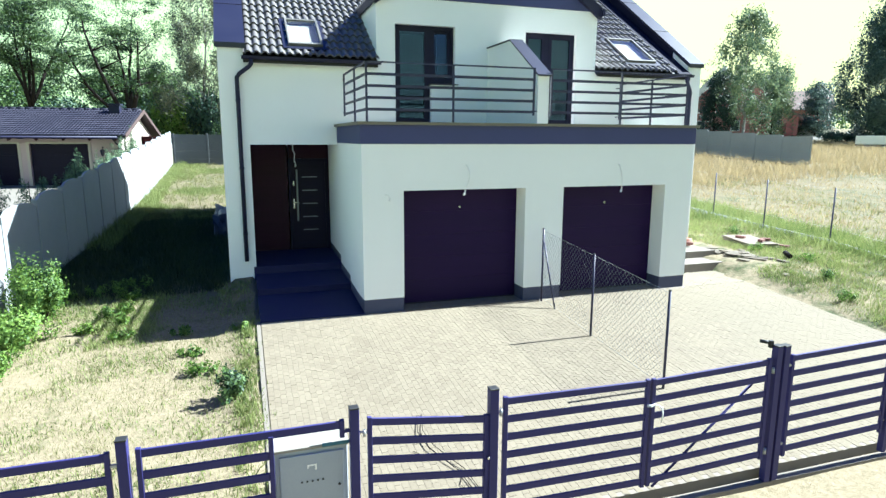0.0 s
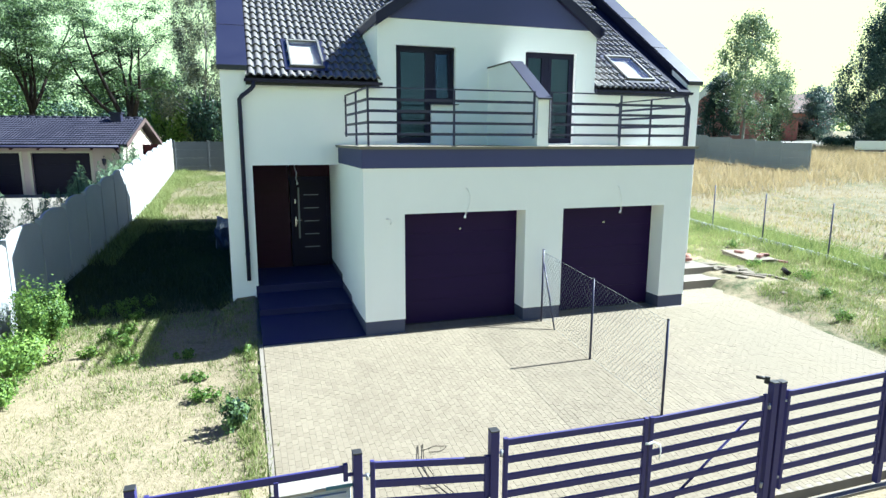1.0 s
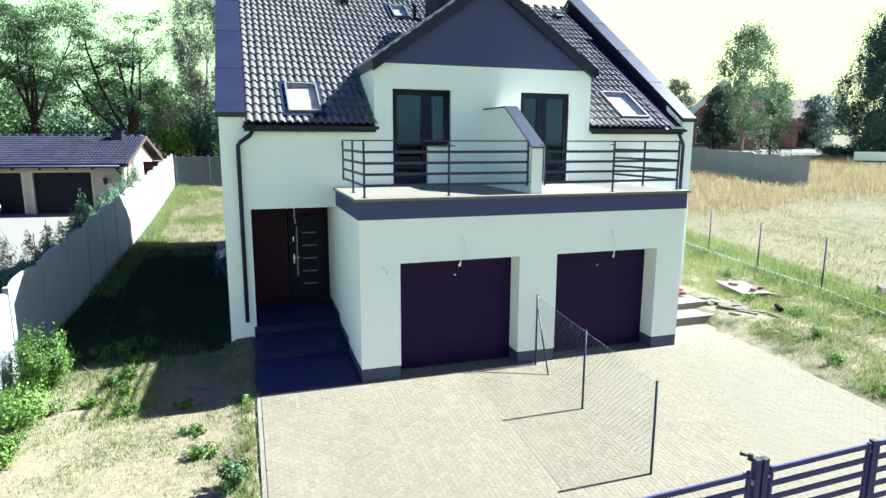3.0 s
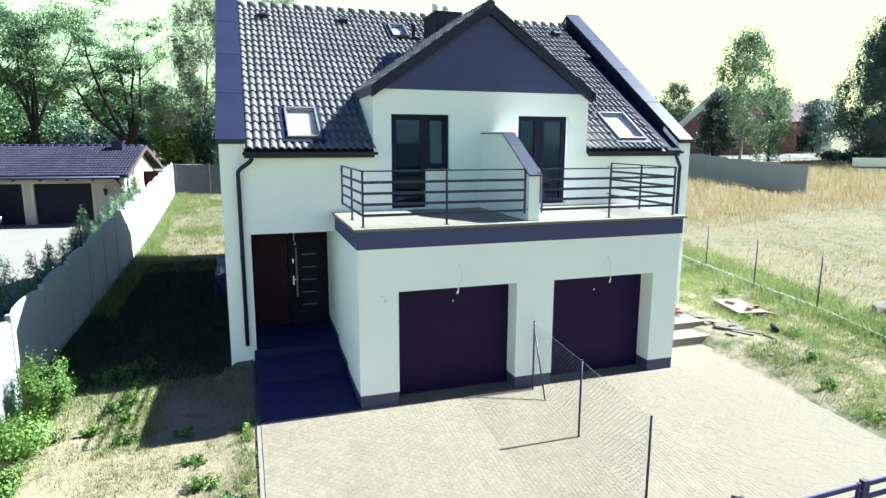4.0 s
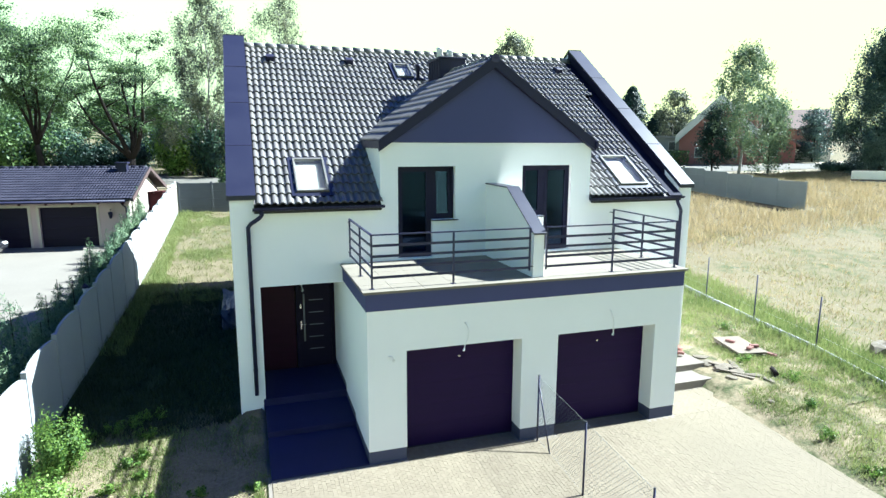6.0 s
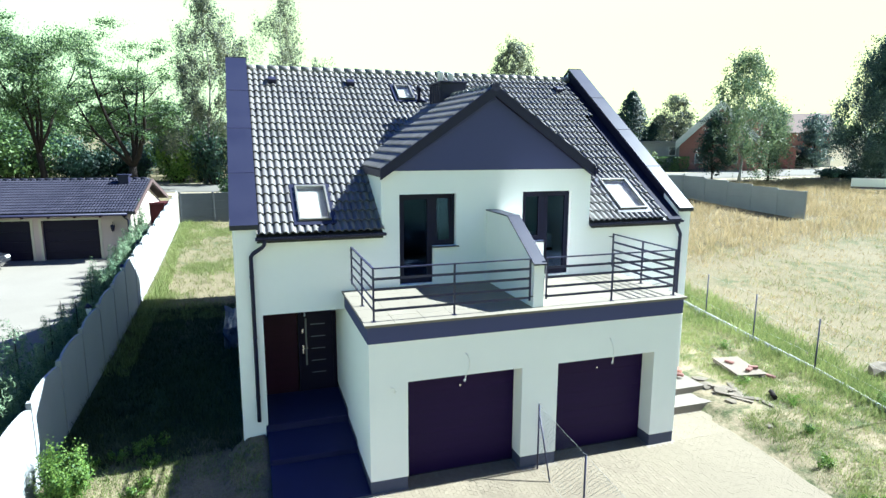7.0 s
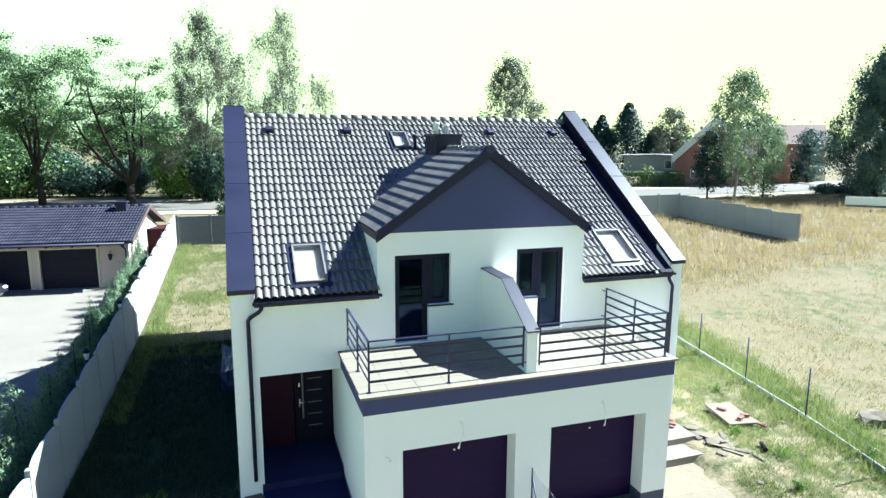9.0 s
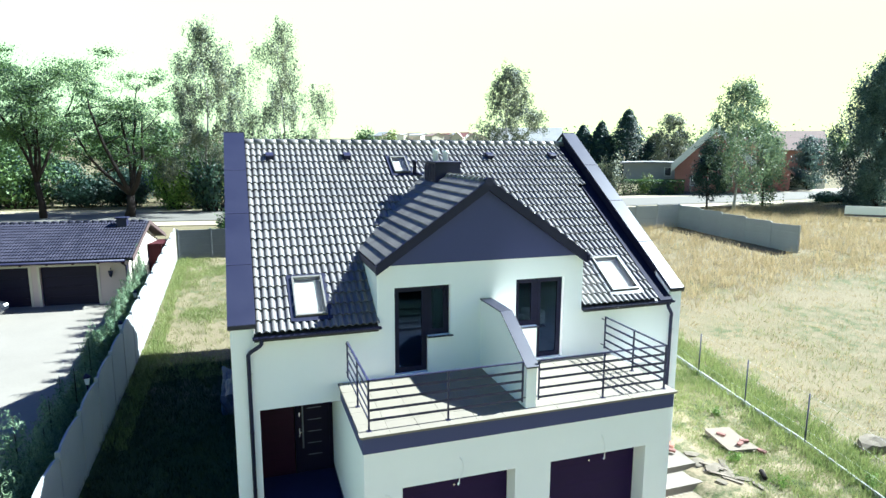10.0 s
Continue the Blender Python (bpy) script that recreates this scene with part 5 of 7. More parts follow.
def forked_tree(at, height, spread, seed, leaf_mat, label, leaves=13000, leaf=0.24, limbs=4, fork=0.2, lean=0.0, pads=1.0):
    """A tree that forks low into rising crooked limbs, with side branches and loose pads of leaves all along them."""
    rng = random.Random(seed)
    x0, y0 = at
    z0 = lie(x0, y0) - 0.1
    t = thing("tree", (x0, y0, z0), label, "tree")
    bm = bmesh.new()
    ends = []

    def limb(p, d, length, r, level):
        n = 6 if level < 2 else 3
        pts = [p]
        for q in range(n):
            sway = Vector((rng.uniform(-1, 1), rng.uniform(-1, 1), rng.uniform(-0.35, 0.55))) * (0.16 + 0.09 * level)
            d = (d + sway + Vector((0, 0, 0.1 if level < 2 else -0.02))).normalized()
            pts.append(pts[-1] + d * length / n)
        tube(bm, pts, [r * (1 - 0.8 * q / n) for q in range(n + 1)], 8 if level < 2 else 5)
        if level == 3:
            ends.append((pts[-1], rng.uniform(0.55, 1.05)))
            return
        ends.append((pts[-1], rng.uniform(0.7, 1.1)))
        for q in range(2 if level == 1 else 1, n + 1):
            for _ in range(1 if rng.random() < 0.75 else 2):
                az = rng.uniform(0, 2 * math.pi)
                out = Vector((math.cos(az), math.sin(az), rng.uniform(-0.15, 0.45)))
                way = (d * 0.35 + out).normalized()
                limb(pts[q], way, length * rng.uniform(0.26, 0.44), r * (1 - 0.8 * q / n) * 0.55, level + 1)

    base = Vector((0, 0, 0))
    crotch = Vector((height * 0.03 * rng.uniform(-1, 1) + lean * 0.3, 0, height * fork))
    r0 = height * 0.024
    tube(bm, [base, base.lerp(crotch, 0.5) + Vector((0.12, 0, 0)), crotch], [r0 * 1.35, r0, r0 * 0.9], 9)
    a0 = rng.uniform(0, 6.28)
    for k in range(limbs):
        az = a0 + 2 * math.pi * k / limbs + rng.uniform(-0.35, 0.35)
        steep = rng.uniform(0.45, 0.85) if k else 0.15
        limb(crotch, Vector((math.cos(az) * steep, math.sin(az) * steep, 1.0)).normalized(), height * rng.uniform(0.5, 0.72), r0 * rng.uniform(0.5, 0.72), 1)
    top = max(p.z for p, _ in ends)
    wide = sorted(math.hypot(p.x, p.y) for p, _ in ends)[int(len(ends) * 0.93)]
    m = Matrix.Translation((x0, y0, z0)) @ Matrix.Diagonal((spread / wide, spread / wide, 0.97 * height / top, 1.0))
    bmesh.ops.transform(bm, matrix=m, verts=bm.verts)
    part("trunk", bm, BARK, t)
    nrng = np.random.default_rng(seed)
    e = np.array([tuple(m @ p) for p, _ in ends])
    s = np.array([w for _, w in ends])
    # loosely filled pads, some of them bare
    full = s * nrng.choice([0.15, 0.6, 1.0, 1.3], len(s))
    which = nrng.choice(len(e), leaves, p=full / full.sum())
    off = nrng.normal(size=(leaves, 3)) * np.array([0.7, 0.7, 0.26]) * pads * s[which][:, None]
    c = e[which] + off
    facing = off * np.array([1, 1, 1.6]) + np.array([0, 0, 0.35])
    part("crown", leaf_sheet("crown", c, leaf, seed, leaf_mat, facing=facing), leaf_mat, t)
    return t


def shrub(at, size, seed, mat, label, leaves=1500, leaf=0.08, name="shrub", category="shrub", stems=9, lift=0.0):
    """Thin stems with leaves, uneven in outline."""
    rng = random.Random(seed)
    sx, sy, sz = size
    x0, y0 = at
    z0 = ground_z(x0, y0) - 0.03 + lift
    t = thing(name, (x0, y0, z0), label, category)
    bm = bmesh.new()
    ends = []
    for k in range(stems):
        az, out = rng.uniform(0, 6.28), math.sqrt(rng.random())
        tip = Vector((x0 + sx * out * math.cos(az), y0 + sy * out * math.sin(az), z0 + sz * (1 - 0.45 * out * out) * rng.uniform(0.7, 1.0)))
        foot = Vector((x0 + 0.25 * sx * out * math.cos(az), y0 + 0.25 * sy * out * math.sin(az), z0))
        mid = foot.lerp(tip, 0.5) + Vector((0, 0, 0.06 * sz))
        r = 0.012 * max(0.5, sz)
        tube(bm, [foot, mid, tip], [r, r * 0.7, r * 0.25], 4)
        for q in range(8):
            ends.append(foot.lerp(tip, rng.uniform(0.25, 1.0)))
    part("stem", bm, BARK, t)
    nrng = np.random.default_rng(seed)
    e = np.array([tuple(v) for v in ends])
    c = e[nrng.integers(0, len(e), leaves)] + nrng.normal(size=(leaves, 3)) * np.array([sx, sy, sz]) * 0.1
    c[:, 2] = np.maximum(c[:, 2], z0 + 0.02)
    facing = (c - np.array([x0, y0, z0 + 0.35 * sz])) / np.array([sx, sy, sz])
    part("foliage", leaf_sheet("foliage", c, leaf, seed, mat, facing=facing), mat, t)
    return t


def blades(name, centres, spread, per, height, width, seed, mat, label):
    """Grass: blades in tufts round the centres (x, y)."""
    rng = np.random.default_rng(seed)
    vs, k = [], 0
    cz = np.array([ground_z(x, y) for x, y in centres])
    c = np.asarray(centres)
    n = len(c) * per
    idx = np.repeat(np.arange(len(c)), per)
    off = rng.normal(size=(n, 2)) * spread
    base = np.column_stack([c[idx] + off, cz[idx] - 0.02])
    hs = rng.uniform(height[0], height[1], n) * rng.uniform(0.6, 1.2, len(c))[idx]
    az = rng.uniform(0, 2 * math.pi, n)
    side = np.column_stack([np.cos(az), np.sin(az), np.zeros(n)]) * (width * rng.uniform(0.6, 1.4, n))[:, None]
    lean = rng.normal(size=(n, 2)) * 0.35
    tip = base + np.column_stack([lean * hs[:, None], hs])
    v = np.stack([base - side, base + side, tip], 1).reshape(-1, 3)
    f = np.arange(3 * n).reshape(-1, 3)
    return tagged(new(name, sheet_mesh(name, v.tolist(), f.tolist(), mat)), label, "grass", kind="stuff")


def scatter(n, x0, x1, y0, y1, seed, keep=None):
    rng = random.Random(seed)
    out = []
    while len(out) < n:
        x, y = rng.uniform(x0, x1), rng.uniform(y0, y1)
        if keep is None or keep(x, y, rng):
            out.append((x, y))
    return out


def patchy(scale, level, salt):
    return lambda x, y, rng: noise.noise((x * scale, y * scale, salt)) + rng.uniform(-0.25, 0.25) > level


# yard beside the house, shade put into its grass colour, and its sunny end
blades("yard_grass", scatter(3600, -6.3, -2.5, 2.8, 14.5, 1), 0.07, 9, (0.1, 0.3), 0.008, 1, GRASS_SHADE, "side-yard grass, its green darkened for the house's shade")
blades("yard_dry_grass", scatter(3400, -6.3, 9, 13, 33, 2), 0.09, 9, (0.1, 0.26), 0.01, 2, GRASS_MIX, "dry yellow grass behind the house")
blades("fence_foot_grass", scatter(900, -6.3, -5.6, 8, 33, 3), 0.06, 9, (0.15, 0.4), 0.009, 3, GRASS_LIGHT, "taller green grass along the concrete fence")
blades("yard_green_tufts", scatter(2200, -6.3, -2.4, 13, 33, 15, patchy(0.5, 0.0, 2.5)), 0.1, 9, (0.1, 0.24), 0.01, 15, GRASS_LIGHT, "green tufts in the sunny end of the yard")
# sandy front garden
blades("garden_weeds", scatter(2000, -6.3, -2.0, -5.8, 2.8, 4, patchy(0.8, 0.02, 3.0)), 0.08, 10, (0.03, 0.11), 0.008, 4, GRASS_LIGHT, "small green weeds in sand")
blades("garden_dry_tufts", scatter(4200, -6.4, -2.0, -5.8, 2.6, 5, patchy(0.9, -0.2, 8.0)), 0.06, 8, (0.025, 0.08), 0.005, 5, GRASS_MIX, "thin dry tufts in sand")
blades("weed_bank", scatter(700, -6.2, -3.6, -0.2, 3.1, 6, lambda x, y, rng: rng.random() < 0.12 + 0.88 * ease(1.5, 2.7, y) or -4.75 < x < -3.75 and rng.random() < 0.75), 0.07, 9, (0.04, 0.13), 0.011, 6, GRASS_LIGHT, "weeds at the edge of the house's shadow")
blades("kerb_weeds", scatter(150, -2.25, -1.95, -5.5, 0.3, 7), 0.04, 10, (0.05, 0.18), 0.008, 7, GRASS_LIGHT, "weeds along the driveway edging")
# rough strip beside the driveway
blades("strip_grass", scatter(5200, 9.1, 14.0, -5.8, 14, 8, lambda x, y, rng: x > 9.15 + 0.35 * rng.random() + 0.3 * noise.noise((y * 1.1, 2.0, 0.0)) and not (x < 10.4 and 0.2 < y < 3.2)), 0.08, 11, (0.04, 0.15), 0.007, 8, GRASS_MIX, "mixed green and dry grass beside the driveway")
blades("strip_green", scatter(5200, 9.3, 14.2, -5.8, 12, 9, lambda x, y, rng: patchy(0.6, -0.08, 1.5)(x, y, rng) and not (x < 10.4 and 0.2 < y < 3.2)), 0.09, 11, (0.05, 0.17), 0.009, 9, GRASS_LIGHT, "green grass patches beside the driveway")
blades("boundary_grass", scatter(2200, 12.8, 17.5, -4, 14, 10, lambda x, y, rng: abs(x - (13.3 + 0.17 * y) - 0.4) < 1.3 * rng.random() + 0.2), 0.12, 11, (0.12, 0.42), 0.01, 10, GRASS_LIGHT, "tall mixed grass along the boundary")
# meadow
blades("meadow_short", scatter(4500, 15, 46, -6, 22, 11), 0.2, 7, (0.06, 0.2), 0.016, 11, GRASS_DRY, "short dry meadow grass")
blades("meadow_tall", scatter(5200, 16, 58, 12, 40, 12, lambda x, y, rng: y > 13 + 0.12 * (x - 16) + 4 * rng.random() and not (33.5 < x < 37.5 and y > 22.0)), 0.25, 9, (0.35, 0.75), 0.017, 12, GRASS_DRY, "tall dry meadow grass")
blades("meadow_green", scatter(1500, 15, 40, -5, 20, 13, patchy(0.12, 0.12, 6.5)), 0.22, 8, (0.08, 0.25), 0.014, 13, GRASS_MIX, "greener patches in the meadow")
blades("street_tufts", scatter(26, 2.0, 8.0, -9.5, -6.5, 14), 0.09, 16, (0.05, 0.16), 0.008, 14, GRASS_MIX, "weed tufts on the sandy street")

shrub((-5.8, 1.9), (0.6, 0.6, 1.3), 21, LEAF_BRIGHT, "bright green leafy bush beside the concrete fence", 11000, 0.05, stems=34)
shrub((-5.72, 0.5), (0.8, 0.7, 0.7), 22, LEAF_BRIGHT, "low green bush beside the concrete fence", 5200, 0.055, stems=22)
shrub((-5.85, -0.8), (0.6, 0.6, 0.5), 23, LEAF_BRIGHT, "low green bush beside the concrete fence", 3000, 0.05, stems=16)
shrub((-2.35, -2.5), (0.33, 0.33, 0.5), 24, LEAF, "dark green weed clump in the sand", 1300, 0.055, stems=12)
shrub((-2.75, -1.5), (0.35, 0.3, 0.3), 25, LEAF_BRIGHT, "small green weed in the sand", 500, 0.05, stems=8)
shrub((-3.0, -0.75), (0.25, 0.2, 0.22), 26, LEAF_BRIGHT, "small green weed in the sand", 350, 0.05, stems=8)
for k, (x, y, s) in enumerate(((-5.1, 3.1, 0.3), (-3.2, 0.1, 0.24), (-2.2, -0.1, 0.2), (-5.6, 3.0, 0.3), (-4.7, 3.3, 0.32), (-4.3, 3.5, 0.36), (-4.35, 2.7, 0.34), (-4.25, 1.9, 0.3), (-4.2, 1.1, 0.28), (-4.6, 1.6, 0.3), (-4.75, 0.7, 0.26), (-4.15, 0.2, 0.25))):
    shrub((x, y), (s, s * 0.7, s), 30 + k, LEAF_BRIGHT, "leafy green weed at the edge of the shade", 420, 0.05, "weed", "weed", 8)
for k, (x, y, s) in enumerate(((10.9, 1.6, 0.3), (11.1, 0.3, 0.35), (10.4, -0.9, 0.3), (9.7, -1.9, 0.3), (13.4, -0.4, 0.5), (12.9, -1.3, 0.45), (12.5, 4.2, 0.35), (9.6, -3.1, 0.3), (11.9, -2.5, 0.35))):
    shrub((x, y), (s, s, s * 0.9), 40 + k, LEAF_BRIGHT, "green weed clump in rough grass", 500, 0.04, "weed", "weed", 10)


def thuja(at, height, r, seed, label="feathery grey-green thuja in the neighbour's hedge"):
    """A young conifer of upright feathery sprays round several leaders."""
    rng = np.random.default_rng(seed)
    x0, y0 = at
    z0 = lie(x0, y0) - 0.05
    t = thing("thuja", (x0, y0, z0), label, "conifer", "hedge along the concrete fence")
    bm = bmesh.new()
    tube(bm, [(x0, y0, z0), (x0, y0, z0 + height * 0.9)], [0.035, 0.008], 6)
    part("trunk", bm, BARK, t)
    tips = 26
    az = rng.uniform(0, 2 * math.pi, tips)
    far = np.sqrt(rng.random(tips)) * r
    tall = height * (1 - 0.62 * (far / r) ** 1.3) * rng.uniform(0.8, 1.04, tips)
    k = rng.integers(0, tips, 6000)
    u = rng.random(6000) ** 0.8
    wide = (0.16 * (1 - u) + 0.025)[:, None] * r / 0.4
    way = np.column_stack([np.cos(az), np.sin(az)])[k]
    xy = way * (far[k] * (0.45 + 0.55 * u))[:, None] + rng.normal(size=(6000, 2)) * wide
    c = np.column_stack([x0 + xy[:, 0], y0 + xy[:, 1], z0 + 0.08 + u * tall[k]])
    facing = np.column_stack([xy / r, 0.15 + 0.3 * u])
    part("spray", leaf_sheet("sprays", c, 0.115, seed, THUJA, 0.0, 2.4, 0.3, facing), THUJA, t)


for k in range(18):
    y = 6.9 + 1.05 * k
    thuja((-7.35 + 0.12 * math.sin(5.1 * k), y), (1.75 + 0.045 * y) * (0.85 + 0.3 * abs(math.sin(2.3 * k))), 0.5 + 0.08 * math.sin(1.7 * k), 60 + k)
for k, (x, y, h, r) in enumerate(((-7.6, 5.7, 2.75, 0.8), (-7.75, 4.3, 2.6, 0.85), (-7.9, 2.8, 2.3, 0.85), (-7.7, 1.3, 2.0, 0.8))):
    thuja((x, y), h, r, 90 + k, "broad feathery juniper in the neighbour's hedge")

# ---- neighbour's yard ----
xs, ysl = [-26, -22, -18, -14, -11, -9.5, -8.3], [5, 8, 11, 14, 17, 20, 23, 25.5]
tagged(new("neighbour_yard", sheet_mesh("neighbour_yard", [(x, y, lie(x, y) + 0.05) for y in ysl for x in xs],
       [(j * 7 + i, j * 7 + i + 1, (j + 1) * 7 + i + 1, (j + 1) * 7 + i) for j in range(7) for i in range(6)], SLAB)), "pale concrete yard in front of the neighbour's garages", "yard", kind="structure")
PINK = weathered("pink_beige_render", (0.44, 0.34, 0.335), (0.5, 0.4, 0.385), 0.85, big=0.8, fine=60, relief=0.2, dist=0.004)
CREAM = weathered("cream_render", (0.46, 0.41, 0.34), (0.52, 0.47, 0.4), 0.85, big=0.8, fine=60, relief=0.2, dist=0.004)
RED_BROWN = weathered("red_brown_timber", (0.03, 0.007, 0.01), (0.05, 0.012, 0.015), 0.7, big=1, fine=14, relief=0.3, dist=0.01, spec=0.15)
FADED_TIMBER = weathered("faded_timber", (0.06, 0.042, 0.042), (0.09, 0.065, 0.06), 0.8, big=1, fine=14, relief=0.3, dist=0.01, spec=0.15)
GM = Matrix.Translation((-7.85, 24.1, 0.72)) @ Matrix.Rotation(radians(-4.5), 4, "Z")
gar = thing("neighbour_garage", (-12, 27, 0.7), "low garage building with dark tiled saddle roof", "garage")


def gpart(name, bm, mat, parent=None, label=""):
    return part(name, in_frame(bm, GM), mat, parent or gar, label)


bm = bmesh.new()
grid_wall(bm, "y", [-15.6, -14.8, -12.0, -11.2, -8.4, -7.6, -4.7, -4.2, -1.55, 0.0], [-0.3, 2.18, 2.62], lambda i, j: j == 1 or i % 2 == 0, 0.0, 0.3)
gpart("wall", bm, PINK, label="pink-beige rendered front wall")
for x0, x1 in ((-14.8, -12.0), (-11.2, -8.4), (-7.6, -4.7), (-4.2, -1.55)):
    bm = bmesh.new()
    box(bm, x0, x1, 0.2, 0.25, -0.1, 2.18)
    d = gpart("garage_door", bm, DOOR_DARK, label="dark garage door in a pale surround")
    for k in range(4):
        bm = bmesh.new()
        box(bm, x0 + 0.01, x1 - 0.01, 0.17, 0.2, 0.02 + k * 0.53, 0.02 + k * 0.53 + 0.526, 0.002)
        part("door_section", in_frame(bm, GM), DOOR_DARK, d)
    bm = bmesh.new()
    for a, b, c, e in ((x0 - 0.12, x0, -0.1, 2.18), (x1, x1 + 0.12, -0.1, 2.18), (x0 - 0.12, x1 + 0.12, 2.18, 2.28)):
        box(bm, a, b, -0.03, -0.002, c, e)
    part("surround", in_frame(bm, GM), CREAM, d)
bm = bmesh.new()
prism(bm, [(0.3, -0.3), (7.3, -0.3), (7.3, 2.45), (3.8, 3.75), (0.0, 2.62), (0.3, 2.62)], "x", -0.3, 0.0)
gpart("gable_wall", bm, CREAM, label="sunlit cream gable wall")
bm = bmesh.new()
box(bm, -15.6, -0.3, 7.0, 7.3, -0.3, 2.45)
gpart("wall", bm, PINK)
GP = math.atan2(4.0 - 2.58, 3.8 + 0.65)
for y0, z0, y1, z1 in ((-0.65, 2.48, 3.8, 3.9), (3.8, 3.9, 7.9, 2.55)):
    bm = bmesh.new()
    prism(bm, [(y0, z0), (y1, z1), (y1, z1 + 0.12), (y0, z0 + 0.12)], "x", -16.2, 0.35)
    groof = gpart("roof", bm, RUBBER, label="dark brown tiled saddle roof")
    for x in (0.35,):
        bm = bmesh.new()
        prism(bm, [(y0, z0 - 0.06), (y1, z1 - 0.06), (y1, z1 + 0.16), (y0, z0 + 0.16)], "x", x, x + 0.04)
        part("bargeboard", in_frame(bm, GM), FADED_TIMBER, groof)
for k in range(14):
    bm = bmesh.new()
    x = -15.5 + k * 1.18
    prism(bm, [(-0.6, 2.34), (0.0, 2.53), (0.0, 2.63), (-0.6, 2.44)], "x", x, x + 0.1)
    gpart("rafter_end", bm, RED_BROWN)
bm = bmesh.new()
tube(bm, [(0.0, -0.72, 2.5), (-16.0, -0.72, 2.5)], 0.07, 8)
gpart("gutter", bm, GUTTER)
bm = bmesh.new()
tube(bm, [(-0.2, -0.72, 2.46), (-0.2, -0.3, 2.25), (-0.12, -0.06, 2.1), (-0.12, -0.06, 0.0)], 0.045, 8)
gpart("downpipe", bm, GUTTER)
bm = bmesh.new()
box(bm, -1.2, -0.7, 3.0, 3.5, 3.3, 4.25)
gch = gpart("chimney", bm, GUTTER)
bm = bmesh.new()
box(bm, -1.27, -0.63, 2.93, 3.57, 4.25, 4.33)
part("chimney_cap", in_frame(bm, GM), GUTTER, gch)
bm = bmesh.new()
tube(bm, [(-0.85, -0.02, 2.0), (-0.85, -0.2, 2.05), (-0.85, -0.22, 1.95)], 0.015, 6)
tube(bm, [(-0.85, -0.22, 1.92), (-0.85, -0.22, 1.88), (-0.85, -0.22, 1.62), (-0.85, -0.22, 1.55)], [0.03, 0.13, 0.08, 0.02], 6)
gpart("wall_lantern", bm, GUTTER, label="black wall lantern")
vs, fs = [], []
big = Matrix.Diagonal((0.92, 1.0, 0.8, 1.0))
for c in range(13):
    for k in range(54):
        m = GM @ Matrix.Translation((-16.2 + k * 0.305, -0.6 + c * 0.335, 2.62 + c * 0.335 * math.tan(GP))) @ Matrix.Rotation(GP, 4, "X") @ big
        q = len(vs)
        vs += [tuple(m @ Vector(v)) for v in T_VERTS]
        fs += [tuple(i + q for i in f) for f in T_FACES]
TILE_BROWN = weathered("brown_roof_tile", (0.0133, 0.0133, 0.0237), (0.0252, 0.0244, 0.0385), 0.55, big=0.5, fine=14, relief=0.2, dist=0.004, spec=0.2, island=0.4)
part("roof_tile_field", sheet_mesh("roof_tile_field", vs, fs, TILE_BROWN, True), TILE_BROWN, gar, "rows of dark brown roof tiles", "stuff")
for k in range(40):
    bm = bmesh.new()
    tube(bm, [(-16.2 + k * 0.41, 3.8, 4.0), (-16.2 + k * 0.41 + 0.44, 3.8, 3.985)], [0.13, 0.11], 8)
    gpart("ridge_tile", bm, TILE_BROWN)
# red-brown shed between the garage and the fence
bm = bmesh.new()
prism(bm, [(28.5, 0.6), (31.5, 0.6), (31.5, 3.0), (28.5, 3.2)], "x", -7.75, -6.75)
shed = thing("garden_shed", (-7.2, 30, 0.9), "small red-brown timber shed behind the fence", "shed")
part("body", bm, RED_BROWN, shed)
bm = bmesh.new()
prism(bm, [(28.3, 3.24), (31.7, 3.04), (31.7, 3.1), (28.3, 3.3)], "x", -7.85, -6.68)
part("roof", bm, RED_BROWN, shed)
# garden lanterns along the fence
for x, y in ((-7.0, 10.2), (-6.95, 15.8), (-7.1, 20.5)):
    z = lie(x, y)
    lamp = thing("garden_lantern", (x, y, z), "black garden lantern on a thin post", "lamp", "garden lanterns")
    bm = bmesh.new()
    tube(bm, [(x, y, z), (x, y, z + 1.35)], 0.025, 8)
    part("post", bm, GUTTER, lamp)
    bm = bmesh.new()
    tube(bm, [(x, y, z + 1.35), (x, y, z + 1.37), (x, y, z + 1.58)], [0.05, 0.06, 0.1], 6)
    part("glass", bm, WHITE_PLASTIC, lamp, "pale lantern glass")
    bm = bmesh.new()
    tube(bm, [(x, y, z + 1.58), (x, y, z + 1.6), (x, y, z + 1.72)], [0.13, 0.13, 0.02], 6)
    part("hood", bm, GUTTER, lamp)


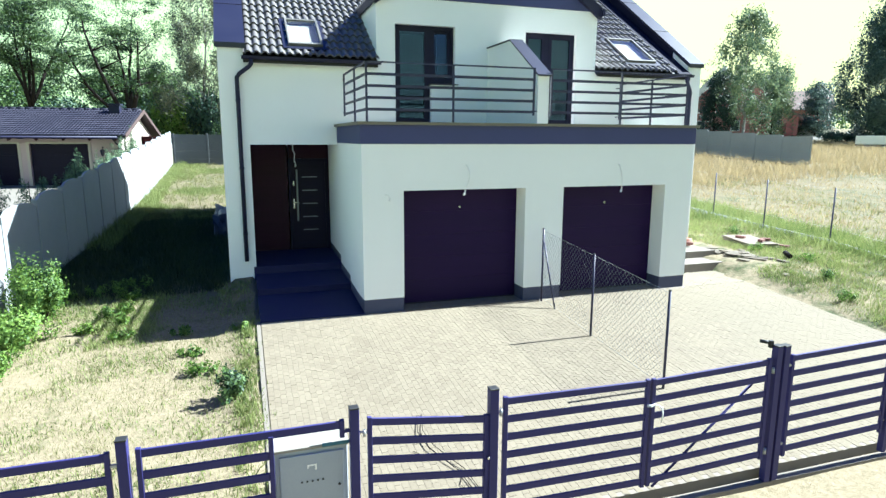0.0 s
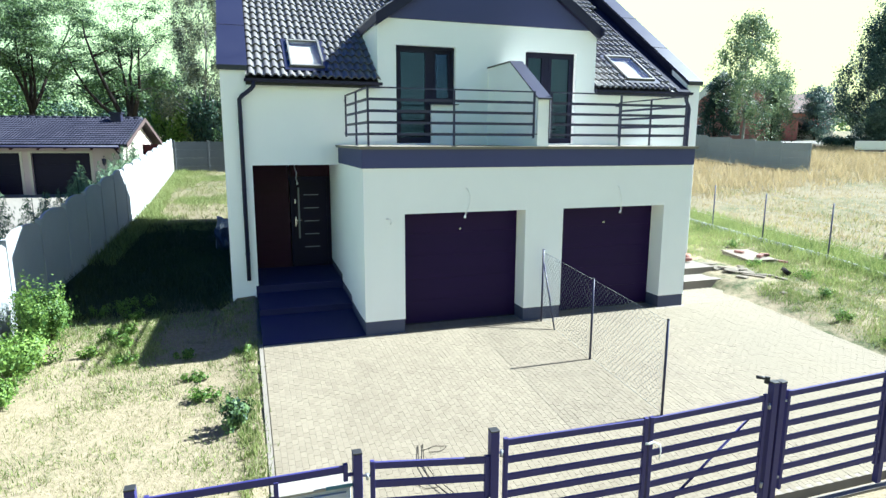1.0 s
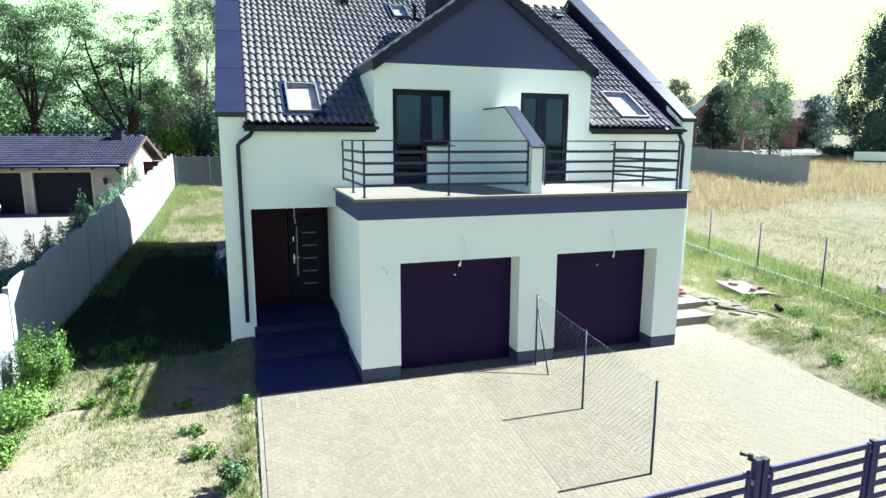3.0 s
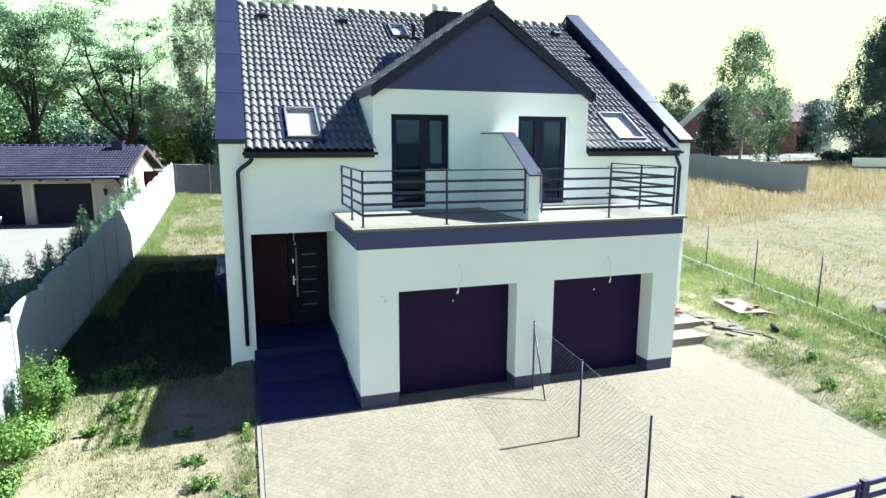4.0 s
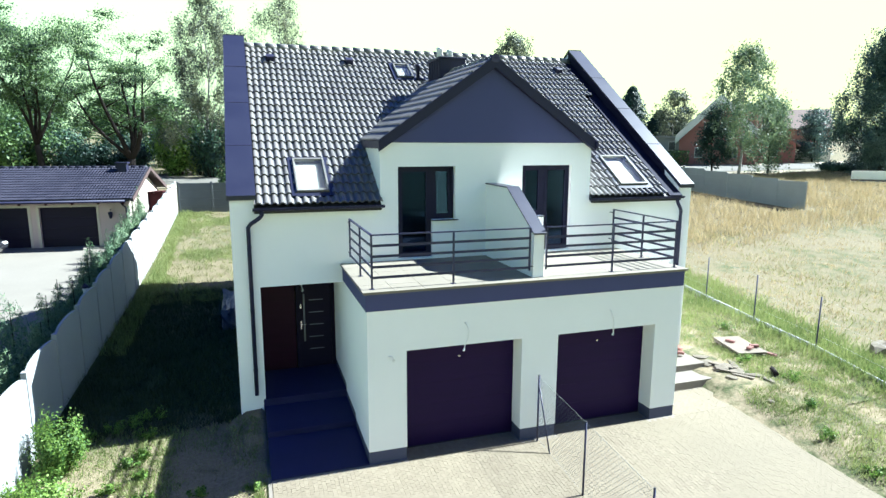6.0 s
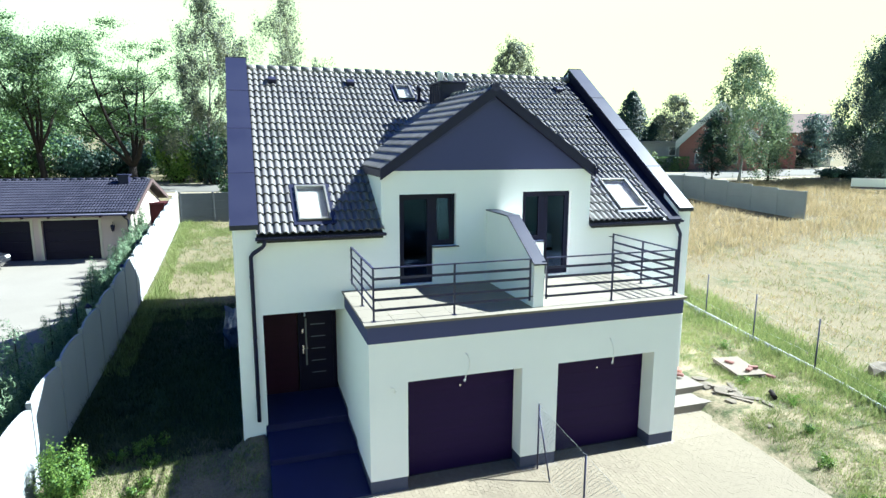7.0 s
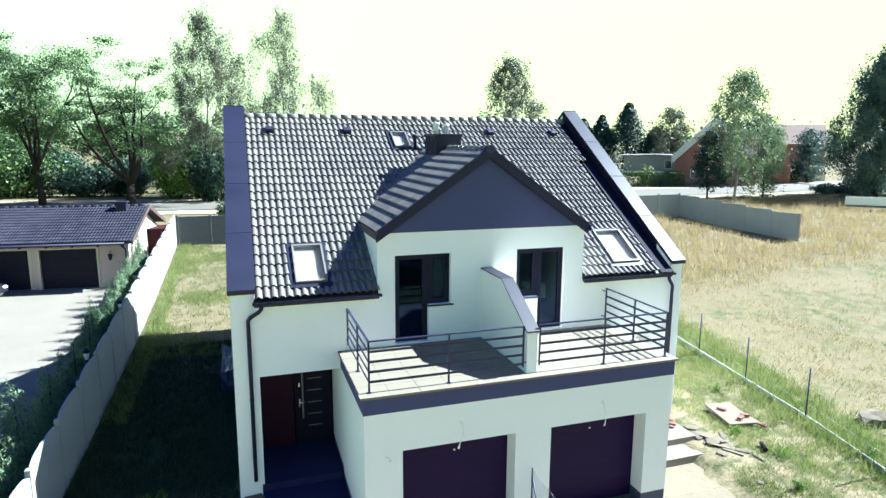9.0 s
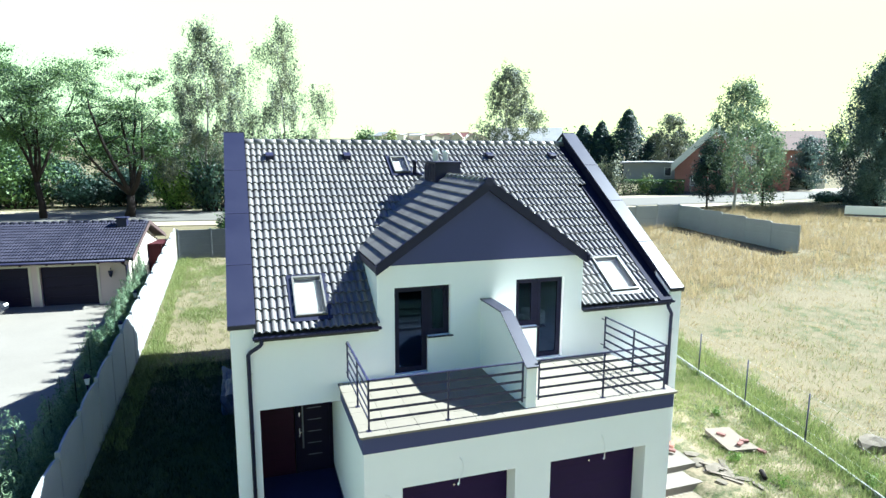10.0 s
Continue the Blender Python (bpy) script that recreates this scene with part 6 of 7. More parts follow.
# ---- parked car ----
def car(at, turn, label):
    CAR = material("dark_car_paint", (0.02, 0.022, 0.03), 0.2, 0.3)
    CAR.node_tree.nodes["Principled BSDF"].inputs["Coat Weight"].default_value = 0.8
    TYRE = weathered("tyre_rubber", (0.015, 0.015, 0.016), (0.03, 0.03, 0.03), 0.85, relief=0.1)
    x, y = at
    m = Matrix.Translation((x, y, lie(x, y) + 0.06)) @ Matrix.Rotation(turn, 4, "Z")
    t = thing("car", (x, y, lie(x, y)), label, "car")
    bm = bmesh.new()
    low = [(2.1, 0.35), (2.18, 0.55), (2.1, 0.75), (1.2, 0.92), (-1.9, 0.95), (-2.1, 0.85), (-2.15, 0.4), (-2.0, 0.25), (1.9, 0.22)]
    prism(bm, low, "y", -0.86, 0.86)
    bmesh.ops.bevel(bm, geom=list(bm.edges), offset=0.06, segments=2, affect="EDGES")
    part("body", in_frame(bm, m), CAR, t)
    bm = bmesh.new()
    prism(bm, [(1.15, 0.9), (0.45, 1.42), (-1.1, 1.46), (-1.85, 0.95)], "y", -0.72, 0.72)
    bmesh.ops.bevel(bm, geom=list(bm.edges), offset=0.08, segments=2, affect="EDGES")
    part("cabin", in_frame(bm, m), material("car_glass", (0.02, 0.025, 0.03), 0.05), t, "dark car windows")
    for wx in (1.35, -1.3):
        for wy in (-0.8, 0.8):
            s = 1 if wy > 0 else -1
            bm = bmesh.new()
            tube(bm, [(wx, wy - s * 0.12, 0.32), (wx, wy + s * 0.02, 0.32), (wx, wy + s * 0.08, 0.32)], [0.32, 0.32, 0.29], 20)
            w = part("wheel", in_frame(bm, m), TYRE, t)
            bm = bmesh.new()
            tube(bm, [(wx, wy + s * 0.06, 0.32), (wx, wy + s * 0.09, 0.32), (wx, wy + s * 0.1, 0.32)], [0.22, 0.21, 0.06], 16)
            part("rim", in_frame(bm, m), STAINLESS, w)
    for wy in (-0.6, 0.6):
        bm = bmesh.new()
        box(bm, 1.98, 2.16, wy - 0.18, wy + 0.18, 0.6, 0.72, 0.02)
        part("headlight", in_frame(bm, m), WHITE_PLASTIC, t)


car((-15.35, 22.6), radians(-5), "dark parked car in front of the neighbour's garages")

# ---- boundary posts, boards and clutter beside the driveway ----
bf = thing("boundary_fence", (13.6, 1.7, 0.3), "thin grey posts with line wires over a concrete board", "fence")


def bound_x(y):
    return 13.25 + 0.165 * y


for k in range(-3, 11):
    y = 1.7 + 2.75 * k
    x = bound_x(y)
    z = lie(x, y)
    bm = bmesh.new()
    tube(bm, [(x, y, z - 0.2), (x, y, z + 1.62)], 0.022, 8)
    p = part("post", bm, STEEL_PAINT, bf)
    y2 = y + 2.75
    x2, z2 = bound_x(y2), lie(bound_x(y2), y2)
    bm = bmesh.new()
    vv = [bm.verts.new(c) for c in ((x - 0.025, y, z - 0.15), (x + 0.025, y, z - 0.15), (x2 + 0.025, y2 - 0.02, z2 - 0.15), (x2 - 0.025, y2 - 0.02, z2 - 0.15),
                                   (x - 0.025, y, z + 0.16), (x + 0.025, y, z + 0.16), (x2 + 0.025, y2 - 0.02, z2 + 0.16), (x2 - 0.025, y2 - 0.02, z2 + 0.16))]
    for q in ((0, 3, 2, 1), (4, 5, 6, 7), (0, 1, 5, 4), (1, 2, 6, 5), (2, 3, 7, 6), (3, 0, 4, 7)):
        bm.faces.new([vv[i] for i in q])
    part("concrete_board", bm, CONCRETE, bf, "pale concrete base board")
    for hz in (0.5, 1.05, 1.58):
        bm = bmesh.new()
        tube(bm, [(x, y, z + hz), (x2, y2, z2 + hz)], 0.0022, 3)
        part("line_wire", bm, GALV, bf)

PLY = weathered("weathered_board", (0.105, 0.085, 0.06), (0.155, 0.128, 0.096), 0.85, big=2, fine=20, relief=0.3, dist=0.004)
BRICK_RED = weathered("red_brick", (0.11, 0.05, 0.04), (0.16, 0.07, 0.055), 0.85, big=4, fine=40, relief=0.3, dist=0.004)
STONE = weathered("grey_stone", (0.085, 0.07, 0.048), (0.125, 0.105, 0.076), 0.9, big=3, fine=24, relief=0.5, dist=0.01)
st = thing("board_stack", (11.6, 2.5, 0.3), "pale weathered boards lying flat on the grass", "boards")
for k, (dx, dy, rot) in enumerate(((0, 0, 0.05), (0.04, 0.03, 0.12), (-0.05, 0.02, -0.02))):
    bm = bmesh.new()
    box(bm, -0.42, 0.42, -0.65, 0.65, 0, 0.035, 0.004)
    part("board", in_frame(bm, Matrix.Translation((11.55 + dx, 2.5 + dy, 0.33 + 0.045 * k)) @ Matrix.Rotation(rot - 0.15, 4, "Z") @ Matrix.Rotation(0.04, 4, "X")), PLY, st)
bm = bmesh.new()
box(bm, -0.06, 0.06, -0.12, 0.12, 0, 0.065, 0.004)
brick_me = mesh_of("brick", bm, BRICK_RED)
for x, y, z, rz in ((11.4, 2.75, 0.462, 0.4), (11.75, 2.2, 0.462, 1.1), (11.5, 2.1, 0.462, 2.0), (11.95, 1.75, 0.33, 0.3), (9.35, 2.45, 0.43, 0.7)):
    b = tagged(new("brick", brick_me), "loose red brick lying about", "brick", "loose bricks")
    b.matrix_basis = pose(x, y, z, 0, 0, math.degrees(rz))


pile = thing("plank_pile", (9.98, 1.15, 0.27), "loose pile of thin weathered planks beside the steps", "planks")
rng = random.Random(17)
for k in range(9):
    bm = bmesh.new()
    half = rng.uniform(0.15, 0.32)
    box(bm, -half, half, -0.05, 0.05, 0, 0.022, 0.003)
    part("plank", in_frame(bm, Matrix.Translation((9.98 + rng.uniform(-0.12, 0.16), 1.15 + rng.uniform(-0.4, 0.4), 0.27 + 0.024 * (k % 4))) @ Matrix.Rotation(-0.75 + rng.uniform(-0.3, 0.3), 4, "Z") @ Matrix.Rotation(rng.uniform(-0.03, 0.03), 4, "Y")), PLY, pile)


def stone(at, size, seed, label, mat=STONE, name="stone", flat=0.45):
    rng = random.Random(seed)
    bm = bmesh.new()
    bmesh.ops.create_icosphere(bm, subdivisions=1 if size[2] < 0.08 else 2, radius=1.0)
    for v in bm.verts:
        k = 1 + 0.45 * noise.noise(v.co * 1.6 + Vector((seed, 0, 0))) + 0.12 * noise.noise(v.co * 4 + Vector((0, seed, 0)))
        v.co = Vector((v.co.x * size[0] * k, v.co.y * size[1] * k, v.co.z * size[2] * k))
    z = ground_z(*at) if at[0] > 9.3 else max(ground_z(*at), 0.2)
    bmesh.ops.transform(bm, matrix=Matrix.Translation((at[0], at[1], z + size[2] * flat)) @ Matrix.Rotation(rng.uniform(0, 6), 4, "Z"), verts=bm.verts)
    return solo(name, bm, mat, label, "stone", "loose stones")


for k, (x, y, a, b, c) in enumerate(((9.85, 1.9, 0.28, 0.2, 0.03), (10.0, 1.5, 0.42, 0.2, 0.04), (10.2, 1.15, 0.34, 0.16, 0.03), (9.95, 2.3, 0.25, 0.18, 0.04), (10.35, 0.8, 0.3, 0.12, 0.03),
                                     (9.75, 0.9, 0.18, 0.14, 0.03), (10.4, 1.55, 0.3, 0.13, 0.03), (10.5, 0.45, 0.24, 0.09, 0.03), (9.7, -0.4, 0.1, 0.08, 0.04))):
    stone((x, y), (a, b, c), 100 + k, "flat broken stone slab beside the steps")
# Crumpled plastic sheet in the rough grass, built as two grey lumps
stone((15.3, 0.9), (0.5, 0.4, 0.28), 120, "crumpled grey plastic sheet built as a large lump", name="sheet_lump")
stone((15.9, 0.5), (0.4, 0.35, 0.2), 121, "crumpled grey plastic sheet built as a lump", name="sheet_lump")
bm = bmesh.new()
tube(bm, [(10.85, 0.55, 0.36), (11.0, 0.85, 0.4)], 0.06, 10)
solo("log", bm, BARK, "short cut log lying in the grass", "log")
ORANGE = weathered("faded_orange_plastic", (0.22, 0.09, 0.06), (0.28, 0.13, 0.09), 0.5, relief=0)
bm = bmesh.new()
tube(bm, [(9.45, 2.65, 0.3), (9.45, 2.65, 0.32), (9.45, 2.65, 0.56)], [0.1, 0.11, 0.14], 14)
solo("bucket", bm, ORANGE, "faded orange plastic bucket beside the steps", "bucket")
TARP = weathered("blue_grey_tarpaulin", (0.018, 0.024, 0.06), (0.035, 0.045, 0.1), 0.45, big=2, fine=8, relief=0.5, dist=0.03)
bm = bmesh.new()
bmesh.ops.create_cube(bm, size=1.0)
bmesh.ops.subdivide_edges(bm, edges=list(bm.edges), cuts=5, use_grid_fill=True)
for v in bm.verts:
    w = noise.noise(v.co * 3.0)
    v.co = Vector((-2.74 + v.co.x * (0.5 + 0.2 * w), 10.9 + v.co.y * (2.6 + 0.3 * w), 0.42 + v.co.z * (0.8 + 0.3 * w)))
solo("tarpaulin", bm, TARP, "stack under a blue-grey tarpaulin beside the house wall", "stack")
# dry twigs on the driveway behind the wicket
bm = bmesh.new()
for dx, dy, thick in ((0.0, 0.0, 0.006), (0.07, 0.02, 0.005)):
    tube(bm, [(x + dx, y + dy, pave_z(y + dy) + 0.012 + lift) for x, y, lift in ((-0.05, -3.75, 0.0), (-0.15, -4.15, 0.02), (-0.12, -4.5, 0.03), (0.0, -4.8, 0.02), (0.09, -5.0, 0.01), (0.13, -5.35, 0.0))], thick, 5)
for pts in (((-0.02, -3.87), (0.15, -3.82), (0.32, -3.86), (0.2, -3.95), (0.04, -3.93)), ((-0.1, -4.98), (0.08, -5.0)), ((0.09, -5.1), (0.02, -5.22), (0.05, -5.3)), ((-0.3, -4.5), (-0.2, -4.62), (-0.05, -4.63))):
    tube(bm, [(x, y, pave_z(y) + 0.012) for x, y in pts], 0.004, 5)
solo("twigs", bm, BARK, "dry dark twigs lying on the pavers", "twigs", kind="stuff")


# ---- road and distance ----
ASPHALT = weathered("pale_asphalt", (0.085, 0.08, 0.069), (0.11, 0.104, 0.09), 0.9, big=0.3, fine=4, relief=0.2, dist=0.01)
VERGE = weathered("sandy_verge", (0.222, 0.189, 0.126), (0.281, 0.244, 0.17), 0.95, big=0.3, fine=3, relief=0.3, dist=0.02)


def ribbon(name, pts, width, mat, label, category, lift):
    vs, fs, n = [], [], 0
    fine = []
    for (xa, ya), (xb, yb) in zip(pts, pts[1:]):
        k = max(1, int(math.hypot(xb - xa, yb - ya) / 3))
        fine += [(xa + (xb - xa) * i / k, ya + (yb - ya) * i / k) for i in range(k)]
    fine.append(pts[-1])
    for i, (x, y) in enumerate(fine):
        a, b = fine[max(0, i - 1)], fine[min(len(fine) - 1, i + 1)]
        d = Vector((b[0] - a[0], b[1] - a[1], 0)).normalized()
        s = Vector((-d.y, d.x, 0)) * width / 2
        for q in (-1, -0.33, 0.33, 1):
            px, py = x + q * s.x, y + q * s.y
            vs.append((px, py, lie(px, py) + lift))
    for i in range(len(fine) - 1):
        for q in range(3):
            fs.append((4 * i + q, 4 * i + q + 1, 4 * i + q + 5, 4 * i + q + 4))
    return tagged(new(name, sheet_mesh(name, vs, fs, mat)), label, category, kind="structure")


ROAD = [(-140, 62.5), (-60, 56.2), (-20, 52.7), (20, 49.3), (52, 46.2), (90, 44.5), (200, 40)]
ribbon("road_verge", ROAD, 10.0, VERGE, "sandy verge along the road", "verge", 0.07)
ribbon("road", ROAD, 5.6, ASPHALT, "pale asphalt road behind the plots", "road", 0.13)

SHINGLE = weathered("brown_shingle", (0.13, 0.085, 0.075), (0.2, 0.14, 0.12), 0.8, big=0.6, fine=4, relief=0.4, dist=0.03, stretch=(1, 1, 3))
GREY_ROOF = weathered("grey_roof", (0.2, 0.2, 0.2), (0.28, 0.28, 0.28), 0.7, big=0.5, fine=4, relief=0.3, dist=0.03)
PALE_ROOF = weathered("pale_grey_roof", (0.42, 0.4, 0.38), (0.52, 0.5, 0.47), 0.8, big=0.5, fine=4, relief=0.3, dist=0.03)
BRICK_WALL = weathered("brick_wall", (0.24, 0.1, 0.085), (0.32, 0.15, 0.125), 0.85, big=0.6, fine=9, relief=0.4, dist=0.01)
PALE_TRIM = weathered("pale_trim", (0.6, 0.58, 0.54), (0.7, 0.68, 0.64), 0.7, relief=0)
DARK_GLASS = material("dark_far_glass", (0.03, 0.035, 0.045), 0.08)


def gable_house(at, turn, w, d, eave, ridge, wall, roofm, label, trim=None, windows=((0.0, 0.5),), name="house"):
    """Walls with gables on the short front, a saddle roof along the depth, and framed windows in the front gable."""
    x, y = at
    z = lie(x, y) - 0.2
    m = Matrix.Translation((x, y, z)) @ Matrix.Rotation(turn, 4, "Z")
    t = thing(name, (x, y, z), label, "house")
    bm = bmesh.new()
    prism(bm, [(-w / 2, 0), (w / 2, 0), (w / 2, eave), (0, ridge), (-w / 2, eave)], "y", 0, d)
    part("wall", in_frame(bm, m), wall, t)
    k = (ridge - eave) / (w / 2)
    for s in (-1, 1):
        bm = bmesh.new()
        xe = s * (w / 2 + 0.5)
        prism(bm, [(0, ridge + 0.02), (xe, eave - 0.5 * k + 0.02), (xe, eave - 0.5 * k + 0.25), (0, ridge + 0.28)], "y", -0.45, d + 0.4)
        r = part("roof", in_frame(bm, m), roofm, t)
        if trim:
            bm = bmesh.new()
            prism(bm, [(0, ridge - 0.75), (xe, eave - 0.5 * k - 0.75), (xe, eave - 0.5 * k + 0.3), (0, ridge + 0.33)], "y", -0.6, -0.452)
            part("bargeboard", in_frame(bm, m), trim, r)
    for wx, wz in windows:
        bm = bmesh.new()
        box(bm, wx - 0.5, wx + 0.5, -0.04, 0.02, wz, wz + 1.3)
        f = part("window", in_frame(bm, m), PALE_TRIM, t)
        bm = bmesh.new()
        box(bm, wx - 0.42, wx + 0.42, -0.055, -0.045, wz + 0.08, wz + 1.22)
        part("pane", in_frame(bm, m), DARK_GLASS, f)
    return t


gable_house((55.2, 52.0), radians(-40), 9.2, 11, 4.0, 8.6, BRICK_WALL, PALE_ROOF, "red brick house with pale bargeboards beyond the road", PALE_TRIM, ((-1.2, 3.6), (1.3, 3.6), (-2.2, 1.0), (1.8, 1.0)))
gable_house((61.5, 53.5), radians(-42), 11, 8, 2.6, 6.8, BRICK_WALL, SHINGLE, "low brick house with brown roof behind trees", None, ((-3, 0.9), (0, 0.9), (3, 0.9)))
gable_house((56.2, 65.2), radians(-38), 8.6, 5, 2.95, 3.05, CONCRETE_GREY, GREY_ROOF, "low grey outbuilding beyond the hedge", None, ((2.0, 1.2),), "outbuilding")
gable_house((62.0, 104), radians(60), 9, 14, 5.0, 8.3, CREAM, GREY_ROOF, "distant house with grey roof", None, ((-2, 1), (2, 1)))
gable_house((105, 79), radians(50), 9, 14, 4.0, 7.3, BRICK_WALL, SHINGLE, "distant house with red roof behind trees", None, ((-2, 1), (2, 1)))
t = flat_fence("garden_wall", [(60.5, 55.8), (72.5, 50.6)], 1.25, PALE_TRIM, "pale garden wall along the far side of the road")
# town on the horizon
rng = random.Random(5)
for k in range(16):
    ang = radians(90 - 13.3 - 8.6 * k / 15)
    dist = 470 + 60 * rng.random()
    x, y = -2 + dist * math.cos(ang), -10.8 + dist * math.sin(ang)
    gable_house((x, y), rng.uniform(-0.6, 0.6), rng.uniform(9, 14), rng.uniform(9, 16), rng.uniform(3.5, 6.0), rng.uniform(6.5, 8.6), (CREAM, PALE_TRIM, CREAM)[k % 3], (GREY_ROOF, BRICK_WALL, SHINGLE)[k % 3],
                "distant town building on the horizon", None, ((-2.5, 1.5), (0, 1.5), (2.5, 1.5)), "town_building")

# trimmed hedge
rngn = np.random.default_rng(8)
n = 5000
u, v, w = rngn.random(n), rngn.random(n), rngn.random(n)
hx, hy = 43.0 + 7.2 * u + 0.35 * (v - 0.5) * 3.2, 54.0 - 2.8 * u + 0.9 * (v - 0.5) * 1.4
face = rngn.integers(0, 3, n)
w = np.where(face == 0, 1.0, w)
hz = np.array([lie(a, b) for a, b in zip(hx, hy)]) + 0.05 + 1.75 * w
hedge = thing("hedge", (46.5, 52.6, 3.3), "neatly clipped green hedge beyond the road", "hedge")
part("foliage", leaf_sheet("foliage", np.column_stack([hx, hy, hz]), 0.2, 8, LEAF), LEAF, hedge)
bm = bmesh.new()
for k in range(9):
    x, y = 43.2 + 0.85 * k, 53.9 - 0.33 * k
    tube(bm, [(x, y, lie(x, y) - 0.1), (x, y, lie(x, y) + 1.5)], [0.04, 0.015], 5)
part("stem", bm, BARK, hedge)
# site board at the edge of the meadow
sb = thing("site_board", (54.6, 31.0, 2.3), "long low white board on short posts at the meadow's edge", "board")
bm = bmesh.new()
mm = Matrix.Translation((54.7, 31.0, lie(54.7, 31.0))) @ Matrix.Rotation(radians(-42), 4, "Z")
box(bm, -1.9, 1.9, -0.03, 0.03, 0.25, 1.3, 0.01)
part("panel", in_frame(bm, mm), WHITE_PLASTIC, sb)
bm = bmesh.new()
box(bm, -1.9, 1.9, -0.036, -0.031, 0.3, 0.5)
part("stripe", in_frame(bm, mm), TARP, sb, "blue-grey stripe")
for x in (-1.6, 1.6):
    bm = bmesh.new()
    box(bm, x - 0.04, x + 0.04, 0.03, 0.1, -0.2, 1.3)
    part("post", in_frame(bm, mm), STEEL_PAINT, sb)

# ---- trees ----
forked_tree((-19.3, 52.8), 15.8, 5.4, 201, LEAF, "tall spreading locust tree beside the road", 34000, 0.16, 5, 0.2, pads=1.1)
forked_tree((-12.2, 52.3), 14.8, 5.4, 222, LEAF, "open-crowned locust tree with dark forked limbs", 22000, 0.15, 5, 0.13, pads=0.9)
forked_tree((-26.5, 55), 15.0, 5.6, 203, LEAF, "spreading deciduous tree beside the road", 34000, 0.17, 5, 0.2, pads=1.2)
crown_tree((-5.0, 55.1), 18.9, 5.6, 204, LEAF_BIRCH, BARK_BIRCH, "tall silver birch with drooping twigs", WEEPING, 60, 42000, 0.17, (0.95, 0.7), 1.6, 0.93, 0.009, 0.7)
crown_tree((2.6, 59.0), 19.9, 5.6, 205, LEAF_BIRCH, BARK_BIRCH, "tall thin silver birch with sparse drooping crown", WEEPING, 64, 40000, 0.15, (0.9, 0.7), 2.0, 0.93, 0.008, 0.8)
crown_tree((27.9, 54.7), 15.6, 6.4, 206, LEAF_BIRCH, BARK_BIRCH, "broad birch behind the house", ((0.1, 0.85), (0.35, 1.0), (0.6, 0.78), (0.8, 0.42), (1.0, 0.08)), 84, 34000, 0.18, (1.0, 0.9), 0.6, 0.92, 0.01, 0.6)
crown_tree((45.5, 38.2), 13.6, 4.2, 207, LEAF_AIRY, BARK_BIRCH, "silver birch with white trunk in the meadow", ((0.28, 0.6), (0.45, 1.0), (0.65, 0.9), (0.85, 0.55), (1.0, 0.2)), 46, 15000, 0.21, (0.75, 0.6), 1.3, 0.93, 0.011, 0.8)
crown_tree((44.4, 40.8), 7.6, 1.9, 208, LEAF_DARK, BARK, "small dark-leaved tree beside the birch", ((0.24, 0.7), (0.5, 1.0), (0.75, 0.85), (1.0, 0.35)), 30, 9000, 0.2, (0.6, 0.6), 0, 0.85, 0.014, 0.4)
crown_tree((51.6, 40.6), 8.4, 2.4, 209, LEAF_AIRY, BARK, "yellow-green weeping tree beside the road", WEEPING, 34, 8000, 0.22, (0.6, 0.5), 1.4, 0.9, 0.012, 0.5)
crown_tree((63.2, 36.6), 16.6, 5.6, 210, LEAF_HAZY, BARK, "big dark weeping birch at the meadow's edge", ((0.04, 0.75), (0.2, 1.0), (0.5, 0.95), (0.75, 0.62), (0.92, 0.34), (1.0, 0.1)), 120, 80000, 0.21, (0.9, 0.8), 1.8, 0.93, 0.013, 0.5)
crown_tree((70.1, 51.1), 7.0, 2.5, 211, LEAF_HAZY, BARK, "dark bushy tree beyond the road", BROAD, 34, 8000, 0.28, (0.8, 0.7), 0, 0.88, 0.015, 0.5)
crown_tree((66.7, 75.1), 10.8, 3.6, 212, LEAF_BIRCH, BARK_BIRCH, "distant birch beyond the houses", BROAD, 36, 7000, 0.32, (0.8, 0.8), 0.6, 0.9, 0.012, 0.5)
crown_tree((72, 62), 9.0, 4.2, 213, LEAF, BARK, "distant broad tree behind the houses", BROAD, 40, 8000, 0.34, (1.0, 0.8), 0, 0.88, 0.015, 0.4)


def spruce(at, height, r, seed):
    rng = np.random.default_rng(seed)
    x0, y0 = at
    z0 = lie(x0, y0) - 0.1
    t = thing("spruce", (x0, y0, z0), "dark pointed spruce beyond the houses", "tree")
    bm = bmesh.new()
    tube(bm, [(x0, y0, z0), (x0, y0, z0 + height)], [height * 0.018, 0.03], 6)
    part("trunk", bm, BARK, t)
    n = 11000
    tier = rng.random(n) ** 0.75
    u = 0.06 + 0.94 * (np.floor(tier * 15) + rng.random(n) ** 2 * 0.8) / 15.5
    rad = r * (1 - u) ** 0.85 * (0.25 + 0.75 * rng.random(n) ** 0.6) * (0.75 + 0.5 * rng.random(n))
    az = rng.uniform(0, 2 * math.pi, n)
    c = np.column_stack([x0 + rad * np.cos(az), y0 + rad * np.sin(az), z0 + u * height - 0.25 * rad])
    part("crown", leaf_sheet("crown", c, 0.36, seed, LEAF_DARK, 0.6, 0.4, facing=np.column_stack([np.cos(az), np.sin(az), 0.5 + 0 * az])), LEAF_DARK, t)


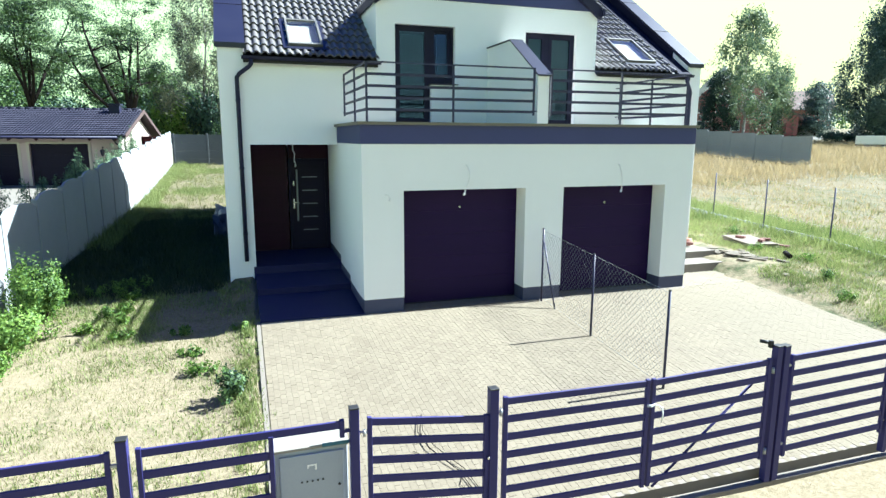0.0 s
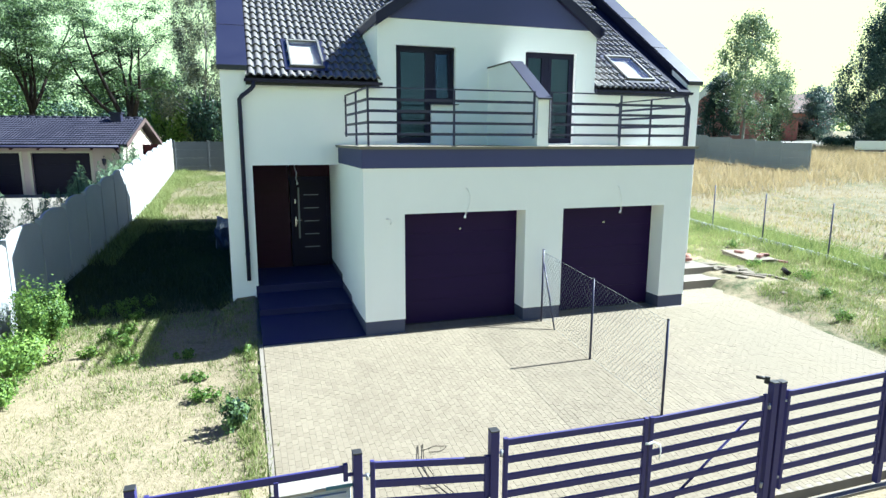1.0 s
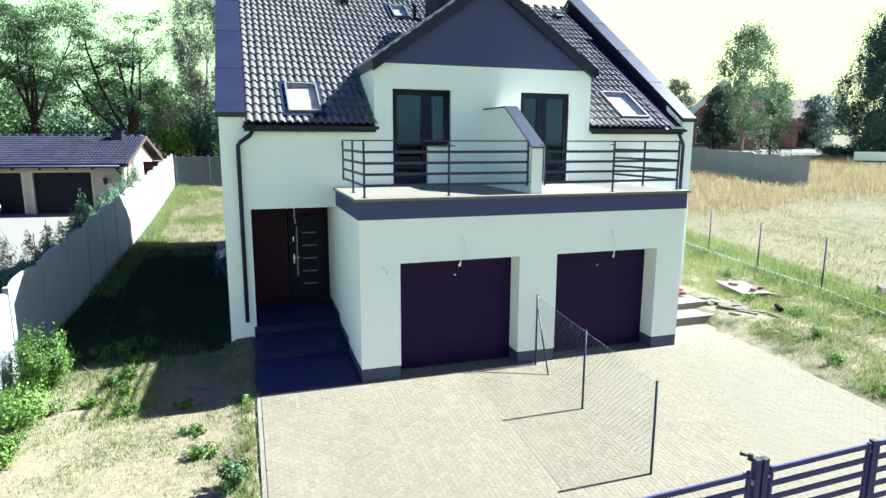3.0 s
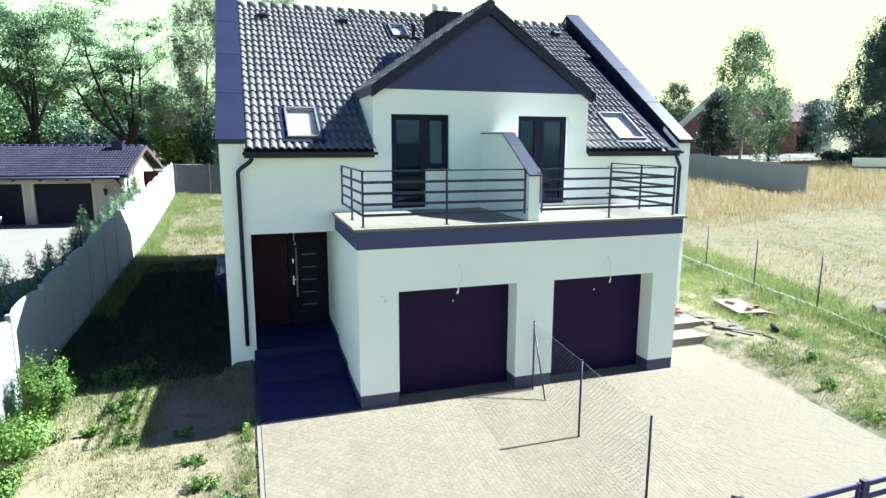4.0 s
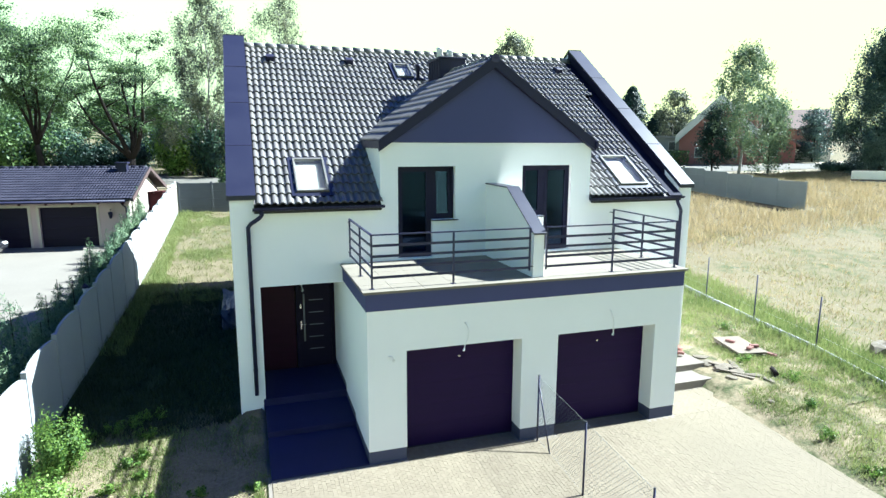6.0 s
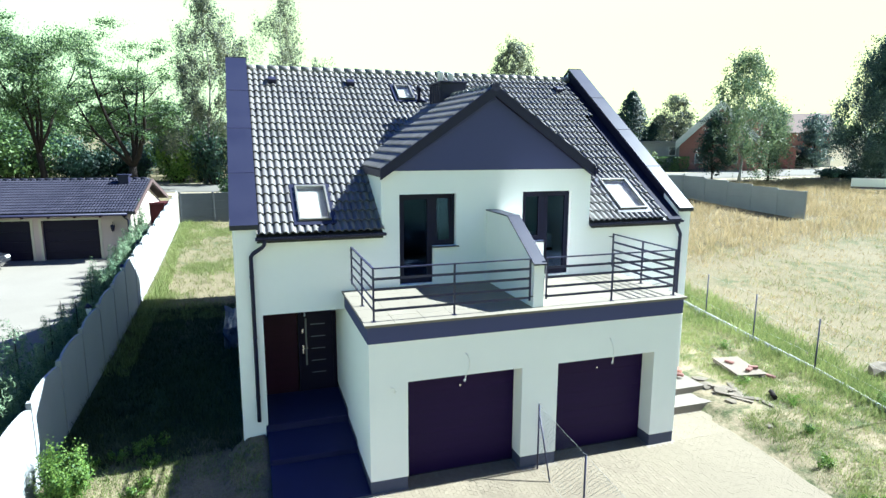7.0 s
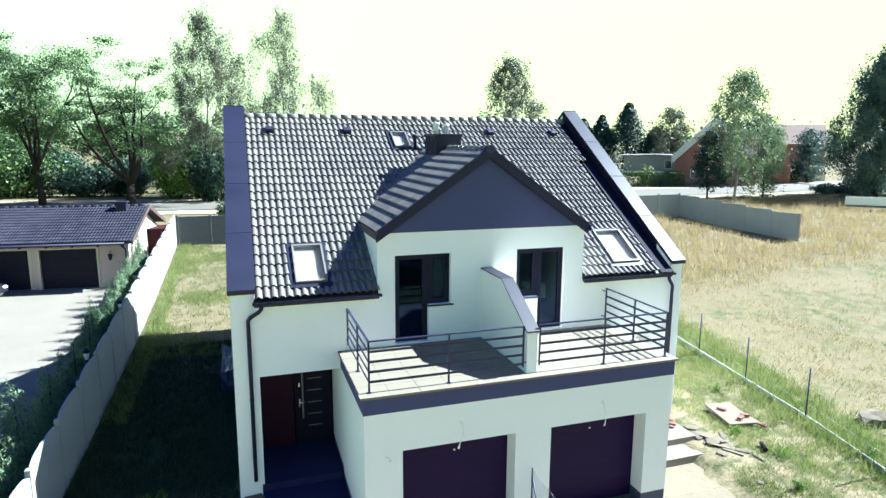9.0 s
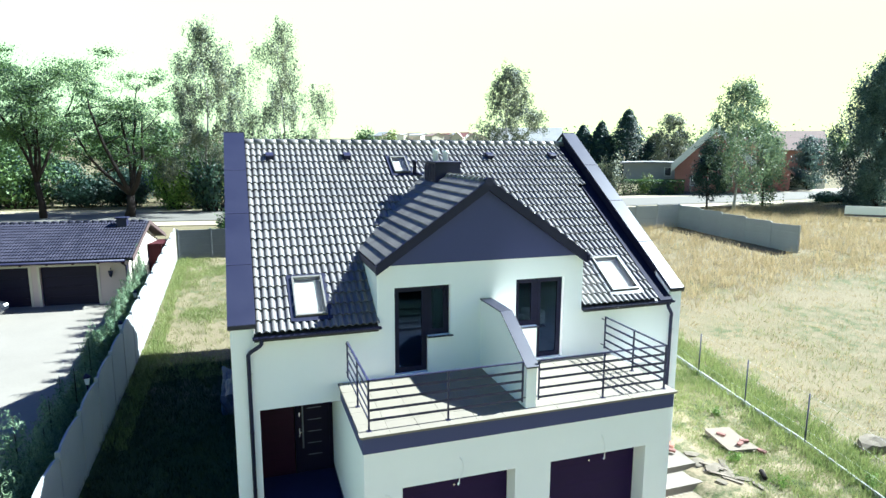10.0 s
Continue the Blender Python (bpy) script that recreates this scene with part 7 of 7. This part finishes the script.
for at, hgt, r in (((64.1, 83.3), 12.0, 6.4), ((57.6, 87.6), 9.2, 5.2), ((60.4, 86), 9.8, 5.0), ((67.5, 80), 7.6, 5.4), ((70.5, 78.5), 6.8, 5.0)):
    spruce(at, hgt, r, int(hgt * 10))


def bush(at, size, seed, mat, label, leaves, leaf):
    shrub(at, size, seed, mat, label, leaves, leaf, "bush", "bush", 22)


bush((-23.7, 61), (5.5, 3.0, 6.0), 301, LEAF, "broad green bush beyond the road", 6000, 0.34)
bush((-31, 60), (5.5, 3.0, 6.5), 302, LEAF, "broad green bush beyond the road", 6000, 0.34)
bush((-17.2, 60.5), (4.0, 2.0, 3.6), 303, LEAF_DARK, "dark bush beyond the road", 4500, 0.3)
bush((-13.5, 60.5), (3.6, 2.0, 3.8), 304, LEAF_DARK, "dark bush beyond the road", 4500, 0.3)
bush((-8.6, 57.5), (3.4, 2.4, 6.2), 305, LEAF_BRIGHT, "rounded green bush beyond the road", 4500, 0.3)
bush((-5.9, 57.0), (2.2, 1.8, 5.0), 306, LEAF_WILLOW, "yellow-green bush beyond the road", 4500, 0.28)
bush((-4.6, 54.2), (2.6, 1.2, 6.6), 307, LEAF_BLUE, "dark bush under the birches", 4000, 0.3)
bush((-3.0, 34.6), (1.5, 0.8, 3.4), 308, LEAF, "leafy bush leaning over the rear wall", 4500, 0.16)
bush((39.8, 51.5), (2.2, 1.6, 5.2), 309, LEAF_BIRCH, "pale green shrub beyond the wall", 4000, 0.26)
bush((47, 54.5), (1.2, 1.0, 2.6), 310, LEAF_WILLOW, "flowering shrub beside the hedge", 1500, 0.2)
bush((27.4, 136), (4.5, 4, 9.5), 311, LEAF, "round green tree in the distance", 3500, 0.6)
bush((34.0, 140), (4.0, 4, 8.5), 312, LEAF_WILLOW, "round green tree in the distance", 3000, 0.6)
bush((63, 41.0), (4.2, 1.5, 1.3), 313, LEAF_DARK, "dark low bushes under the weeping birch", 3500, 0.24)

# hedgerow beyond the road
rng = random.Random(31)
lumps = []
for k in range(120):
    x = rng.uniform(-75, 3)
    y = 63.5 - 0.09 * x + rng.uniform(-1.4, 1.4)
    r = rng.uniform(1.0, 2.3)
    lumps.append((x, y, lie(x, y) + rng.uniform(0.4, 3.6), r, r * 0.8, r * rng.uniform(0.7, 1.0)))
tagged(new("hedgerow", leafy_mass(lumps, 420, 0.26, 31, LEAF_BLUE, "hedgerow")), "dense green hedgerow along the far side of the road", "hedge", kind="stuff")

# wood behind the hedgerow: trunks hidden in a mass of crowns
lumps = []
for k in range(110):
    x, y = rng.uniform(-115, 3), rng.uniform(69, 98)
    hgt = rng.uniform(6.5, 11.0) * (1.0 if x < -9 else 0.6)
    for q in range(9):
        r = rng.uniform(0.9, 2.0)
        lumps.append((x + rng.gauss(0, 1.5), y + rng.gauss(0, 1.5), lie(x, y) + hgt * rng.uniform(0.25, 0.95), r, r, r * rng.uniform(0.6, 0.95)))
tagged(new("wood", leafy_mass(lumps, 150, 0.34, 41, LEAF, "wood")), "dense green wood behind the hedgerow", "woods", kind="stuff")

# woods round the horizon
rngn = np.random.default_rng(77)
cs = []
for k in range(230):
    ang = rngn.uniform(0, 2 * math.pi)
    d = rngn.uniform(170, 330)
    deg = math.degrees(ang)
    x, y = -2 + d * math.cos(ang), -10 + d * math.sin(ang)
    if 66 < deg < 80:
        continue
    hgt = rngn.uniform(7, 12) * (0.75 if -10 < deg < 190 else 1.5)
    q = 420
    cc = rngn.normal(size=(q, 3)) * np.array([6, 6, hgt * 0.26]) + np.array([x, y, lie(x, y) + hgt * 0.5])
    cc[:, 2] = np.maximum(cc[:, 2], lie(x, y) + 0.3)
    cs.append(cc)
tagged(new("far_woods", leaf_sheet("far_woods", np.concatenate(cs), 1.0, 77, LEAF)), "distant belts of trees round the horizon", "woods", kind="stuff")
# across the street: a dense dark hedge with a few trees in it
lumps = []
for k in range(150):
    x, y = rng.uniform(-30, 40), -21 + rng.uniform(-0.8, 0.8)
    r = rng.uniform(0.9, 1.7)
    lumps.append((x, y, lie(x, y) + rng.uniform(0.2, 1.5), r, r * 0.8, r))
tagged(new("street_hedge", leafy_mass(lumps, 180, 0.34, 51, LEAF_DARK, "street_hedge")), "dense dark hedge across the street", "hedge", kind="stuff")
for k in (0, 2, 4, 11):
    crown_tree((-34 + 6 * k + 2 * math.sin(3 * k), -27 - 3 * math.cos(2 * k)), 7.0 + 1.6 * abs(math.sin(k * 1.7)), 3.8, 400 + k, LEAF_DARK if k % 3 else LEAF_BLUE, BARK, "broad tree across the street", BROAD, 30, 3400, 0.45, (1.2, 1.0))
